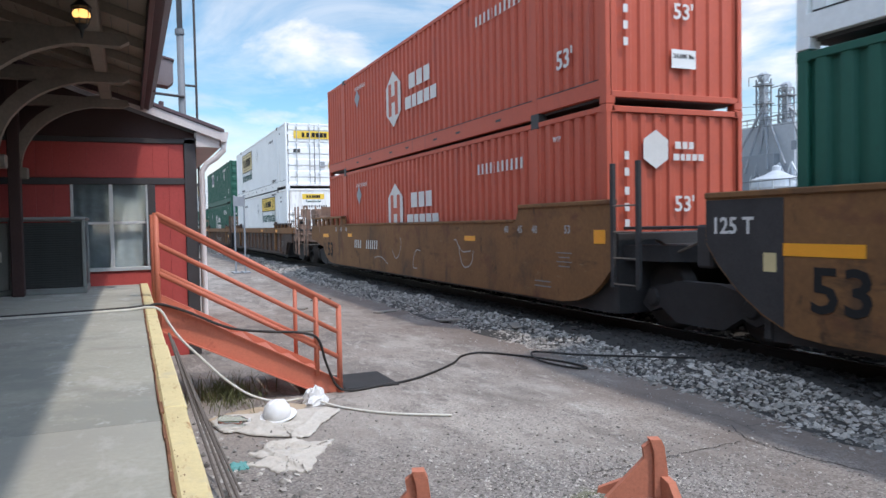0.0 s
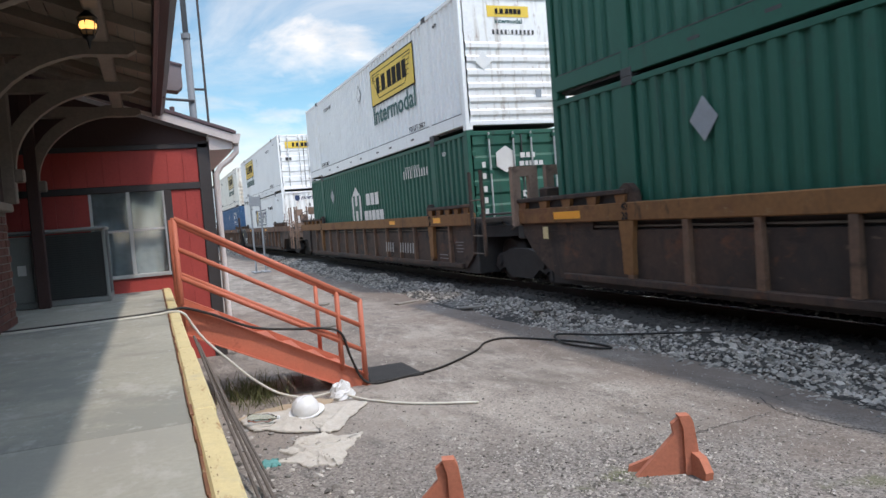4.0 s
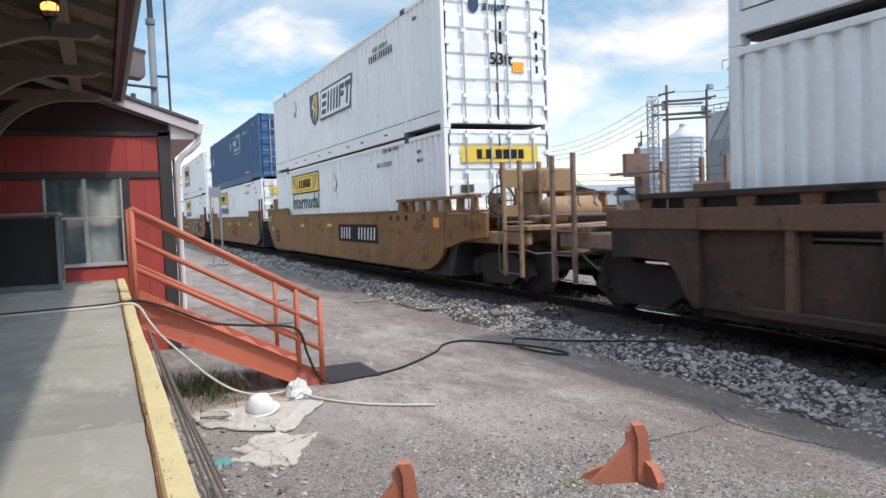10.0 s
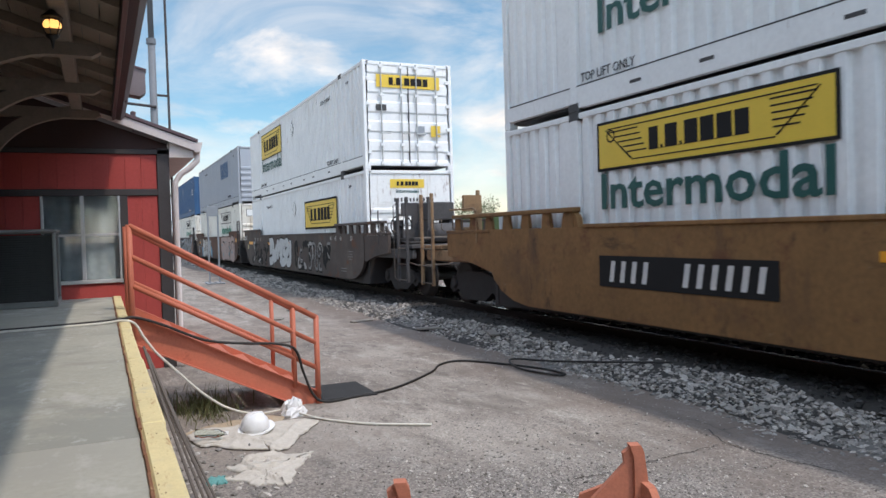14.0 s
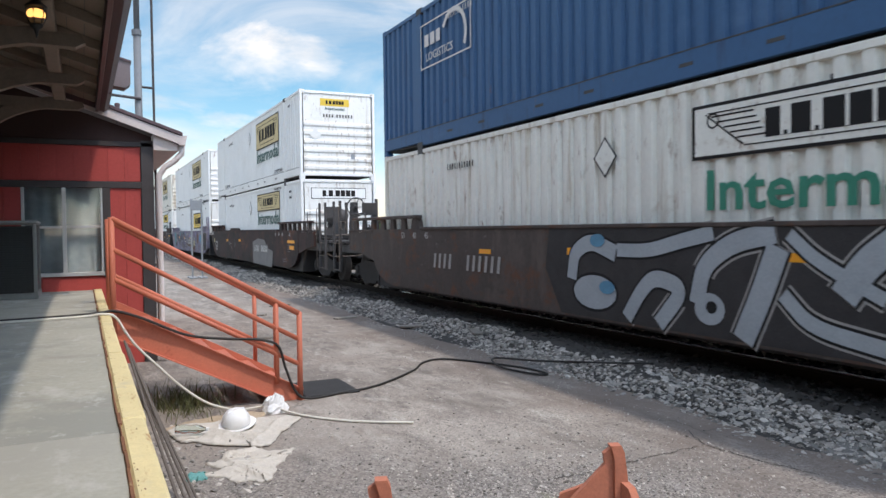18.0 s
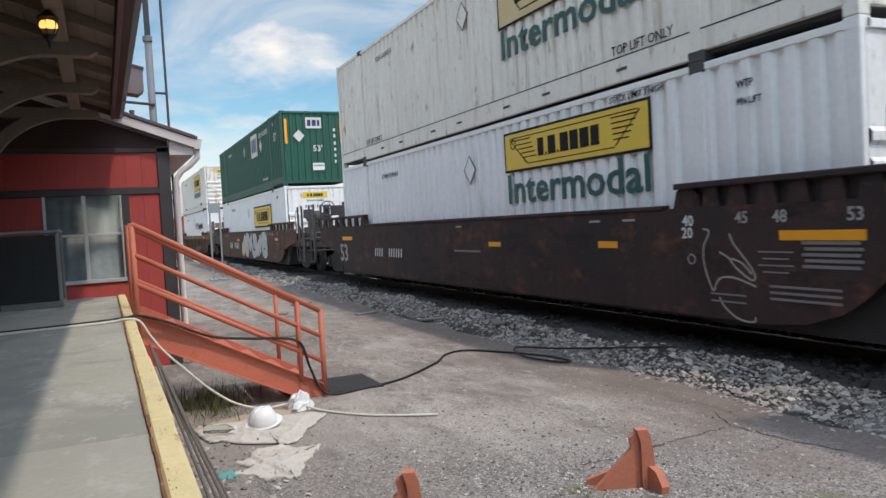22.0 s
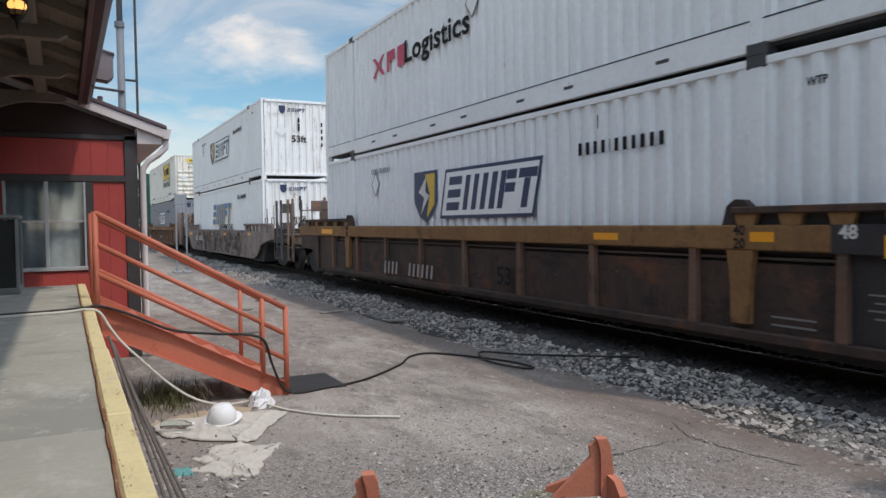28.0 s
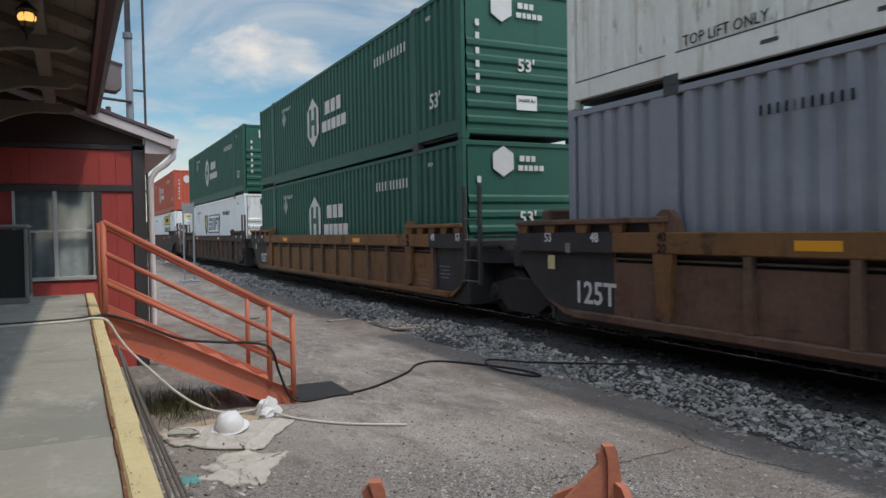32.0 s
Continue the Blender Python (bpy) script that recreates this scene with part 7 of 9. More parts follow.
COUPLED = {2, 5, 8, 11, 14, 17, 18, 21, 22, 25}
STYLE = ["smooth"] * 2 + ["ribbed"] * 6 + ["smooth"] * 10 + ["ribbed"] * 3 + ["smooth"] + ["ribbed"] * 3 + ["smooth"]
COLOUR = ["orange", "orange", "brown", "brown", "brown", "brown", "brown", "brown", "gold", "gold", "gold", "dusk", "rust", "dusk", "maroon", "mauve", "maroon", "rust", "brown", "brown", "brown", "taupe", "clay", "orange", "brown", "brown"]
CHORD = ["orange", "orange", "orange", "orange", "orange", "clay", "clay", "clay", "gold", "gold", "gold", "dusk", "rust", "dusk", "maroon", "mauve", "maroon", "rust", "orange", "orange", "gold", "taupe", "orange", "orange", "brown", "brown"]
MOVING = []
STEEL_BLUE = mat("dull blue spray paint", (0.10, 0.17, 0.24), 0.7, var=0.25)
PALE_SPRAY = mat("pale grey spray paint", (0.46, 0.47, 0.47), 0.7, var=0.25, scale=4)
RED_SPRAY = mat("dull red spray paint", (0.20, 0.035, 0.03), 0.8, var=0.3)
VIOLET_SPRAY = mat("violet spray paint", (0.20, 0.17, 0.29), 0.7, var=0.25)
SKY_SPRAY = mat("sky blue spray paint", (0.09, 0.25, 0.37), 0.7, var=0.25)
TEAL_SPRAY = mat("teal spray paint", (0.07, 0.23, 0.26), 0.7, var=0.25)
SILVER_SPRAY = mat("silver white spray paint", (0.50, 0.48, 0.45), 0.65, var=0.2, scale=3, stain=((0.36, 0.29, 0.22), 0.5, 1.4))
PINK_SPRAY = mat("dusty pink spray paint", (0.36, 0.27, 0.245), 0.75, var=0.18, scale=2)
MIST_SPRAY = mat("grey-blue spray paint", (0.34, 0.37, 0.39), 0.7, var=0.2, scale=2)
RUST_SPRAY = mat("red-brown flat paint", (0.15, 0.075, 0.055), 0.8, var=0.25, scale=2)
GREY_PATCH = mat("pale repaint patch", (0.20, 0.19, 0.185), 0.8, var=0.25)
FADED = mat("faded white stencil", (0.34, 0.32, 0.30), 0.8, var=0.2)

# marks on the car sides: yellow strips (y, z, width, height), number rows, stencils
STRIPS = {0: [(15.66, 1.46, 0.93, 0.13)], 1: [(-0.1, 1.56, 0.28, 0.20), (16.0, 1.46, 0.75, 0.12), (13.0, 1.49, 0.43, 0.10), (4.3, 1.49, 0.5, 0.10)], 2: [(1.6, 1.6, 0.46, 0.12), (5.6, 1.6, 0.46, 0.12)],
          3: [(0.27, 1.20, 0.4, 0.14), (15.6, 1.6, 0.8, 0.12)], 4: [(5.0, 1.62, 0.5, 0.10), (1.6, 1.62, 0.46, 0.12)], 8: [(11.4, 1.45, 0.47, 0.09), (8.04, 1.48, 0.48, 0.09), (0.1, 1.56, 0.28, 0.2)],
          9: [(8.4, 1.47, 0.6, 0.1), (5.24, 1.48, 0.45, 0.08), (1.89, 1.48, 0.46, 0.09), (15.6, 1.48, 0.8, 0.1)], 10: [(2.05, 1.45, 0.6, 0.12), (0.12, 1.58, 0.28, 0.18), (0.12, 1.2, 0.28, 0.14), (9.0, 1.46, 0.5, 0.1)],
          11: [(11.7, 1.48, 0.5, 0.1), (8.3, 1.49, 0.47, 0.11), (15.6, 1.5, 0.9, 0.12)], 12: [(11.5, 1.46, 0.49, 0.09), (0.1, 1.62, 0.29, 0.18), (15.0, 1.48, 0.5, 0.1)], 13: [(4.95, 1.48, 0.44, 0.09), (11.0, 1.4, 0.4, 0.08), (8.4, 1.46, 0.4, 0.1)],
          14: [(0.5, 1.22, 0.57, 0.13), (0.6, 1.42, 0.92, 0.10), (12.55, 1.355, 0.43, 0.09), (9.46, 1.385, 0.45, 0.10)], 15: [(9.7, 1.37, 0.37, 0.09), (6.7, 1.37, 0.45, 0.10), (12.6, 1.4, 0.4, 0.1)], 16: [(6.8, 1.35, 0.44, 0.08), (3.6, 1.36, 0.42, 0.09), (0.32, 1.47, 0.94, 0.10), (15.4, 1.47, 0.9, 0.1)],
          17: [(10.1, 1.42, 0.6, 0.1), (1.0, 1.45, 0.5, 0.1)], 18: [(1.2, 1.6, 0.5, 0.12), (8.0, 1.6, 0.45, 0.09)], 19: [(1.6, 1.6, 0.45, 0.1), (15.9, 1.55, 0.4, 0.16)], 20: [(4.2, 1.6, 0.48, 0.09), (1.8, 1.62, 0.29, 0.10), (0.4, 1.55, 0.3, 0.2), (15.6, 1.6, 0.9, 0.12)],
          21: [(15.9, 1.36, 0.7, 0.13), (12.4, 1.37, 0.37, 0.1), (9.4, 1.39, 0.4, 0.1), (6.2, 1.41, 0.44, 0.1), (1.4, 1.45, 0.5, 0.1)]}
ROWS_OF_NUMBERS = {1: (11.4, 1.24, 0.24), 3: (6.0, 0.95, 0.24), 4: (4.6, 0.95, 0.26), 8: (5.4, 1.27, 0.32), 10: (11.8, 1.19, 0.28), 13: (11.8, 1.18, 0.28), 14: (5.2, 1.11, 0.24), 16: (12.2, 1.12, 0.20), 17: (11.5, 1.14, 0.30), 18: (4.55, 0.84, 0.24), 20: (10.5, 0.85, 0.26), 21: (13.2, 1.15, 0.24), 22: (7.0, 1.0, 0.16), 15: (8.2, 1.62, 0.12), 6: (6.2, 1.0, 0.2)}
BIG_53 = {0: (15.45, 1.04, 0.46), 1: (15.42, 0.98, 0.46), 8: (15.42, 1.0, 0.46), 9: (15.4, 0.98, 0.48), 16: (15.75, 1.04, 0.48), 14: (15.65, 1.04, 0.46), 12: (15.5, 1.0, 0.46), 20: (6.7, 0.92, 0.30), 15: (15.4, 1.05, 0.44)}


def dress(car, i, style, colour, front, rear):
    """Reflectors, stencils and spray paint on the near side of a car."""
    X = -1.506 if style == "smooth" else -1.509
    low = -1.506 if style == "smooth" else -1.4975
    for y, z, w, h in STRIPS.get(i, [(5.2, 1.6, 0.5, 0.1), (12.0, 1.6, 0.5, 0.1)]):
        mark("reflector", ("refl", w, h), lambda: plate(w, h), MARK_YELLOW, car, on_side(X, y, z), "yellow reflector strip")
    if style == "smooth" and colour in ("orange", "gold") and rear == "shared" and front == "shared":
        part("end_panel", shared("bpanel", lambda: Build().prism([(16.12, 2.0), (17.23, 2.0), (17.23, 1.51), (17.05, 1.27), (16.75, 0.99), (16.4, 0.76), (16.12, 0.64)], -1.504, -1.5015, "x"), UNDER), UNDER, car, "black end panel")
        part("end_panel", shared("bpanel2", lambda: Build().prism([(-0.35, 2.0), (0.0, 2.0), (0.0, 0.8), (-0.14, 0.92), (-0.35, 1.12)], -1.504, -1.5015, "x"), UNDER), UNDER, car, "black end panel")
    if rear == "shared":
        part("end_box", shared(("ebox", style), lambda: Build().box(-1.40, -1.10, 17.26, 17.52, 1.20, 1.72 if style == "smooth" else 1.58, 0.03), UNDER), UNDER, car, "black end box")
        if style == "smooth":
            part("lettering", letters("125 T", 0.19, CHALK), CHALK, car, "stencilled lettering", at=on_side(X, 16.83, 1.70 if i != 21 else 1.46))
        elif i > 4:
            part("end_panel", shared("rpanel", lambda: Build().prism([(15.02, 1.478), (17.23, 1.478), (17.23, 1.31), (16.97, 1.06), (16.59, 0.79), (16.1, 0.665), (15.02, 0.665)], -1.4245, -1.4205, "x"), UNDER), UNDER, car, "black end panel")
            part("end_panel", shared("rcap", lambda: Build().box(-1.5085, -1.40, 14.95, 17.242, 1.477, 1.7425), UNDER), UNDER, car, "black end of the chord")
            part("lettering", letters("125T", 0.31, CHALK), CHALK, car, "stencilled lettering", at=on_side(-1.4275, 15.42, 0.90))
            for text, y in (("53", 16.38), ("48", 15.31)):
                part("lettering", letters(text, 0.13, CHALK), CHALK, car, "small stencilled lettering", at=on_side(-1.5105, y, 1.67))
            mark("placard", "ptag", lambda: plate(0.11, 0.14), GREY_PATCH, car, on_side(-1.5105, 15.9, 1.53))
        mark("placard", "plc", lambda: plate(0.17, 0.2), LOGO_TAN, car, on_side(X, 16.3, 1.32))
    if style == "ribbed" and front == "shared" and i > 4:
        part("end_panel", shared("rpanel2", lambda: Build().prism([(1.0, 1.478), (-0.29, 1.478), (-0.29, 1.06), (-0.09, 0.79), (0.25, 0.665), (1.0, 0.665)], -1.4245, -1.4205, "x"), UNDER), UNDER, car, "black end panel")
        part("end_panel", shared("rcap2", lambda: Build().box(-1.5085, -1.40, -0.302, 1.05, 1.477, 1.7425), UNDER), UNDER, car, "black end of the chord")
        part("lettering", letters("48", 0.13, CHALK), CHALK, car, "small stencilled lettering", at=on_side(-1.5105, 0.88, 1.67))
        part("lettering", letters("53", 0.13, CHALK), CHALK, car, "small stencilled lettering", at=on_side(-1.5105, -0.16, 1.67))
    if style == "ribbed":
        for y in (2.08, 14.05):
            for text, z in (("40", 1.68), ("20", 1.545)):
                part("lettering", letters(text, 0.11, INK), INK, car, "small stencilled lettering", at=on_side(-1.509, y, z))
    if i in ROWS_OF_NUMBERS:
        y, z, h = ROWS_OF_NUMBERS[i]
        if i in (8, 10):
            mark("number_plate", ("nplate", h), lambda: plate(10.6 * h, h * 1.5), INK, car, on_side(low, y, z), "black plate")
        for k, (dy, count) in enumerate(((3.1 * h, 4), (-2.6 * h, 6))):
            for j in range(count):
                mark("stencil_mark", ("stroke", h), lambda: plate(0.30 * h, h, 0.0, 0.18), CHALK if i in (1, 8, 10, 14, 16, 17, 21) else FADED, car, on_side(low - 0.004, y + dy - (j - count / 2 + 0.5) * 0.78 * h, z))
    if i in BIG_53:
        y, z, h = BIG_53[i]
        part("lettering", letters("53", h, INK if colour in ("orange", "gold", "brown") else FADED), INK, car, "stencilled lettering", at=on_side(low, y, z, 1.15))
    high = 1.66 if style == "smooth" else 1.62
    if i == 21:
        high = 1.46
    for text, y in () if style == "ribbed" else ((("53", -0.05), ("48", 0.78), ("45", 1.27)) if i == 16 else (("53", 0.75), ("48", 1.75), ("45", 2.25))) + ((("53", 14.6), ("48", 14.0), ("45", 13.4)) if i % 2 else ()):
        part("lettering", letters(text, 0.13, FADED if colour not in ("gold",) else INK), FADED, car, "small stencilled lettering", at=on_side(X, y, high))
    if i != 16 and style == "smooth":
        part("lettering", letters("40", 0.12, FADED if colour not in ("gold",) else INK), FADED, car, at=on_side(X, 2.75, high))
    for j in range(4):
        mark("data_line", ("dline", j % 2), lambda: plate(0.44 - 0.12 * (j % 2), 0.016), GREY_PATCH, car, on_side(low if style == "smooth" else -1.4275, 0.85 if style == "smooth" else 0.52, (1.30 if style == "smooth" else 1.12) - 0.07 * j))
    for j in range(2):
        mark("data_line", "dline2", lambda: plate(0.5, 0.02), GREY_PATCH, car, on_side(low if style == "smooth" else -1.4235, 1.5, 0.82 - 0.08 * j))
    if i == 10:
        for k in range(3):
            part("graffiti_smear", Build().prism([(math.cos(a) * (1.6 - 0.2 * k) * (1 + 0.2 * math.sin(3 * a + k)), math.sin(a) * 0.36 * (1 + 0.25 * math.sin(5 * a + k))) for a in [q * math.pi / 15 for q in range(30)]], -0.0005, 0.0004, "z"), RED_SPRAY, car, "dull red smear", at=on_side(-1.504, 5.6 - k * 1.3, 1.16))
        wild_paint(car, 5.2, 1.12, 4.1, 1.25, 4, STEEL_BLUE, CHALK, INK, 7)
    elif i == 9:
        mark("logo_word", "tt1", lambda: leaning([0.42, 0.10, 0.42, 0.30], 0.62, 0.2, 0.16), RED_SPRAY, car, on_side(-1.504, 6.6, 1.15), "dark red plain blocks")
    elif i == 11:
        block_paint(car, 9.7, 1.18, 3.8, 1.1, 11, PALE_SPRAY, INK, 4)
        wild_paint(car, 5.0, 1.1, 4.5, 1.2, 21, GREY_PATCH, FADED, INK, 5)
        wild_paint(car, 13.6, 1.1, 3.5, 1.1, 22, CARS["dusk"], FADED, INK, 4)
    elif i == 12:
        field(car, [(13.95, 1.15), (13.5, 1.2), (13.4, 0.58), (13.9, 0.58)], SKY_SPRAY)
        field(car, [(9.75, 1.1), (9.3, 1.3), (9.0, 1.0), (9.1, 0.58), (9.5, 0.58)], SKY_SPRAY)
        fat_word(car, [("B", 13.5, 12.48), ("O", 12.74, 11.90), ("O", 11.98, 11.10), ("S", 11.18, 10.16), ("Y", 10.36, 9.36)], 0.56, 1.72, 0.31, SILVER_SPRAY, INK)
        field(car, [(5.2, 1.78), (3.9, 1.79), (2.0, 1.79), (0.6, 1.78), (0.6, 0.6), (4.9, 0.57), (5.2, 1.0)], PINK_SPRAY)
        fat_word(car, [("C", 5.10, 3.72), ("i", 3.80, 2.95), ("O", 3.20, 2.04), ("S", 2.02, 0.70)], 0.57, 1.77, 0.40, PINK_SPRAY, INK)
        for y, z, r in ((4.75, 1.36, 0.10), (3.50, 1.52, 0.07), (4.4, 0.82, 0.12), (2.4, 0.9, 0.14), (2.3, 1.22, 0.1), (1.4, 1.0, 0.12)):
            spot(car, y, z, r, r * 0.8, TEAL_SPRAY, 0.0135)
        scribble(car, 13.9, 15.0, 0.9, 1.65, 41, FADED, 7, 0.014)
    elif i == 13:
        field(car, [(9.05, 1.79), (1.9, 1.79), (1.8, 0.57), (8.75, 0.57), (9.15, 1.2)], UNDER)
        field(car, [(1.55, 2.0), (0.1, 2.0), (0.05, 0.8), (0.95, 0.58), (1.5, 0.57)], RUST_SPRAY)
        sweep(car, [(8.48, 1.1), (8.42, 1.45), (8.05, 1.62), (7.55, 1.46)], 0.22, MIST_SPRAY, INK, 0)
        spot(car, 7.98, 0.92, 0.50, 0.27, INK, 0.0022, 20)
        spot(car, 7.98, 0.92, 0.46, 0.23, MIST_SPRAY, 0.0036, 20)
        for k, (path, w) in enumerate((([(7.48, 1.5), (6.9, 1.5), (6.4, 1.62), (5.9, 1.72)], 0.17), ([(7.3, 0.66), (7.05, 1.0), (6.8, 1.2), (6.3, 1.08), (6.72, 0.64)], 0.20), ([(6.12, 0.95), (6.02, 1.36), (5.62, 1.62), (5.1, 1.72)], 0.22), ([(5.46, 0.62), (5.24, 1.08), (5.05, 1.55)], 0.27), ([(4.97, 1.1), (4.67, 0.82), (3.94, 0.71)], 0.15), ([(4.9, 1.7), (4.6, 1.45), (3.95, 1.14)], 0.13), ([(4.32, 1.16), (4.12, 1.45), (3.8, 1.68)], 0.28), ([(3.68, 1.35), (3.45, 0.95), (2.93, 0.76), (2.42, 0.86), (2.16, 1.28), (2.12, 1.68)], 0.24), ([(3.5, 1.66), (3.15, 1.3), (2.75, 1.22), (2.5, 1.6)], 0.16), ([(1.55, 0.62), (1.5, 1.2), (1.1, 1.5), (0.5, 1.82)], 0.32))):
            sweep(car, path, w, MIST_SPRAY, INK, k + 1)
        spot(car, 5.93, 0.88, 0.22, 0.18, MIST_SPRAY, 0.014, 16)
        spot(car, 5.9, 0.9, 0.08, 0.07, INK, 0.0155, 12)
        for y, z in ((7.9, 1.62), (1.0, 1.45), (7.7, 1.0)):
            spot(car, y, z, 0.16, 0.09, SKY_SPRAY, 0.0162, 12)
        scribble(car, 0.2, 1.2, 0.75, 1.3, 43, FADED, 6, 0.010)
    elif i == 14:
        part("repaint_patch", Build().prism([(-1.7, -0.45), (1.6, -0.5), (1.75, 0.1), (0.9, 0.2), (0.4, 0.5), (-0.7, 0.55), (-1.75, 0.4)], -0.001, 0.001, "z"), GREY_PATCH, car, "pale repaint patch", at=on_side(-1.504, 4.96, 0.95))
        for path, tone in (([(12.1, 1.2), (11.95, 1.32), (11.98, 1.12), (11.8, 1.3), (11.78, 1.1), (11.66, 1.26), (11.5, 1.2)], FADED), ([(12.0, 1.18), (11.7, 1.2), (11.4, 1.24)], FADED), ([(11.62, 1.12), (11.5, 1.0), (11.42, 1.06), (11.36, 0.96)], FADED), ([(10.78, 1.06), (10.6, 1.2), (10.56, 1.42)], GREY_PATCH), ([(10.72, 1.3), (10.5, 1.16)], GREY_PATCH)):
            part("graffiti_line", band([(11.5 - y, z) for y, z in path], 0.02, 0.0), tone, car, "thin sprayed line", at=on_side(-1.506, 11.5, 0.0))
        part("raised_plate", Build().prism([(11.85, 1.838), (11.75, 1.93), (9.95, 1.93), (9.80, 1.838)], -1.49, -1.40, "x"), CARS[colour], car, "raised plate on the top chord")
    elif i == 15:
        for y, z, ry, rz in ((14.09, 1.42, 0.20, 0.30), (13.23, 1.38, 0.20, 0.29), (12.37, 1.04, 0.19, 0.26), (10.82, 0.88, 0.17, 0.21)):
            spot(car, y, z, ry + 0.035, rz + 0.035, FADED, 0.001, 20)
            spot(car, y, z, ry, rz, INK, 0.0024, 20)
            spot(car, y + 0.05, z - 0.06, ry * 0.45, rz * 0.7, GREY_PATCH, 0.0038, 16)
        for corners in ([(11.36, 1.76), (10.86, 1.30), (11.0, 1.22), (11.30, 1.15)], [(10.95, 1.78), (10.60, 1.78), (10.58, 1.34)], [(10.28, 1.78), (9.90, 1.79), (9.86, 1.19)], [(10.25, 1.36), (10.02, 1.2), (9.88, 0.9), (9.90, 0.58), (10.10, 0.58)], [(12.06, 1.50), (11.86, 1.42), (11.66, 1.0), (11.70, 0.74), (11.84, 1.0)], [(14.8, 0.95), (14.2, 1.02), (13.9, 0.84), (14.3, 0.72)]):
            field(car, [(y + 0.02, z - 0.02) for y, z in corners], FADED, 0.001)
            field(car, corners, INK, 0.0026)
        for corners in ([(12.2, 1.78), (11.7, 1.78), (11.66, 1.55), (12.0, 1.5)], [(10.93, 1.78), (10.64, 1.78), (10.75, 1.6)], [(10.24, 1.78), (9.95, 1.78), (10.05, 1.62)], [(15.3, 1.7), (14.5, 1.7), (14.4, 1.1), (15.2, 0.8)], [(8.97, 1.64), (8.78, 1.66), (8.85, 1.2), (9.0, 1.24)]):
            field(car, corners, TEAL_SPRAY, 0.0042)
        for ya, yb, za, zb in ((9.45, 8.95, 1.60, 1.76), (10.0, 9.55, 0.92, 1.08), (13.35, 12.95, 0.82, 0.96), (5.55, 5.25, 1.40, 1.54), (7.2, 6.6, 1.42, 1.6), (8.75, 8.3, 1.5, 1.66), (4.3, 3.9, 1.55, 1.75), (11.75, 11.5, 0.6, 0.75)):
            field(car, [(ya, zb), (yb, zb), (yb, za), (ya, za)], VIOLET_SPRAY, 0.0008)
        sweep(car, [(9.50, 1.67), (9.60, 1.42), (9.55, 1.0), (9.40, 0.62)], 0.03, INK, INK, 0)
        part("lettering", letters("C", 0.26, CHALK), CHALK, car, "white stencilled letter", at=on_side(-1.507, 9.24, 1.22))
        for k, (path, w, tone) in enumerate((([(8.2, 1.34), (7.44, 1.2), (6.75, 1.24)], 0.10, FADED), ([(8.24, 0.98), (6.63, 0.89), (5.03, 0.76)], 0.08, RUST_SPRAY), ([(7.87, 1.02), (6.9, 1.08), (5.98, 1.12), (5.43, 1.0)], 0.15, FADED), ([(8.85, 1.5), (8.75, 1.15), (8.6, 0.75)], 0.12, RUST_SPRAY), ([(6.6, 1.22), (6.52, 1.45), (6.75, 1.74)], 0.14, PALE_SPRAY))):
            sweep(car, path, w, tone, INK, k + 1)
        field(car, [(6.27, 1.78), (5.58, 1.78), (5.58, 1.41), (6.25, 1.41)], SKY_SPRAY, 0.0046)
        for k in range(6):
            field(car, [(6.22 - 0.11 * k, 1.77), (6.195 - 0.11 * k, 1.77), (6.195 - 0.11 * k, 1.42), (6.22 - 0.11 * k, 1.42)], INK, 0.006)
        for k in range(9):
            a = k * 0.7 + 0.2
            sweep(car, [(4.8 + 0.2 * math.cos(a), 1.08 + 0.16 * math.sin(a)), (4.8 + 0.58 * math.cos(a), 1.08 + 0.42 * math.sin(a))], 0.05, PALE_SPRAY, INK, k)
        spot(car, 4.8, 1.08, 0.24, 0.20, LOGO_TAN, 0.016)
        spot(car, 4.8, 1.08, 0.08, 0.07, INK, 0.0175)
        spot(car, 4.76, 0.76, 0.26, 0.17, RUST_SPRAY, 0.016)
        spot(car, 3.35, 1.36, 0.34, 0.30, RUST_SPRAY, 0.003)
        field(car, [(2.9, 1.3), (2.3, 1.62), (1.5, 1.45), (1.1, 1.1), (1.7, 0.95), (2.2, 1.15)], SKY_SPRAY, 0.003)
        field(car, [(1.5, 1.7), (0.0, 1.7), (0.0, 0.75), (0.9, 0.7)], UNDER, 0.002)
    elif i == 16:
        for k, path in enumerate(([(1.84, 1.55), (1.72, 1.53), (1.84, 1.36), (1.85, 1.20), (1.80, 1.02), (1.71, 0.82), (1.66, 0.95), (1.59, 1.01), (1.40, 1.02), (1.11, 0.93)], [(1.45, 1.49), (1.40, 1.38), (1.24, 1.22), (1.11, 1.06), (1.13, 0.98), (1.24, 1.03), (1.40, 1.14), (1.45, 1.22), (1.60, 1.29)], [(1.16, 1.06), (1.28, 1.18), (1.43, 1.22)], [(1.62, 0.78), (1.58, 0.70), (1.42, 0.58), (1.25, 0.54), (1.13, 0.55), (1.13, 0.60)])):
            part("graffiti_line", band([(1.5 - y, z) for y, z in path], 0.022, 0.0), FADED, car, "thin white sprayed curl", at=on_side(-1.506, 1.5, 0.0))
        for text, y, z in (("40", 2.07, 1.64), ("20", 2.09, 1.50)):
            part("lettering", letters(text, 0.13, CHALK), CHALK, car, "small stencilled lettering", at=on_side(-1.507, y, z))
        part("stencil_mark", Build().ring((-1.506, 2.03, 1.2), 0.055, 0.007, "x", 18, 5), FADED, car, "small stencilled ring")
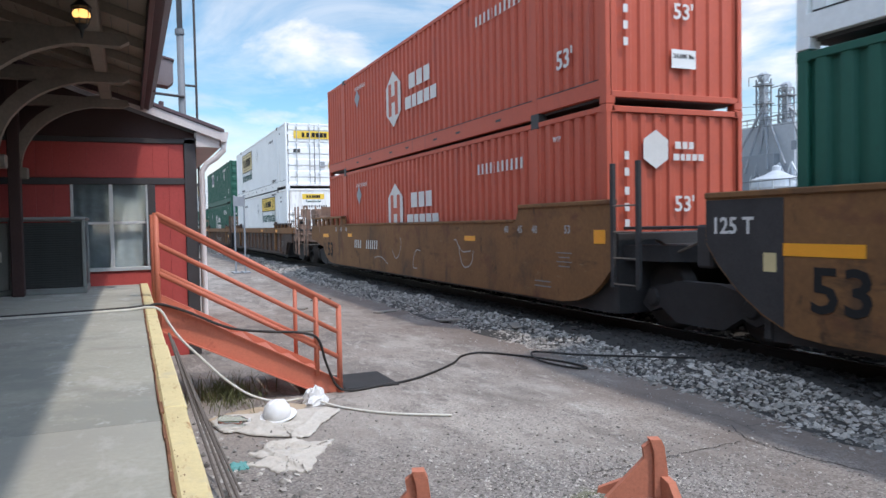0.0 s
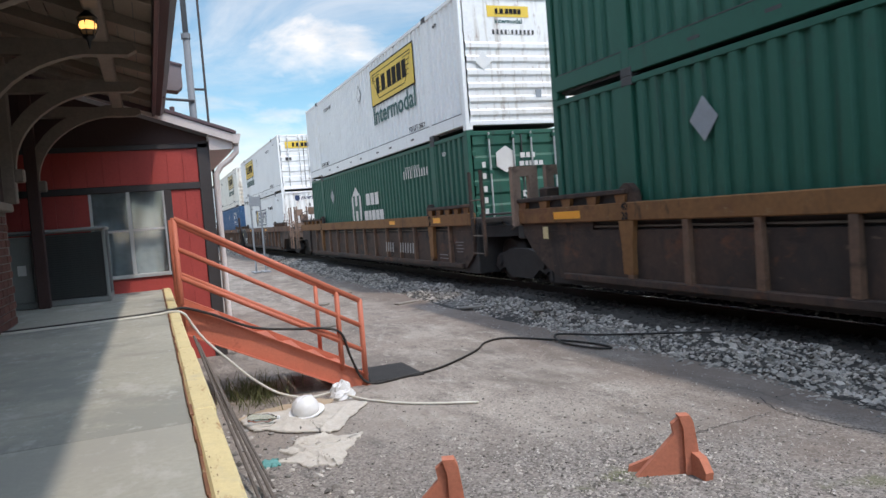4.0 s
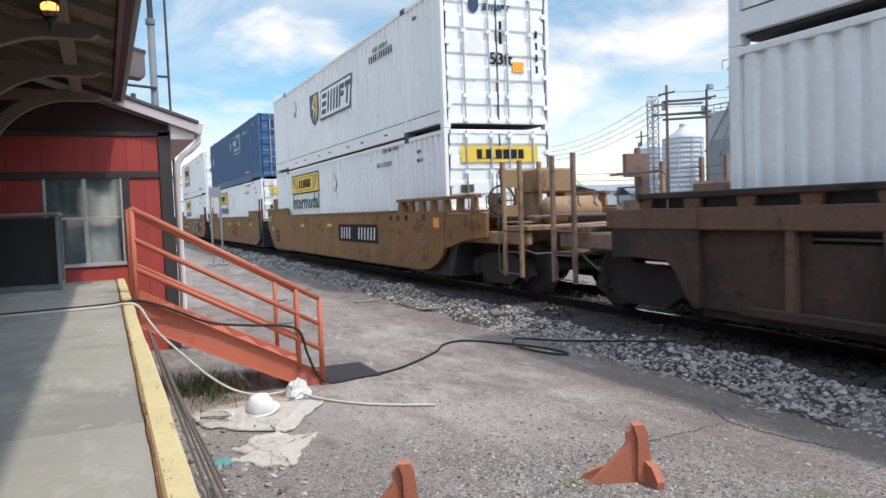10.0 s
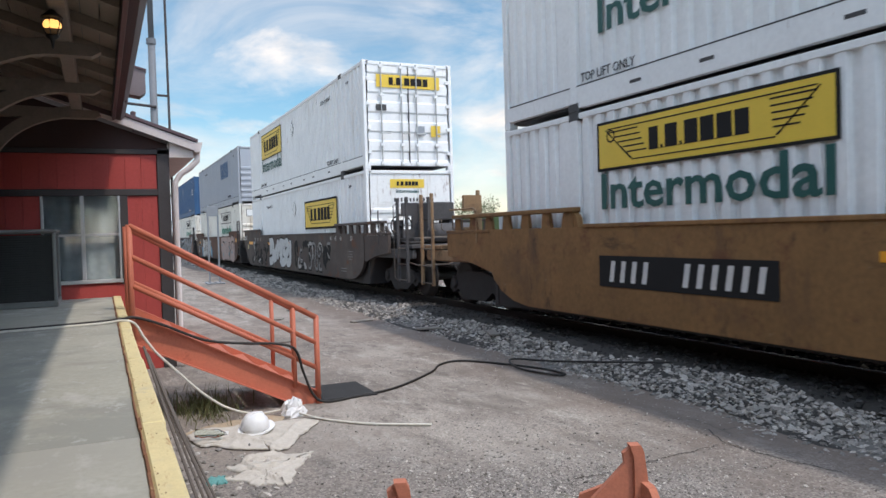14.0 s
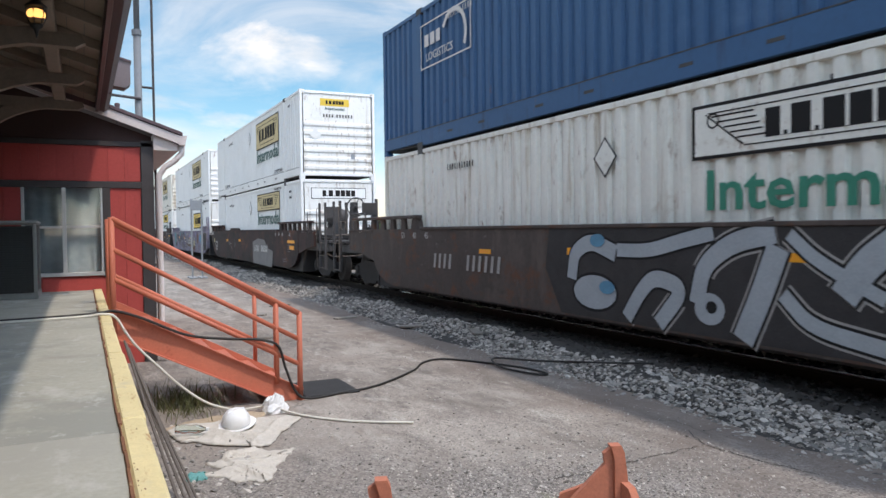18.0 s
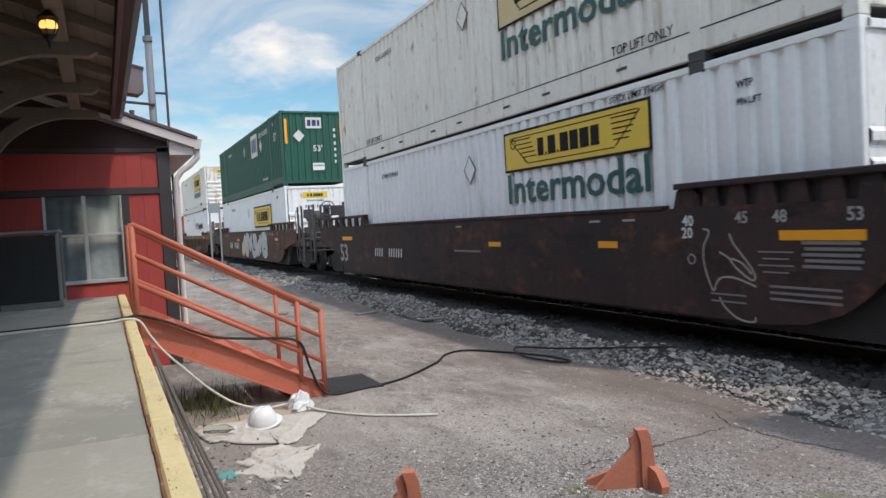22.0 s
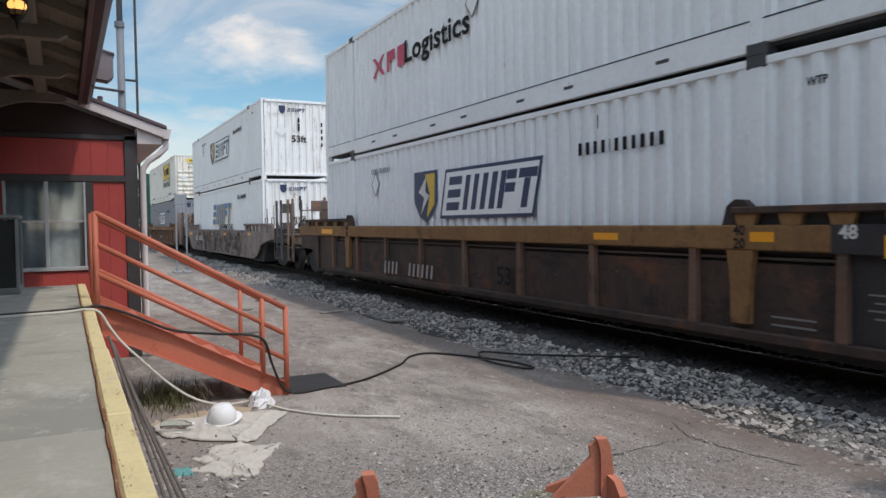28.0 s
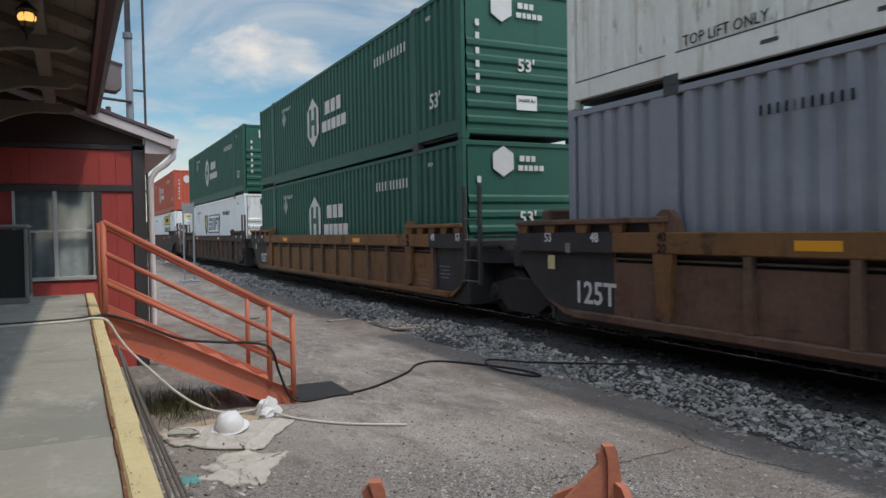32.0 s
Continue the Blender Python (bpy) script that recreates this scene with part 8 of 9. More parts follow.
        for j in range(5):
            mark("data_line", "dl_block", lambda: plate(0.62, 0.032), GREY_PATCH, car, on_side(-1.507, 0.22 - 0.03 * (j % 2), 1.395 - 0.058 * j))
        for j in range(3):
            mark("data_line", "dl_wide", lambda: plate(0.82, 0.026), GREY_PATCH, car, on_side(-1.507, 0.52, 0.945 - 0.065 * j))
        for y in (3.14, 3.87, 8.2):
            mark("data_line", "dl_small", lambda: plate(0.24, 0.03), FADED, car, on_side(-1.507, y, 1.68))
        mark("data_line", "dl_long", lambda: plate(1.1, 0.035), GREY_PATCH, car, on_side(-1.507, 7.9, 1.215))
    elif i == 17:
        block_paint(car, 5.6, 1.19, 5.4, 1.14, 17, PALE_SPRAY, INK, 5)
        part("graffiti_smear", Build().prism([(-0.5, -0.3), (-0.1, -0.5), (0.5, -0.2), (0.3, 0.4), (0.5, 0.6), (0.0, 0.3), (-0.4, 0.1)], -0.0005, 0.0004, "z"), LOGO_TAN, car, at=on_side(-1.504, 8.7, 1.1))
    elif i == 21:
        wild_paint(car, 8.6, 1.02, 3.6, 0.95, 33, CARS["dusk"], GREY_PATCH, CARS["brown"], 5)
        wild_paint(car, 12.6, 1.0, 4.2, 0.95, 34, GREY_PATCH, CARS["dusk"], CARS["brown"], 6)
        wild_paint(car, 4.6, 1.0, 3.4, 0.95, 35, CARS["dusk"], GREY_PATCH, CARS["brown"], 5)
    if i in (1, 7, 5, 3):
        scribble(car, 4.0, 10.0, 0.75, 1.45, i, FADED, 5)


def build_train():
    for i, (y, up, low) in enumerate(TRAIN):
        front = "coupled" if i in COUPLED else "shared"
        rear = "coupled" if i + 1 in COUPLED else "shared"
        car = well_car(STYLE[i], COLOUR[i], CHORD[i], front, rear, 0.25 if i == 21 else 0.0)
        dress(car, i, STYLE[i], COLOUR[i], front, rear)
        MOVING.append((car, y, 0.0))
        MOVING.append((container(*low[:3], False, *low[3:]), y, 0.595))
        MOVING.append((container(*up[:3], True, *up[3:]), y, 3.497))


def motions():
    # an even run with a short spurt at 27.7 s
    times = [2.0 * k for k in range(13)] + [25.0, 26.0, 26.6] + [27.0 + 0.1 * k for k in range(16)] + [29.0, 30.0, 31.0, 32.0]
    rows = [(t, SPEED * t + 0.6 * max(0.0, min(1.0, (t - 27.6) / 0.2))) for t in times]
    for ob, y, z in MOVING:
        walk(ob, [(t, pose(TRACK_X, y - gone, z)) for t, gone in rows])


# ---- yard clutter ----
def smooth_path(pts, k=8):
    """A rounded line through the points."""
    p = [Vector(q) for q in pts]
    out = []
    for i in range(len(p) - 1):
        a, b, c, d = p[max(i - 1, 0)], p[i], p[i + 1], p[min(i + 2, len(p) - 1)]
        for j in range(k):
            t = j / k
            out.append(0.5 * (2 * b + (c - a) * t + (2 * a - 5 * b + 4 * c - d) * t * t + (3 * b - a - 3 * c + d) * t ** 3))
    return out + [p[-1]]


def build_hoses():
    b = Build().tube(smooth_path([(-2.6, 7.35, 1.045), (-1.2, 7.38, 1.045), (-0.2, 7.52, 1.045), (0.12, 7.56, 1.055), (0.26, 7.60, 1.06), (0.5, 7.64, 0.97), (0.9, 7.66, 0.78), (1.3, 7.66, 0.71), (1.6, 7.66, 0.68), (1.8, 7.66, 0.60), (1.88, 7.66, 0.35), (1.98, 7.64, 0.10), (2.12, 7.62, 0.02), (2.5, 7.72, 0.016), (3.0, 7.9, 0.016), (3.7, 8.5, 0.016), (4.05, 8.95, 0.016), (4.4, 9.05, 0.016), (4.75, 8.55, 0.016), (5.0, 7.95, 0.02), (5.05, 7.5, 0.02), (4.9, 7.55, 0.02), (4.75, 8.1, 0.03), (4.95, 8.6, 0.05), (5.3, 8.1, 0.06), (5.8, 7.2, 0.13), (6.1, 6.8, 0.16)]), 0.014, 7)
    solid("air_hose", b, RUBBER, "long black rubber hose trailing down the stairs and across the yard", "hose", smooth=True)
    b = Build().tube(smooth_path([(-2.8, 7.25, 1.04), (-1.2, 7.30, 1.04), (-0.1, 7.44, 1.04), (0.14, 7.44, 1.055), (0.25, 7.44, 1.02), (0.33, 7.45, 0.88), (0.43, 7.45, 0.73), (0.60, 7.46, 0.54), (0.84, 7.47, 0.29), (1.08, 7.48, 0.11), (1.34, 7.42, 0.035), (1.62, 7.34, 0.05), (1.86, 6.98, 0.015), (2.2, 6.55, 0.015), (2.7, 6.21, 0.015)]), 0.012, 7)
    solid("water_hose", b, WHITE_HOSE, "off-white hose hanging over the platform edge", "hose", smooth=True)


def cloth(name, label, category, outline, seed, height, material):
    """A crumpled sheet inside an outline on the ground."""
    cx = sum(p[0] for p in outline) / len(outline)
    cy = sum(p[1] for p in outline) / len(outline)
    b, rings, n = Build(), 22, 120
    rng = random.Random(seed)
    line = []
    for (x0, y0), (x1, y1) in zip(outline, outline[1:] + outline[:1]):
        for k in range(6):
            s = k / 6
            j = 0.0 if k == 0 else 0.018
            line.append(Vector((x0 + (x1 - x0) * s + rng.uniform(-j, j), y0 + (y1 - y0) * s + rng.uniform(-j, j), 0)))
    m = len(line)
    line.append(line[0])
    folds = [(rng.uniform(0, 3.14), rng.uniform(-0.32, 0.32), rng.uniform(0.012, 0.05), rng.uniform(0.3, 1.0)) for k in range(11)]
    for r in range(rings + 1):
        f = r / rings
        for k in range(n):
            p = line[int(k * m / n)].lerp(line[int(k * m / n) + 1], k * m / n % 1.0)
            x, y = cx + (p.x - cx) * f, cy + (p.y - cy) * f
            z = 0.008 + 0.35 * height * (noise.noise((x * 3 + seed, y * 3, seed)) + 0.5)
            ridge = 0.0
            for fa, off, w, amp in folds:
                d = (x - cx) * math.cos(fa) + (y - cy) * math.sin(fa) - off + 0.05 * noise.noise((x * 5, y * 5, off * 40))
                ridge = max(ridge, amp * max(0.0, 1 - abs(d) / w))
            z += height * ridge
            z = 0.012 + (max(0.014, z) - 0.012) * (1 - f ** 9)
            b.v.append((x, y, z))
    b.f += [(r * n + k, r * n + (k + 1) % n, (r + 1) * n + (k + 1) % n, (r + 1) * n + k) for r in range(rings) for k in range(n)]
    k0 = len(b.v)
    b.v += [(v[0], v[1], 0.001) for v in b.v[rings * n:(rings + 1) * n]]
    b.f += [(rings * n + k, rings * n + (k + 1) % n, k0 + (k + 1) % n, k0 + k) for k in range(n)]
    return solid(name, b, material, label, category, smooth=True)


def build_clutter():
    cloth("cardboard_sheet", "flattened tan cardboard under the canvas sheet", "cardboard", [(0.62, 7.10), (0.80, 7.26), (1.06, 7.36), (1.42, 7.40), (1.60, 7.28), (1.40, 6.96), (1.02, 6.92), (0.78, 6.84), (0.66, 6.90)], 5, 0.018, CARDBOARD)
    rag = cloth("canvas_rag", "crumpled beige canvas sheet lying on the asphalt", "rag", [(0.63, 6.98), (0.78, 7.18), (1.02, 7.10), (1.24, 7.12), (1.44, 7.06), (1.66, 7.06), (1.83, 6.92), (1.66, 6.64), (1.52, 6.44), (1.38, 6.17), (1.27, 6.12), (1.18, 6.22), (0.94, 6.36), (0.80, 6.56), (0.70, 6.57), (0.66, 6.76)], 3, 0.038, CLOTH)
    rag.location.z = 0.010
    cloth("canvas_rag", "smaller crumpled beige cloth with sharp folds on the asphalt", "rag", [(0.80, 5.86), (0.93, 5.94), (1.00, 6.13), (1.12, 6.09), (1.24, 6.13), (1.32, 5.98), (1.53, 5.96), (1.42, 5.79), (1.31, 5.62), (1.22, 5.42), (1.14, 5.25), (1.04, 5.36), (0.93, 5.37), (0.88, 5.52), (0.74, 5.60), (0.92, 5.68)], 9, 0.045, CLOTH)
    bt = thing("plastic_bottle", "crushed clear plastic bottle lying on the canvas", "bottle", at=pose(0.80, 6.68, 0.09, 90, 0, 62) @ Matrix.Scale(1.1, 4))
    part("bottle_body", Build().turn([(0.012, -0.12), (0.034, -0.118), (0.038, -0.06), (0.030, -0.01), (0.037, 0.04), (0.030, 0.075), (0.014, 0.11), (0.013, 0.125)], n=14), BOTTLE, bt, smooth=True)
    part("bottle_cap", Build().turn([(0.003, 0.124), (0.016, 0.126), (0.016, 0.142), (0.003, 0.144)], n=12), WHITE_PLASTIC, bt)
    h = thing("hard_hat", "white plastic hard hat lying on a rag", "hard hat", at=pose(1.20, 6.76, 0.065, 10, -8, 20) @ Matrix.Scale(0.92, 4))
    part("shell", Build().turn([(0.135, 0.0), (0.138, 0.04), (0.125, 0.09), (0.09, 0.135), (0.04, 0.155), (0.005, 0.158)], n=28), WHITE_PLASTIC, h, smooth=True)
    part("brim", Build().prism([(0.175 * math.cos(a) * (1.15 if math.cos(a) > 0 else 1.0), 0.155 * math.sin(a)) for a in [i * math.pi / 14 for i in range(28)]], -0.008, 0.004, "z"), WHITE_PLASTIC, h)
    part("ridge", Build().tube([(0.13, 0, 0.05), (0.08, 0, 0.142), (0, 0, 0.163), (-0.08, 0, 0.142), (-0.13, 0, 0.05)], 0.012, 6), WHITE_PLASTIC, h)
    rng = random.Random(11)
    b = Build()
    n, m = 16, 9
    for j in range(m):
        for i in range(n):
            a, e = 2 * math.pi * i / n, math.pi / 2 * j / (m - 1)
            r = (0.125 + 0.05 * noise.noise((math.cos(a) * 2, math.sin(a) * 2, j * 0.5))) * math.cos(e * 0.98)
            b.v.append((r * math.cos(a), r * 0.8 * math.sin(a), 0.16 * math.sin(e) * (1 + 0.5 * noise.noise((i * 0.7, j * 0.9, 2)))))
    b.f += [(j * n + i, j * n + (i + 1) % n, (j + 1) * n + (i + 1) % n, (j + 1) * n + i) for j in range(m - 1) for i in range(n)]
    ob = solid("plastic_bag", b, WHITE_PLASTIC, "crumpled white plastic bag beside the hose", "bag")
    ob.location = (1.68, 7.30, 0.0)
    cloth("teal_scrap", "small scrap of teal plastic beside the platform", "litter", [(0.62, 5.56), (0.67, 5.70), (0.76, 5.68), (0.77, 5.56), (0.70, 5.50)], 21, 0.04, TEAL)
    b = Build().box(2.11, 2.72, 7.72, 8.5, 0.0, 0.02, 0.006)
    solid("door_mat", b, MAT_DARK, "dark rubber mat at the foot of the stairs", "mat")
    # timber leaning on the platform
    for i, (dx, dy, r, l) in enumerate(((0.0, 0.0, 0.014, 1.0), (0.045, 0.06, 0.012, 0.97), (0.09, -0.04, 0.016, 1.02), (0.12, 0.10, 0.011, 0.92))):
        a, e = Vector((0.30 + dx * 0.3, 6.95 + dy, 0.86 - i * 0.03)), Vector((0.52 + dx, 4.55 + dy, 0.03))
        e = a + (e - a) * l
        solid("leaning_pole", Build().tube([a, a * 0.5 + e * 0.5 + Vector((0, 0, -0.02)), e], r * 0.8, 7), POLE_WOOD, "grey weathered pole leaning along the platform side", "pole", "poles by the platform")
    for x, y, w, d, hh, a in ((0.42, 4.9, 0.30, 0.14, 0.07, 30), (0.50, 4.35, 0.26, 0.16, 0.08, -15), (0.36, 5.5, 0.22, 0.12, 0.06, 60), (0.62, 3.9, 0.3, 0.2, 0.07, 12)):
        ob = solid("broken_block", Build().box(-w / 2, w / 2, -d / 2, d / 2, 0, hh, 0.012), EDGE_SIDE, "broken grey masonry block on the ground", "block", "blocks by the platform")
        ob.matrix_world = pose(x, y, 0, 0, 0, a)
    for x, y, l, w, a in ((4.75, 14.3, 0.5, 0.16, 20), (5.3, 12.2, 0.42, 0.18, -15), (4.2, 17.5, 0.6, 0.2, 40), (2.7, 12.4, 0.4, 0.22, 8), (5.75, 10.6, 0.55, 0.16, 70), (3.3, 15.8, 0.35, 0.2, -30)):
        ob = solid("loose_board", Build().box(-l / 2, l / 2, -w / 2, w / 2, 0, 0.035, 0.008), OLD_WOOD, "flat grey scrap of weathered timber on the yard", "scrap timber", "scraps on the yard")
        ob.matrix_world = pose(x, y, ballast_height(x) + 0.03 if x > 5.25 else 0, 0, 0, a)
    # grass under the stairs
    b = Build()
    for i in range(520):
        x, y = rng.gauss(0.90, 0.17), rng.gauss(8.0, 0.32)
        if x < 0.3:
            continue
        hgt, a, le = rng.uniform(0.05, 0.22), rng.uniform(0, 6.28), rng.uniform(0.04, 0.24)
        w = 0.004
        cx, cy = math.cos(a), math.sin(a)
        b.add([(x - cy * w, y + cx * w, 0), (x + cy * w, y - cx * w, 0), (x + cx * le * 0.4 + cy * w * 0.7, y + cy * le * 0.4 - cx * w * 0.7, hgt * 0.6), (x + cx * le * 0.4 - cy * w * 0.7, y + cy * le * 0.4 + cx * w * 0.7, hgt * 0.6), (x + cx * le, y + cy * le, hgt)], [(0, 1, 2, 3), (3, 2, 4)])
    solid("grass", b, GRASS, "tuft of rough green grass under the stairs", "grass", kind="stuff")


def build_stops():
    """Two orange wheel stops: an upright with a web to one side, a lug in front and a foot behind."""
    for x, y, a in ((3.09, 3.81, -22), (1.50, 3.91, -20)):
        s = thing("wheel_stop", "chalky orange cast-iron wheel stop on the gravel", "wheel stop", "wheel stops", at=pose(x, y, 0, 0, 0, a))
        part("web", Build().prism([(-0.33, 0.0), (0.02, 0.0), (0.02, 0.33), (-0.03, 0.37), (-0.085, 0.33), (-0.075, 0.26)], -0.022, 0.022, "y"), STOP_ORANGE, s)
        part("upright", Build().prism([(-0.02, 0.0), (0.075, 0.0), (0.065, 0.18), (0.045, 0.34), (0.025, 0.385), (-0.045, 0.385), (-0.02, 0.30)], -0.05, 0.03, "y"), STOP_ORANGE, s)
        part("lug", Build().prism([(0.0, 0.0), (0.13, 0.0), (0.14, 0.05), (0.08, 0.13), (0.0, 0.15)], -0.028, 0.028, "y"), STOP_ORANGE, s, at=pose(0.045, -0.04, 0, 0, 0, -72))
        part("foot", Build().prism([(0.0, 0.0), (-0.16, 0.0), (-0.15, 0.035), (0.0, 0.10)], -0.022, 0.022, "y"), STOP_ORANGE, s, at=pose(-0.20, 0.07, 0, 0, 0, -14))


def build_mast():
    m = thing("signal_mast", "grey steel pipe mast with a thin side pole", "mast")
    y = 14.5
    part("main_pipe", Build().tube([(0.97, y, 0), (0.96, y, 5.4)], 0.066, 12).tube([(0.96, y, 5.4), (0.94, y, 12)], 0.052, 12), MAST_GREY, m, smooth=True)
    part("collar", Build().tube([(0.955, y, 5.36), (0.955, y, 5.46)], 0.085, 12), MAST_GREY, m)
    part("side_pole", Build().tube([(1.23, y, 0), (1.20, y, 12)], 0.022, 8), DARK_TRIM, m)
    for z in (1.2, 2.6, 4.43, 7.2):
        part("cross_bar", Build().tube([(0.96, y, z + 0.01), (1.22, y, z)], 0.022, 6), DARK_TRIM, m)
    part("cross_arm", Build().tube([(0.42, y - 0.08, 4.26), (1.0, y - 0.08, 4.21)], 0.025, 6), DARK_TRIM, m)


def build_sign():
    s = thing("yard_sign", "two-legged grey sign stand with a small panel", "sign", at=pose(3.95, 29.8, 0))
    for x in (-0.17, 0.20):
        part("post", Build().tube([(x, 0, 0.04), (x, 0, 3.05)], 0.035, 8), STEEL_GREY, s)
        part("foot", Build().box(x - 0.14, x + 0.14, -0.5, 0.5, 0.0, 0.05, 0.01), STEEL_GREY, s)
    part("panel", Build().box(-0.22, 0.20, -0.05, -0.02, 2.62, 3.0, 0.01), STEEL_GREY, s)
    part("brace", Build().tube([(-0.17, 0, 0.5), (0.2, 0, 0.5)], 0.02, 6), STEEL_GREY, s)


# ---- the distance beyond the track ----
def grain_bin(x, y, r, h, apex):
    g = thing("grain_bin", "round corrugated steel grain bin with a conical roof", "silo", "grain bins", at=pose(x, y, 0))
    prof = []
    for i in range(int(h / 0.55)):
        prof += [(r, i * 0.55), (r + 0.07, i * 0.55 + 0.27)]
    prof += [(r, h)]
    part("wall", Build().turn(prof, n=36), BIN_STEEL, g)
    part("roof", Build().turn([(r + 0.12, h), (r * 0.5, h + apex * 0.5), (0.35, h + apex)], n=36), BIN_STEEL, g)
    part("cap", Build().turn([(0.4, h + apex - 0.05), (0.4, h + apex + 0.35), (0.1, h + apex + 0.5)], n=12), BIN_STEEL, g)
    for k in range(10):
        a = k * math.pi / 5
        part("stiffener", Build().box(-0.05, 0.05, -0.05, 0.05, 0, h), BIN_STEEL, g, at=pose((r + 0.06) * math.cos(a), (r + 0.06) * math.sin(a), 0))
    return g


def lattice(parent, x, y, w, z0, z1, step):
    for sx in (-1, 1):
        for sy in (-1, 1):
            part("leg", Build().box(x + sx * w - 0.06, x + sx * w + 0.06, y + sy * w - 0.06, y + sy * w + 0.06, z0, z1), STEEL_GREY, parent)
    z = z0
    while z < z1 - 0.1:
        b = Build()
        for sx, sy, ex, ey in ((-1, -1, 1, -1), (1, -1, 1, 1), (1, 1, -1, 1), (-1, 1, -1, -1)):
            b.tube([(x + sx * w, y + sy * w, z), (x + ex * w, y + ey * w, z + step)], 0.045, 5)
            b.tube([(x + sx * w, y + sy * w, z + step), (x + ex * w, y + ey * w, z + step)], 0.045, 5)
        part("brace", b, STEEL_GREY, parent)
        z += step


def build_elevator():
    e = thing("grain_elevator", "tall grey grain elevator with two bucket towers and spouts", "grain elevator")
    part("house", Build().box(60, 62.2, 53.2, 61.2, 0, 11.2), ELEV_GREY, e)
    part("annex", Build().box(59.2, 60, 55, 60.2, 0, 8.2), ELEV_DARK, e)
    part("roof_rail", Build().box(59.95, 60.02, 53.2, 61.2, 11.95, 12.05).box(59.95, 60.02, 53.2, 61.2, 11.5, 11.58), STEEL_GREY, e)
    for i in range(9):
        part("rail_post", Build().box(59.96, 60.02, 53.2 + 0.99 * i, 53.26 + 0.99 * i, 11.2, 12.05), STEEL_GREY, e)
    for y, top in ((58.1, 16.2), (55.2, 14.7)):
        lattice(e, 61.2, y, 0.5, 11.2, top, 0.9)
        part("leg_casing", Build().box(60.9, 61.5, y - 0.35, y + 0.35, 3, top - 0.4, 0.05), ELEV_GREY, e)
        part("head", Build().turn([(0.35, -0.32), (0.52, -0.28), (0.52, 0.28), (0.35, 0.32)], (61.2, y, top + 0.2), "y", 18), ELEV_GREY, e)
        part("platform_deck", Build().box(60.5, 61.9, y - 0.75, y + 0.75, top - 0.7, top - 0.6), STEEL_GREY, e)
        part("platform_deck", Build().box(60.5, 61.9, y - 0.75, y + 0.75, top - 2.6, top - 2.5), STEEL_GREY, e)
        part("guard_rail", Build().tube([(60.2, y - 1.0, top + 0.25), (60.2, y + 1.0, top + 0.25)], 0.05, 5).tube([(60.2, y - 1.0, top - 0.65), (60.2, y - 1.0, top + 0.25)], 0.05, 5).tube([(60.2, y + 1.0, top - 0.65), (60.2, y + 1.0, top + 0.25)], 0.05, 5), STEEL_GREY, e)
    for y0, z0, y1, z1, x1 in ((57, 13.5, 60.5, 7.0, 59), (57, 13.2, 58.6, 6.4, 59), (57, 13.0, 55.6, 6.6, 59), (57, 12.6, 53.4, 7.0, 59), (54, 12.4, 51.6, 8.0, 59.5), (54, 12.6, 47.5, 6.6, 61), (57, 11.8, 57.2, 6.0, 59)):
        part("spout", Build().tube([(60.3, y0, z0), (x1, y1, z1)], 0.13, 7), STEEL_GREY, e)
    for y in (53.0, 54.5, 56.0, 57.5):
        part("spider", Build().tube([(59.4, y, 7.2), (59.2, y - 1.2, 5.4)], 0.1, 6).tube([(59.4, y, 7.2), (59.2, y - 0.4, 5.4)], 0.1, 6).tube([(59.4, y, 7.2), (59.2, y + 0.6, 5.4)], 0.1, 6), BIN_STEEL, e)
    part("window", Build().box(59.93, 59.99, 52.9, 53.5, 8.4, 9.3), ELEV_DARK, e)
    grain_bin(61.0, 66.0, 2.2, 9.0, 1.3)
    grain_bin(64, 75.0, 2.0, 8.6, 1.1)
    grain_bin(57.0, 52.6, 2.3, 5.4, 0.9)
    s = thing("metal_shed", "grey metal shed beside the grain bins", "shed")
    part("wall", Build().prism([(44, 0), (51, 0), (51, 5.2), (47.5, 5.9), (44, 4.2)], 62, 70, "x"), ELEV_DARK, s)
    part("roof", Build().prism([(43.7, 4.2), (47.5, 6.0), (51.2, 5.25), (51.2, 5.4), (47.5, 6.2), (43.7, 4.4)], 61.7, 70.3, "x"), ELEV_GREY, s)
    c = thing("conveyor_tower", "small lattice tower carrying a sloping conveyor", "conveyor tower")
    lattice(c, 60.5, 46.4, 0.5, 0, 7.6, 1.25)
    lattice(c, 60.3, 70.2, 0.45, 0, 14.0, 1.2)
    part("transfer_pipe", Build().tube([(60.2, 70.2, 13.4), (60.2, 62.0, 12.5)], 0.14, 7), STEEL_GREY, c)
    part("transfer_pipe", Build().tube([(60.2, 70.2, 12.2), (60.2, 62.0, 11.4)], 0.14, 7), STEEL_GREY, c)
    part("head", Build().box(59.9, 61.1, 45.7, 47.1, 7.4, 8.2, 0.1), STEEL_GREY, c)
    part("conveyor", Build().tube([(60.5, 46.4, 6.6), (60.5, 51.5, 6.0)], 0.18, 6), ELEV_DARK, c)
    for x, y, h in ((52.5, 59.0, 13.6), (55.0, 56.1, 12.8), (70, 110, 12.0), (75, 45, 11.0), (40, 19.5, 10.5), (70, 84, 12)):
        p = thing("utility_pole", "weathered timber utility pole with crossarm", "pole", "utility poles", at=pose(x, y, 0))
        part("pole", Build().tube([(0, 0, 0), (0, 0, h)], [0.19, 0.12], 8), POLE_WOOD, p)
        part("crossarm", Build().box(-0.06, 0.06, -1.2, 1.2, h - 0.9, h - 0.75), POLE_WOOD, p)
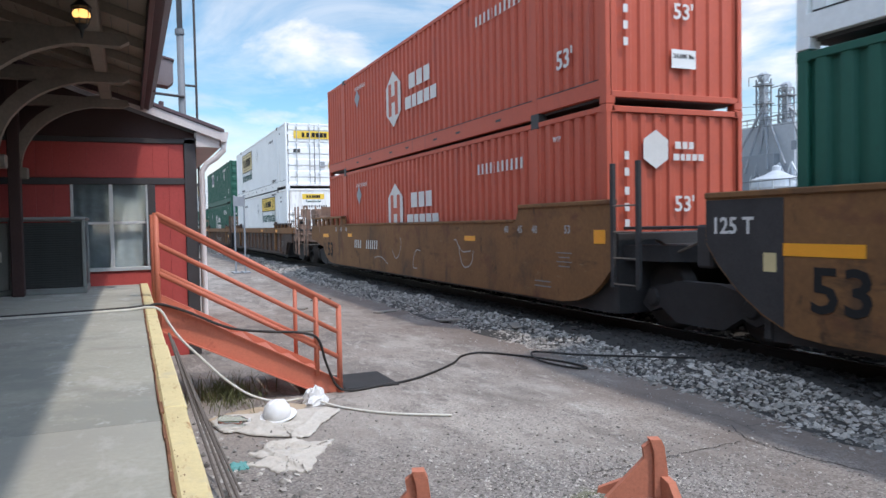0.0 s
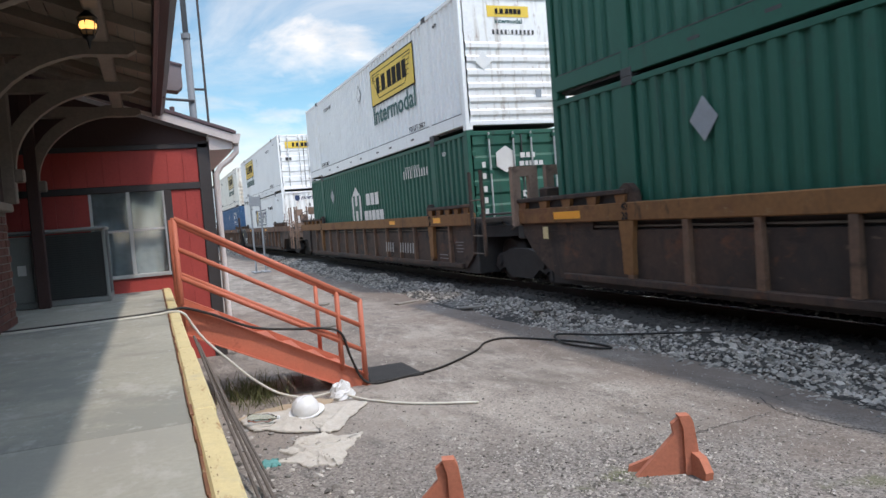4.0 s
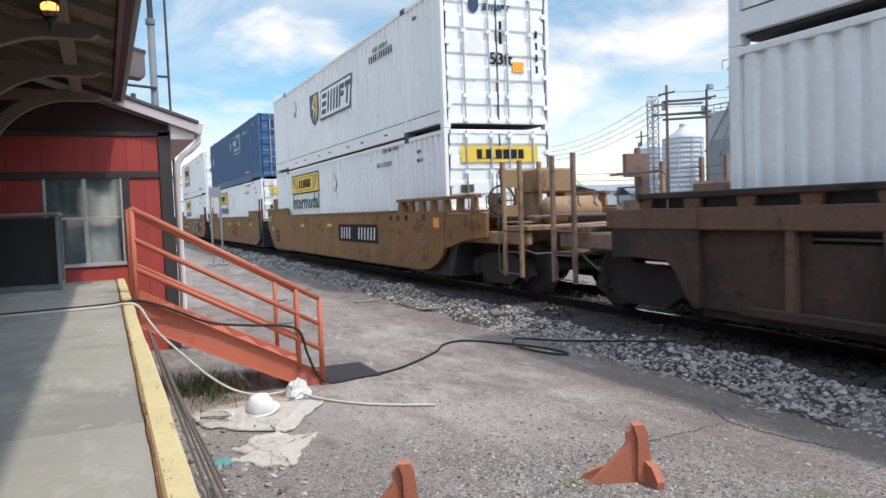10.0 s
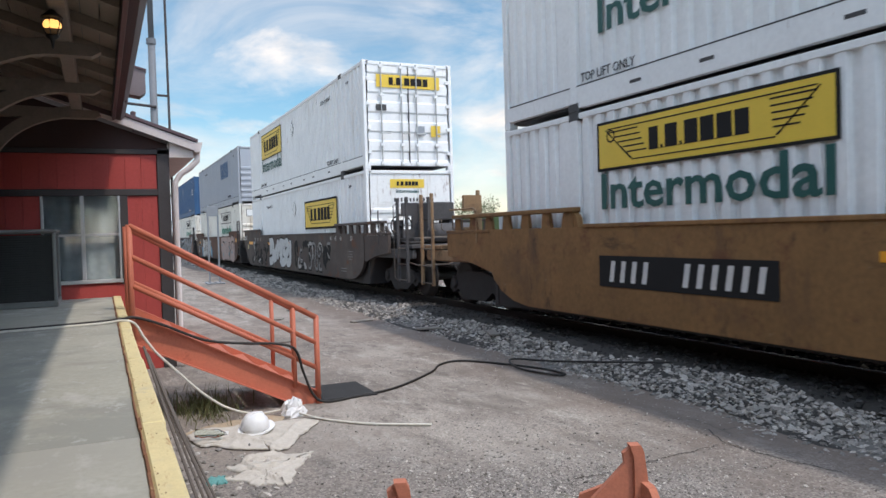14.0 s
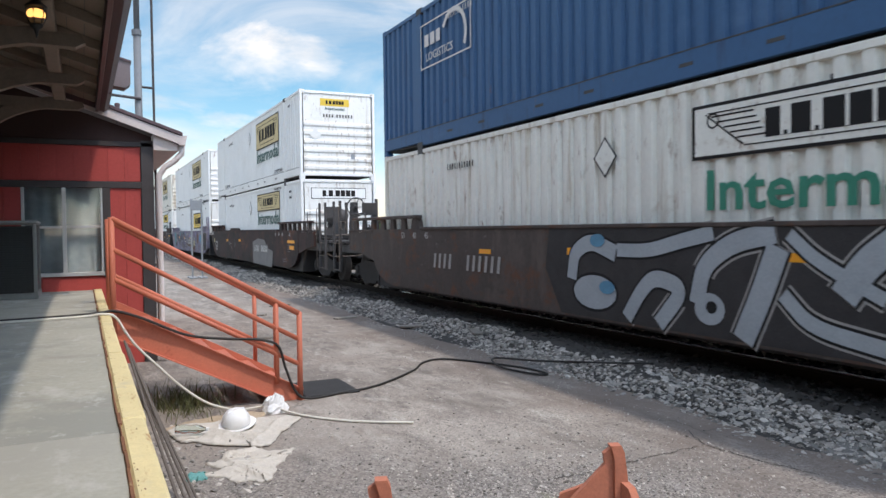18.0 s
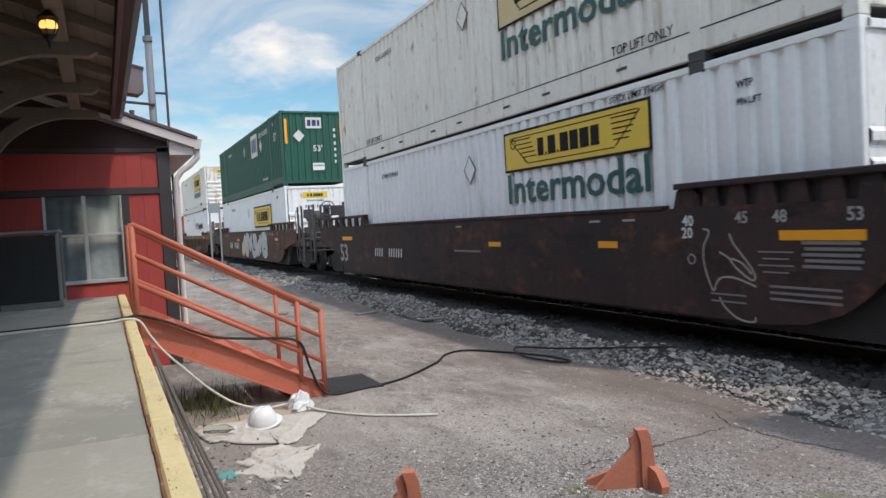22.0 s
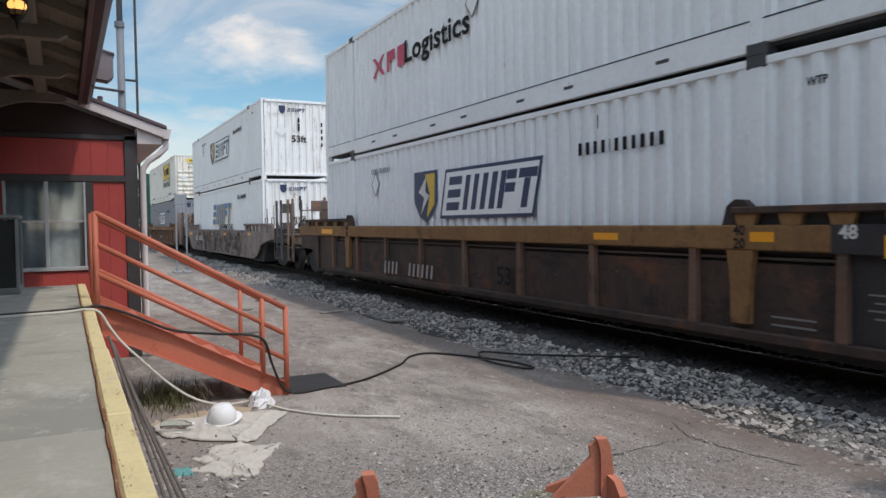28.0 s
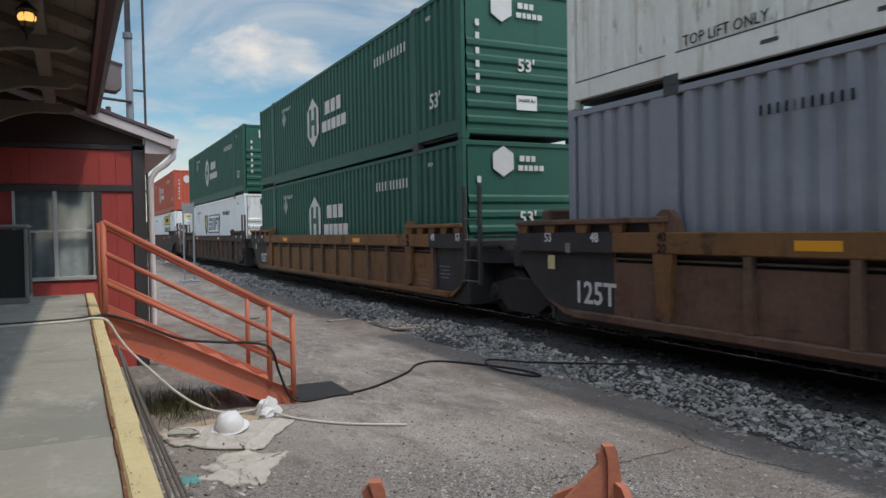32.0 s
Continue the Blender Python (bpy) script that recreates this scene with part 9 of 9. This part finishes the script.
        part("transformer", Build().turn([(0.1, -0.5), (0.26, -0.45), (0.26, 0.4), (0.1, 0.45)], (0, 0.4, h - 2.0), "z", 12), STEEL_GREY, p)
        for k in (-1.1, -0.4, 0.4, 1.1):
            part("insulator", Build().tube([(0, k, h - 0.76), (0, k, h - 0.58)], 0.05, 6), WHITE_TRIM, p)
    fr = thing("pole_frame", "timber cross beams tying two utility poles together", "pole frame")
    for z in (11.9, 10.6, 10.1):
        part("beam", Build().tube([(52.2, 59.3, z + 0.06), (55.3, 55.8, z)], 0.12, 7), POLE_WOOD, fr)
    part("floodlight", Build().box(54.7, 55.3, 55.4, 55.9, 12.75, 13.25, 0.05), ELEV_DARK, fr, "grey floodlight on the frame")
    for dz, dy in ((12.9, 0.0), (12.1, 0.6), (11.4, 1.0), (10.7, 1.4)):
        pts = []
        for i in range(25):
            s = i / 24
            pts.append((52.5 - 12.5 * s + dy * 0.1, 59.0 - 39.5 * s, dz - (dz - 9.7 + 0.4 * dy) * s - 1.0 * math.sin(math.pi * s)))
        solid("power_line", Build().tube(pts, 0.02, 5), BLACK_IRON, "thin black overhead power line", "cable", "overhead lines")
        far = [(52.5 + 17.5 * s, 59 + 51 * s, dz - 1.2 * math.sin(math.pi * s) - 1.0 * s) for s in [i / 20 for i in range(21)]]
        solid("power_line", Build().tube(far, 0.025, 5), BLACK_IRON, "thin black overhead power line", "cable", "overhead lines")
    for z in (3.5, 4.3):
        solid("power_line", Build().tube([(52, 75 - 3.2 * i, z + 1.2 - 0.5 * math.sin(i * 0.26)) for i in range(13)], 0.03, 5), BLACK_IRON, "low black cable across the yard", "cable", "overhead lines")
    for x, y, w, d, h in ((72, 92, 14, 9, 3.6), (80, 120, 20, 10, 4.2), (66, 80, 5, 3, 2.9)):
        b = thing("low_building", "low pale metal building in the distance", "building", at=pose(x, y, 0))
        part("wall", Build().box(-w / 2, w / 2, -d / 2, d / 2, 0, h), ELEV_GREY, b)
        part("roof", Build().prism([(-d / 2 - 0.3, h), (0, h + 1.0), (d / 2 + 0.3, h), (d / 2 + 0.3, h + 0.15), (0, h + 1.15), (-d / 2 - 0.3, h + 0.15)], -w / 2 - 0.3, w / 2 + 0.3, "x"), ELEV_DARK, b)
        for k in range(3):
            part("door", Build().box(-w / 2 - 0.04, -w / 2, -d / 2 + 0.6 + k * d / 3.4, -d / 2 + 0.6 + k * d / 3.4 + d / 6, 0, h * 0.75), ELEV_DARK, b)


def tree(x, y, h, r, seed):
    rng = random.Random(seed)
    t = thing("tree", "leafy green tree with an uneven crown", "tree", "trees beyond the track", at=pose(x, y, 0))
    part("trunk", Build().tube([(0, 0, 0), (0.1, 0, h * 0.3), (0.0, 0.1, h * 0.6)], [0.25, 0.19, 0.1], 8), BARK, t)
    for k in range(6):
        a = k * 1.05 + rng.random()
        part("limb", Build().tube([(0, 0, h * 0.35 + 0.08 * k), (r * 0.3 * math.cos(a), r * 0.3 * math.sin(a), h * 0.55), (r * 0.7 * math.cos(a), r * 0.7 * math.sin(a), h * 0.75)], [0.09, 0.06, 0.02], 5), BARK, t)
    verts, faces = [], []
    lobes = [(rng.gauss(0, r * 0.45), rng.gauss(0, r * 0.45), h * rng.uniform(0.35, 0.92), r * rng.uniform(0.3, 0.55)) for i in range(12)]
    for lx, ly, lz, lr in lobes:
        for i in range(230):
            v = Vector((rng.gauss(0, 1), rng.gauss(0, 1), rng.gauss(0, 0.8))).normalized() * lr * rng.uniform(0.55, 1.05)
            p = Vector((lx, ly, lz)) + v
            a = Vector((rng.gauss(0, 1), rng.gauss(0, 1), rng.gauss(0, 1))).normalized() * rng.uniform(0.12, 0.26)
            c = a.orthogonal().normalized() * a.length * 0.7
            k = len(verts)
            verts += [tuple(p - a), tuple(p + c), tuple(p + a), tuple(p - c)]
            faces.append((k, k + 1, k + 2, k + 3))
    b = Build()
    b.v, b.f = verts, faces
    me = bpy.data.meshes.new("crown")
    me.from_pydata(verts, [], faces)
    me.materials.append(LEAF)
    part("crown", me, LEAF, t)


def build_trees():
    rng = random.Random(31)
    for x, y, h, r in ((80, 53, 6.5, 4), (86, 58, 6, 4), (62, 37.5, 5.2, 3.4), (60, 33, 5.6, 3.6), (66, 30, 6, 4), (85, 135, 8, 5), (95, 150, 9, 6), (78, 118, 7, 5), (60, 190, 9, 6), (45, 230, 10, 7), (90, 175, 9, 6), (70, 26, 7, 4.5)):
        tree(x, y, h, r, rng.randrange(999))
    b = Build()
    n = 120
    for i in range(n + 1):
        a = radians(-20 + 150 * i / n)
        b.v += [(420 * math.cos(a), 420 * math.sin(a), 0), (420 * math.cos(a), 420 * math.sin(a), 9 + 4 * noise.noise((i * 0.35, 2, 0)) + 2 * noise.noise((i * 1.7, 5, 0)))]
    b.f += [(2 * i, 2 * i + 2, 2 * i + 3, 2 * i + 1) for i in range(n)]
    solid("far_woods", b, LEAF, "distant line of green woods on the horizon", "woods", kind="stuff")


build_ground()
build_platform()
build_depot()
build_red_house()
build_stairs()
build_condenser()
build_train()
build_stops()
build_hoses()
build_clutter()
build_mast()
build_sign()
build_elevator()
build_trees()
build_cracks()
build_stones()
build_track()
motions()
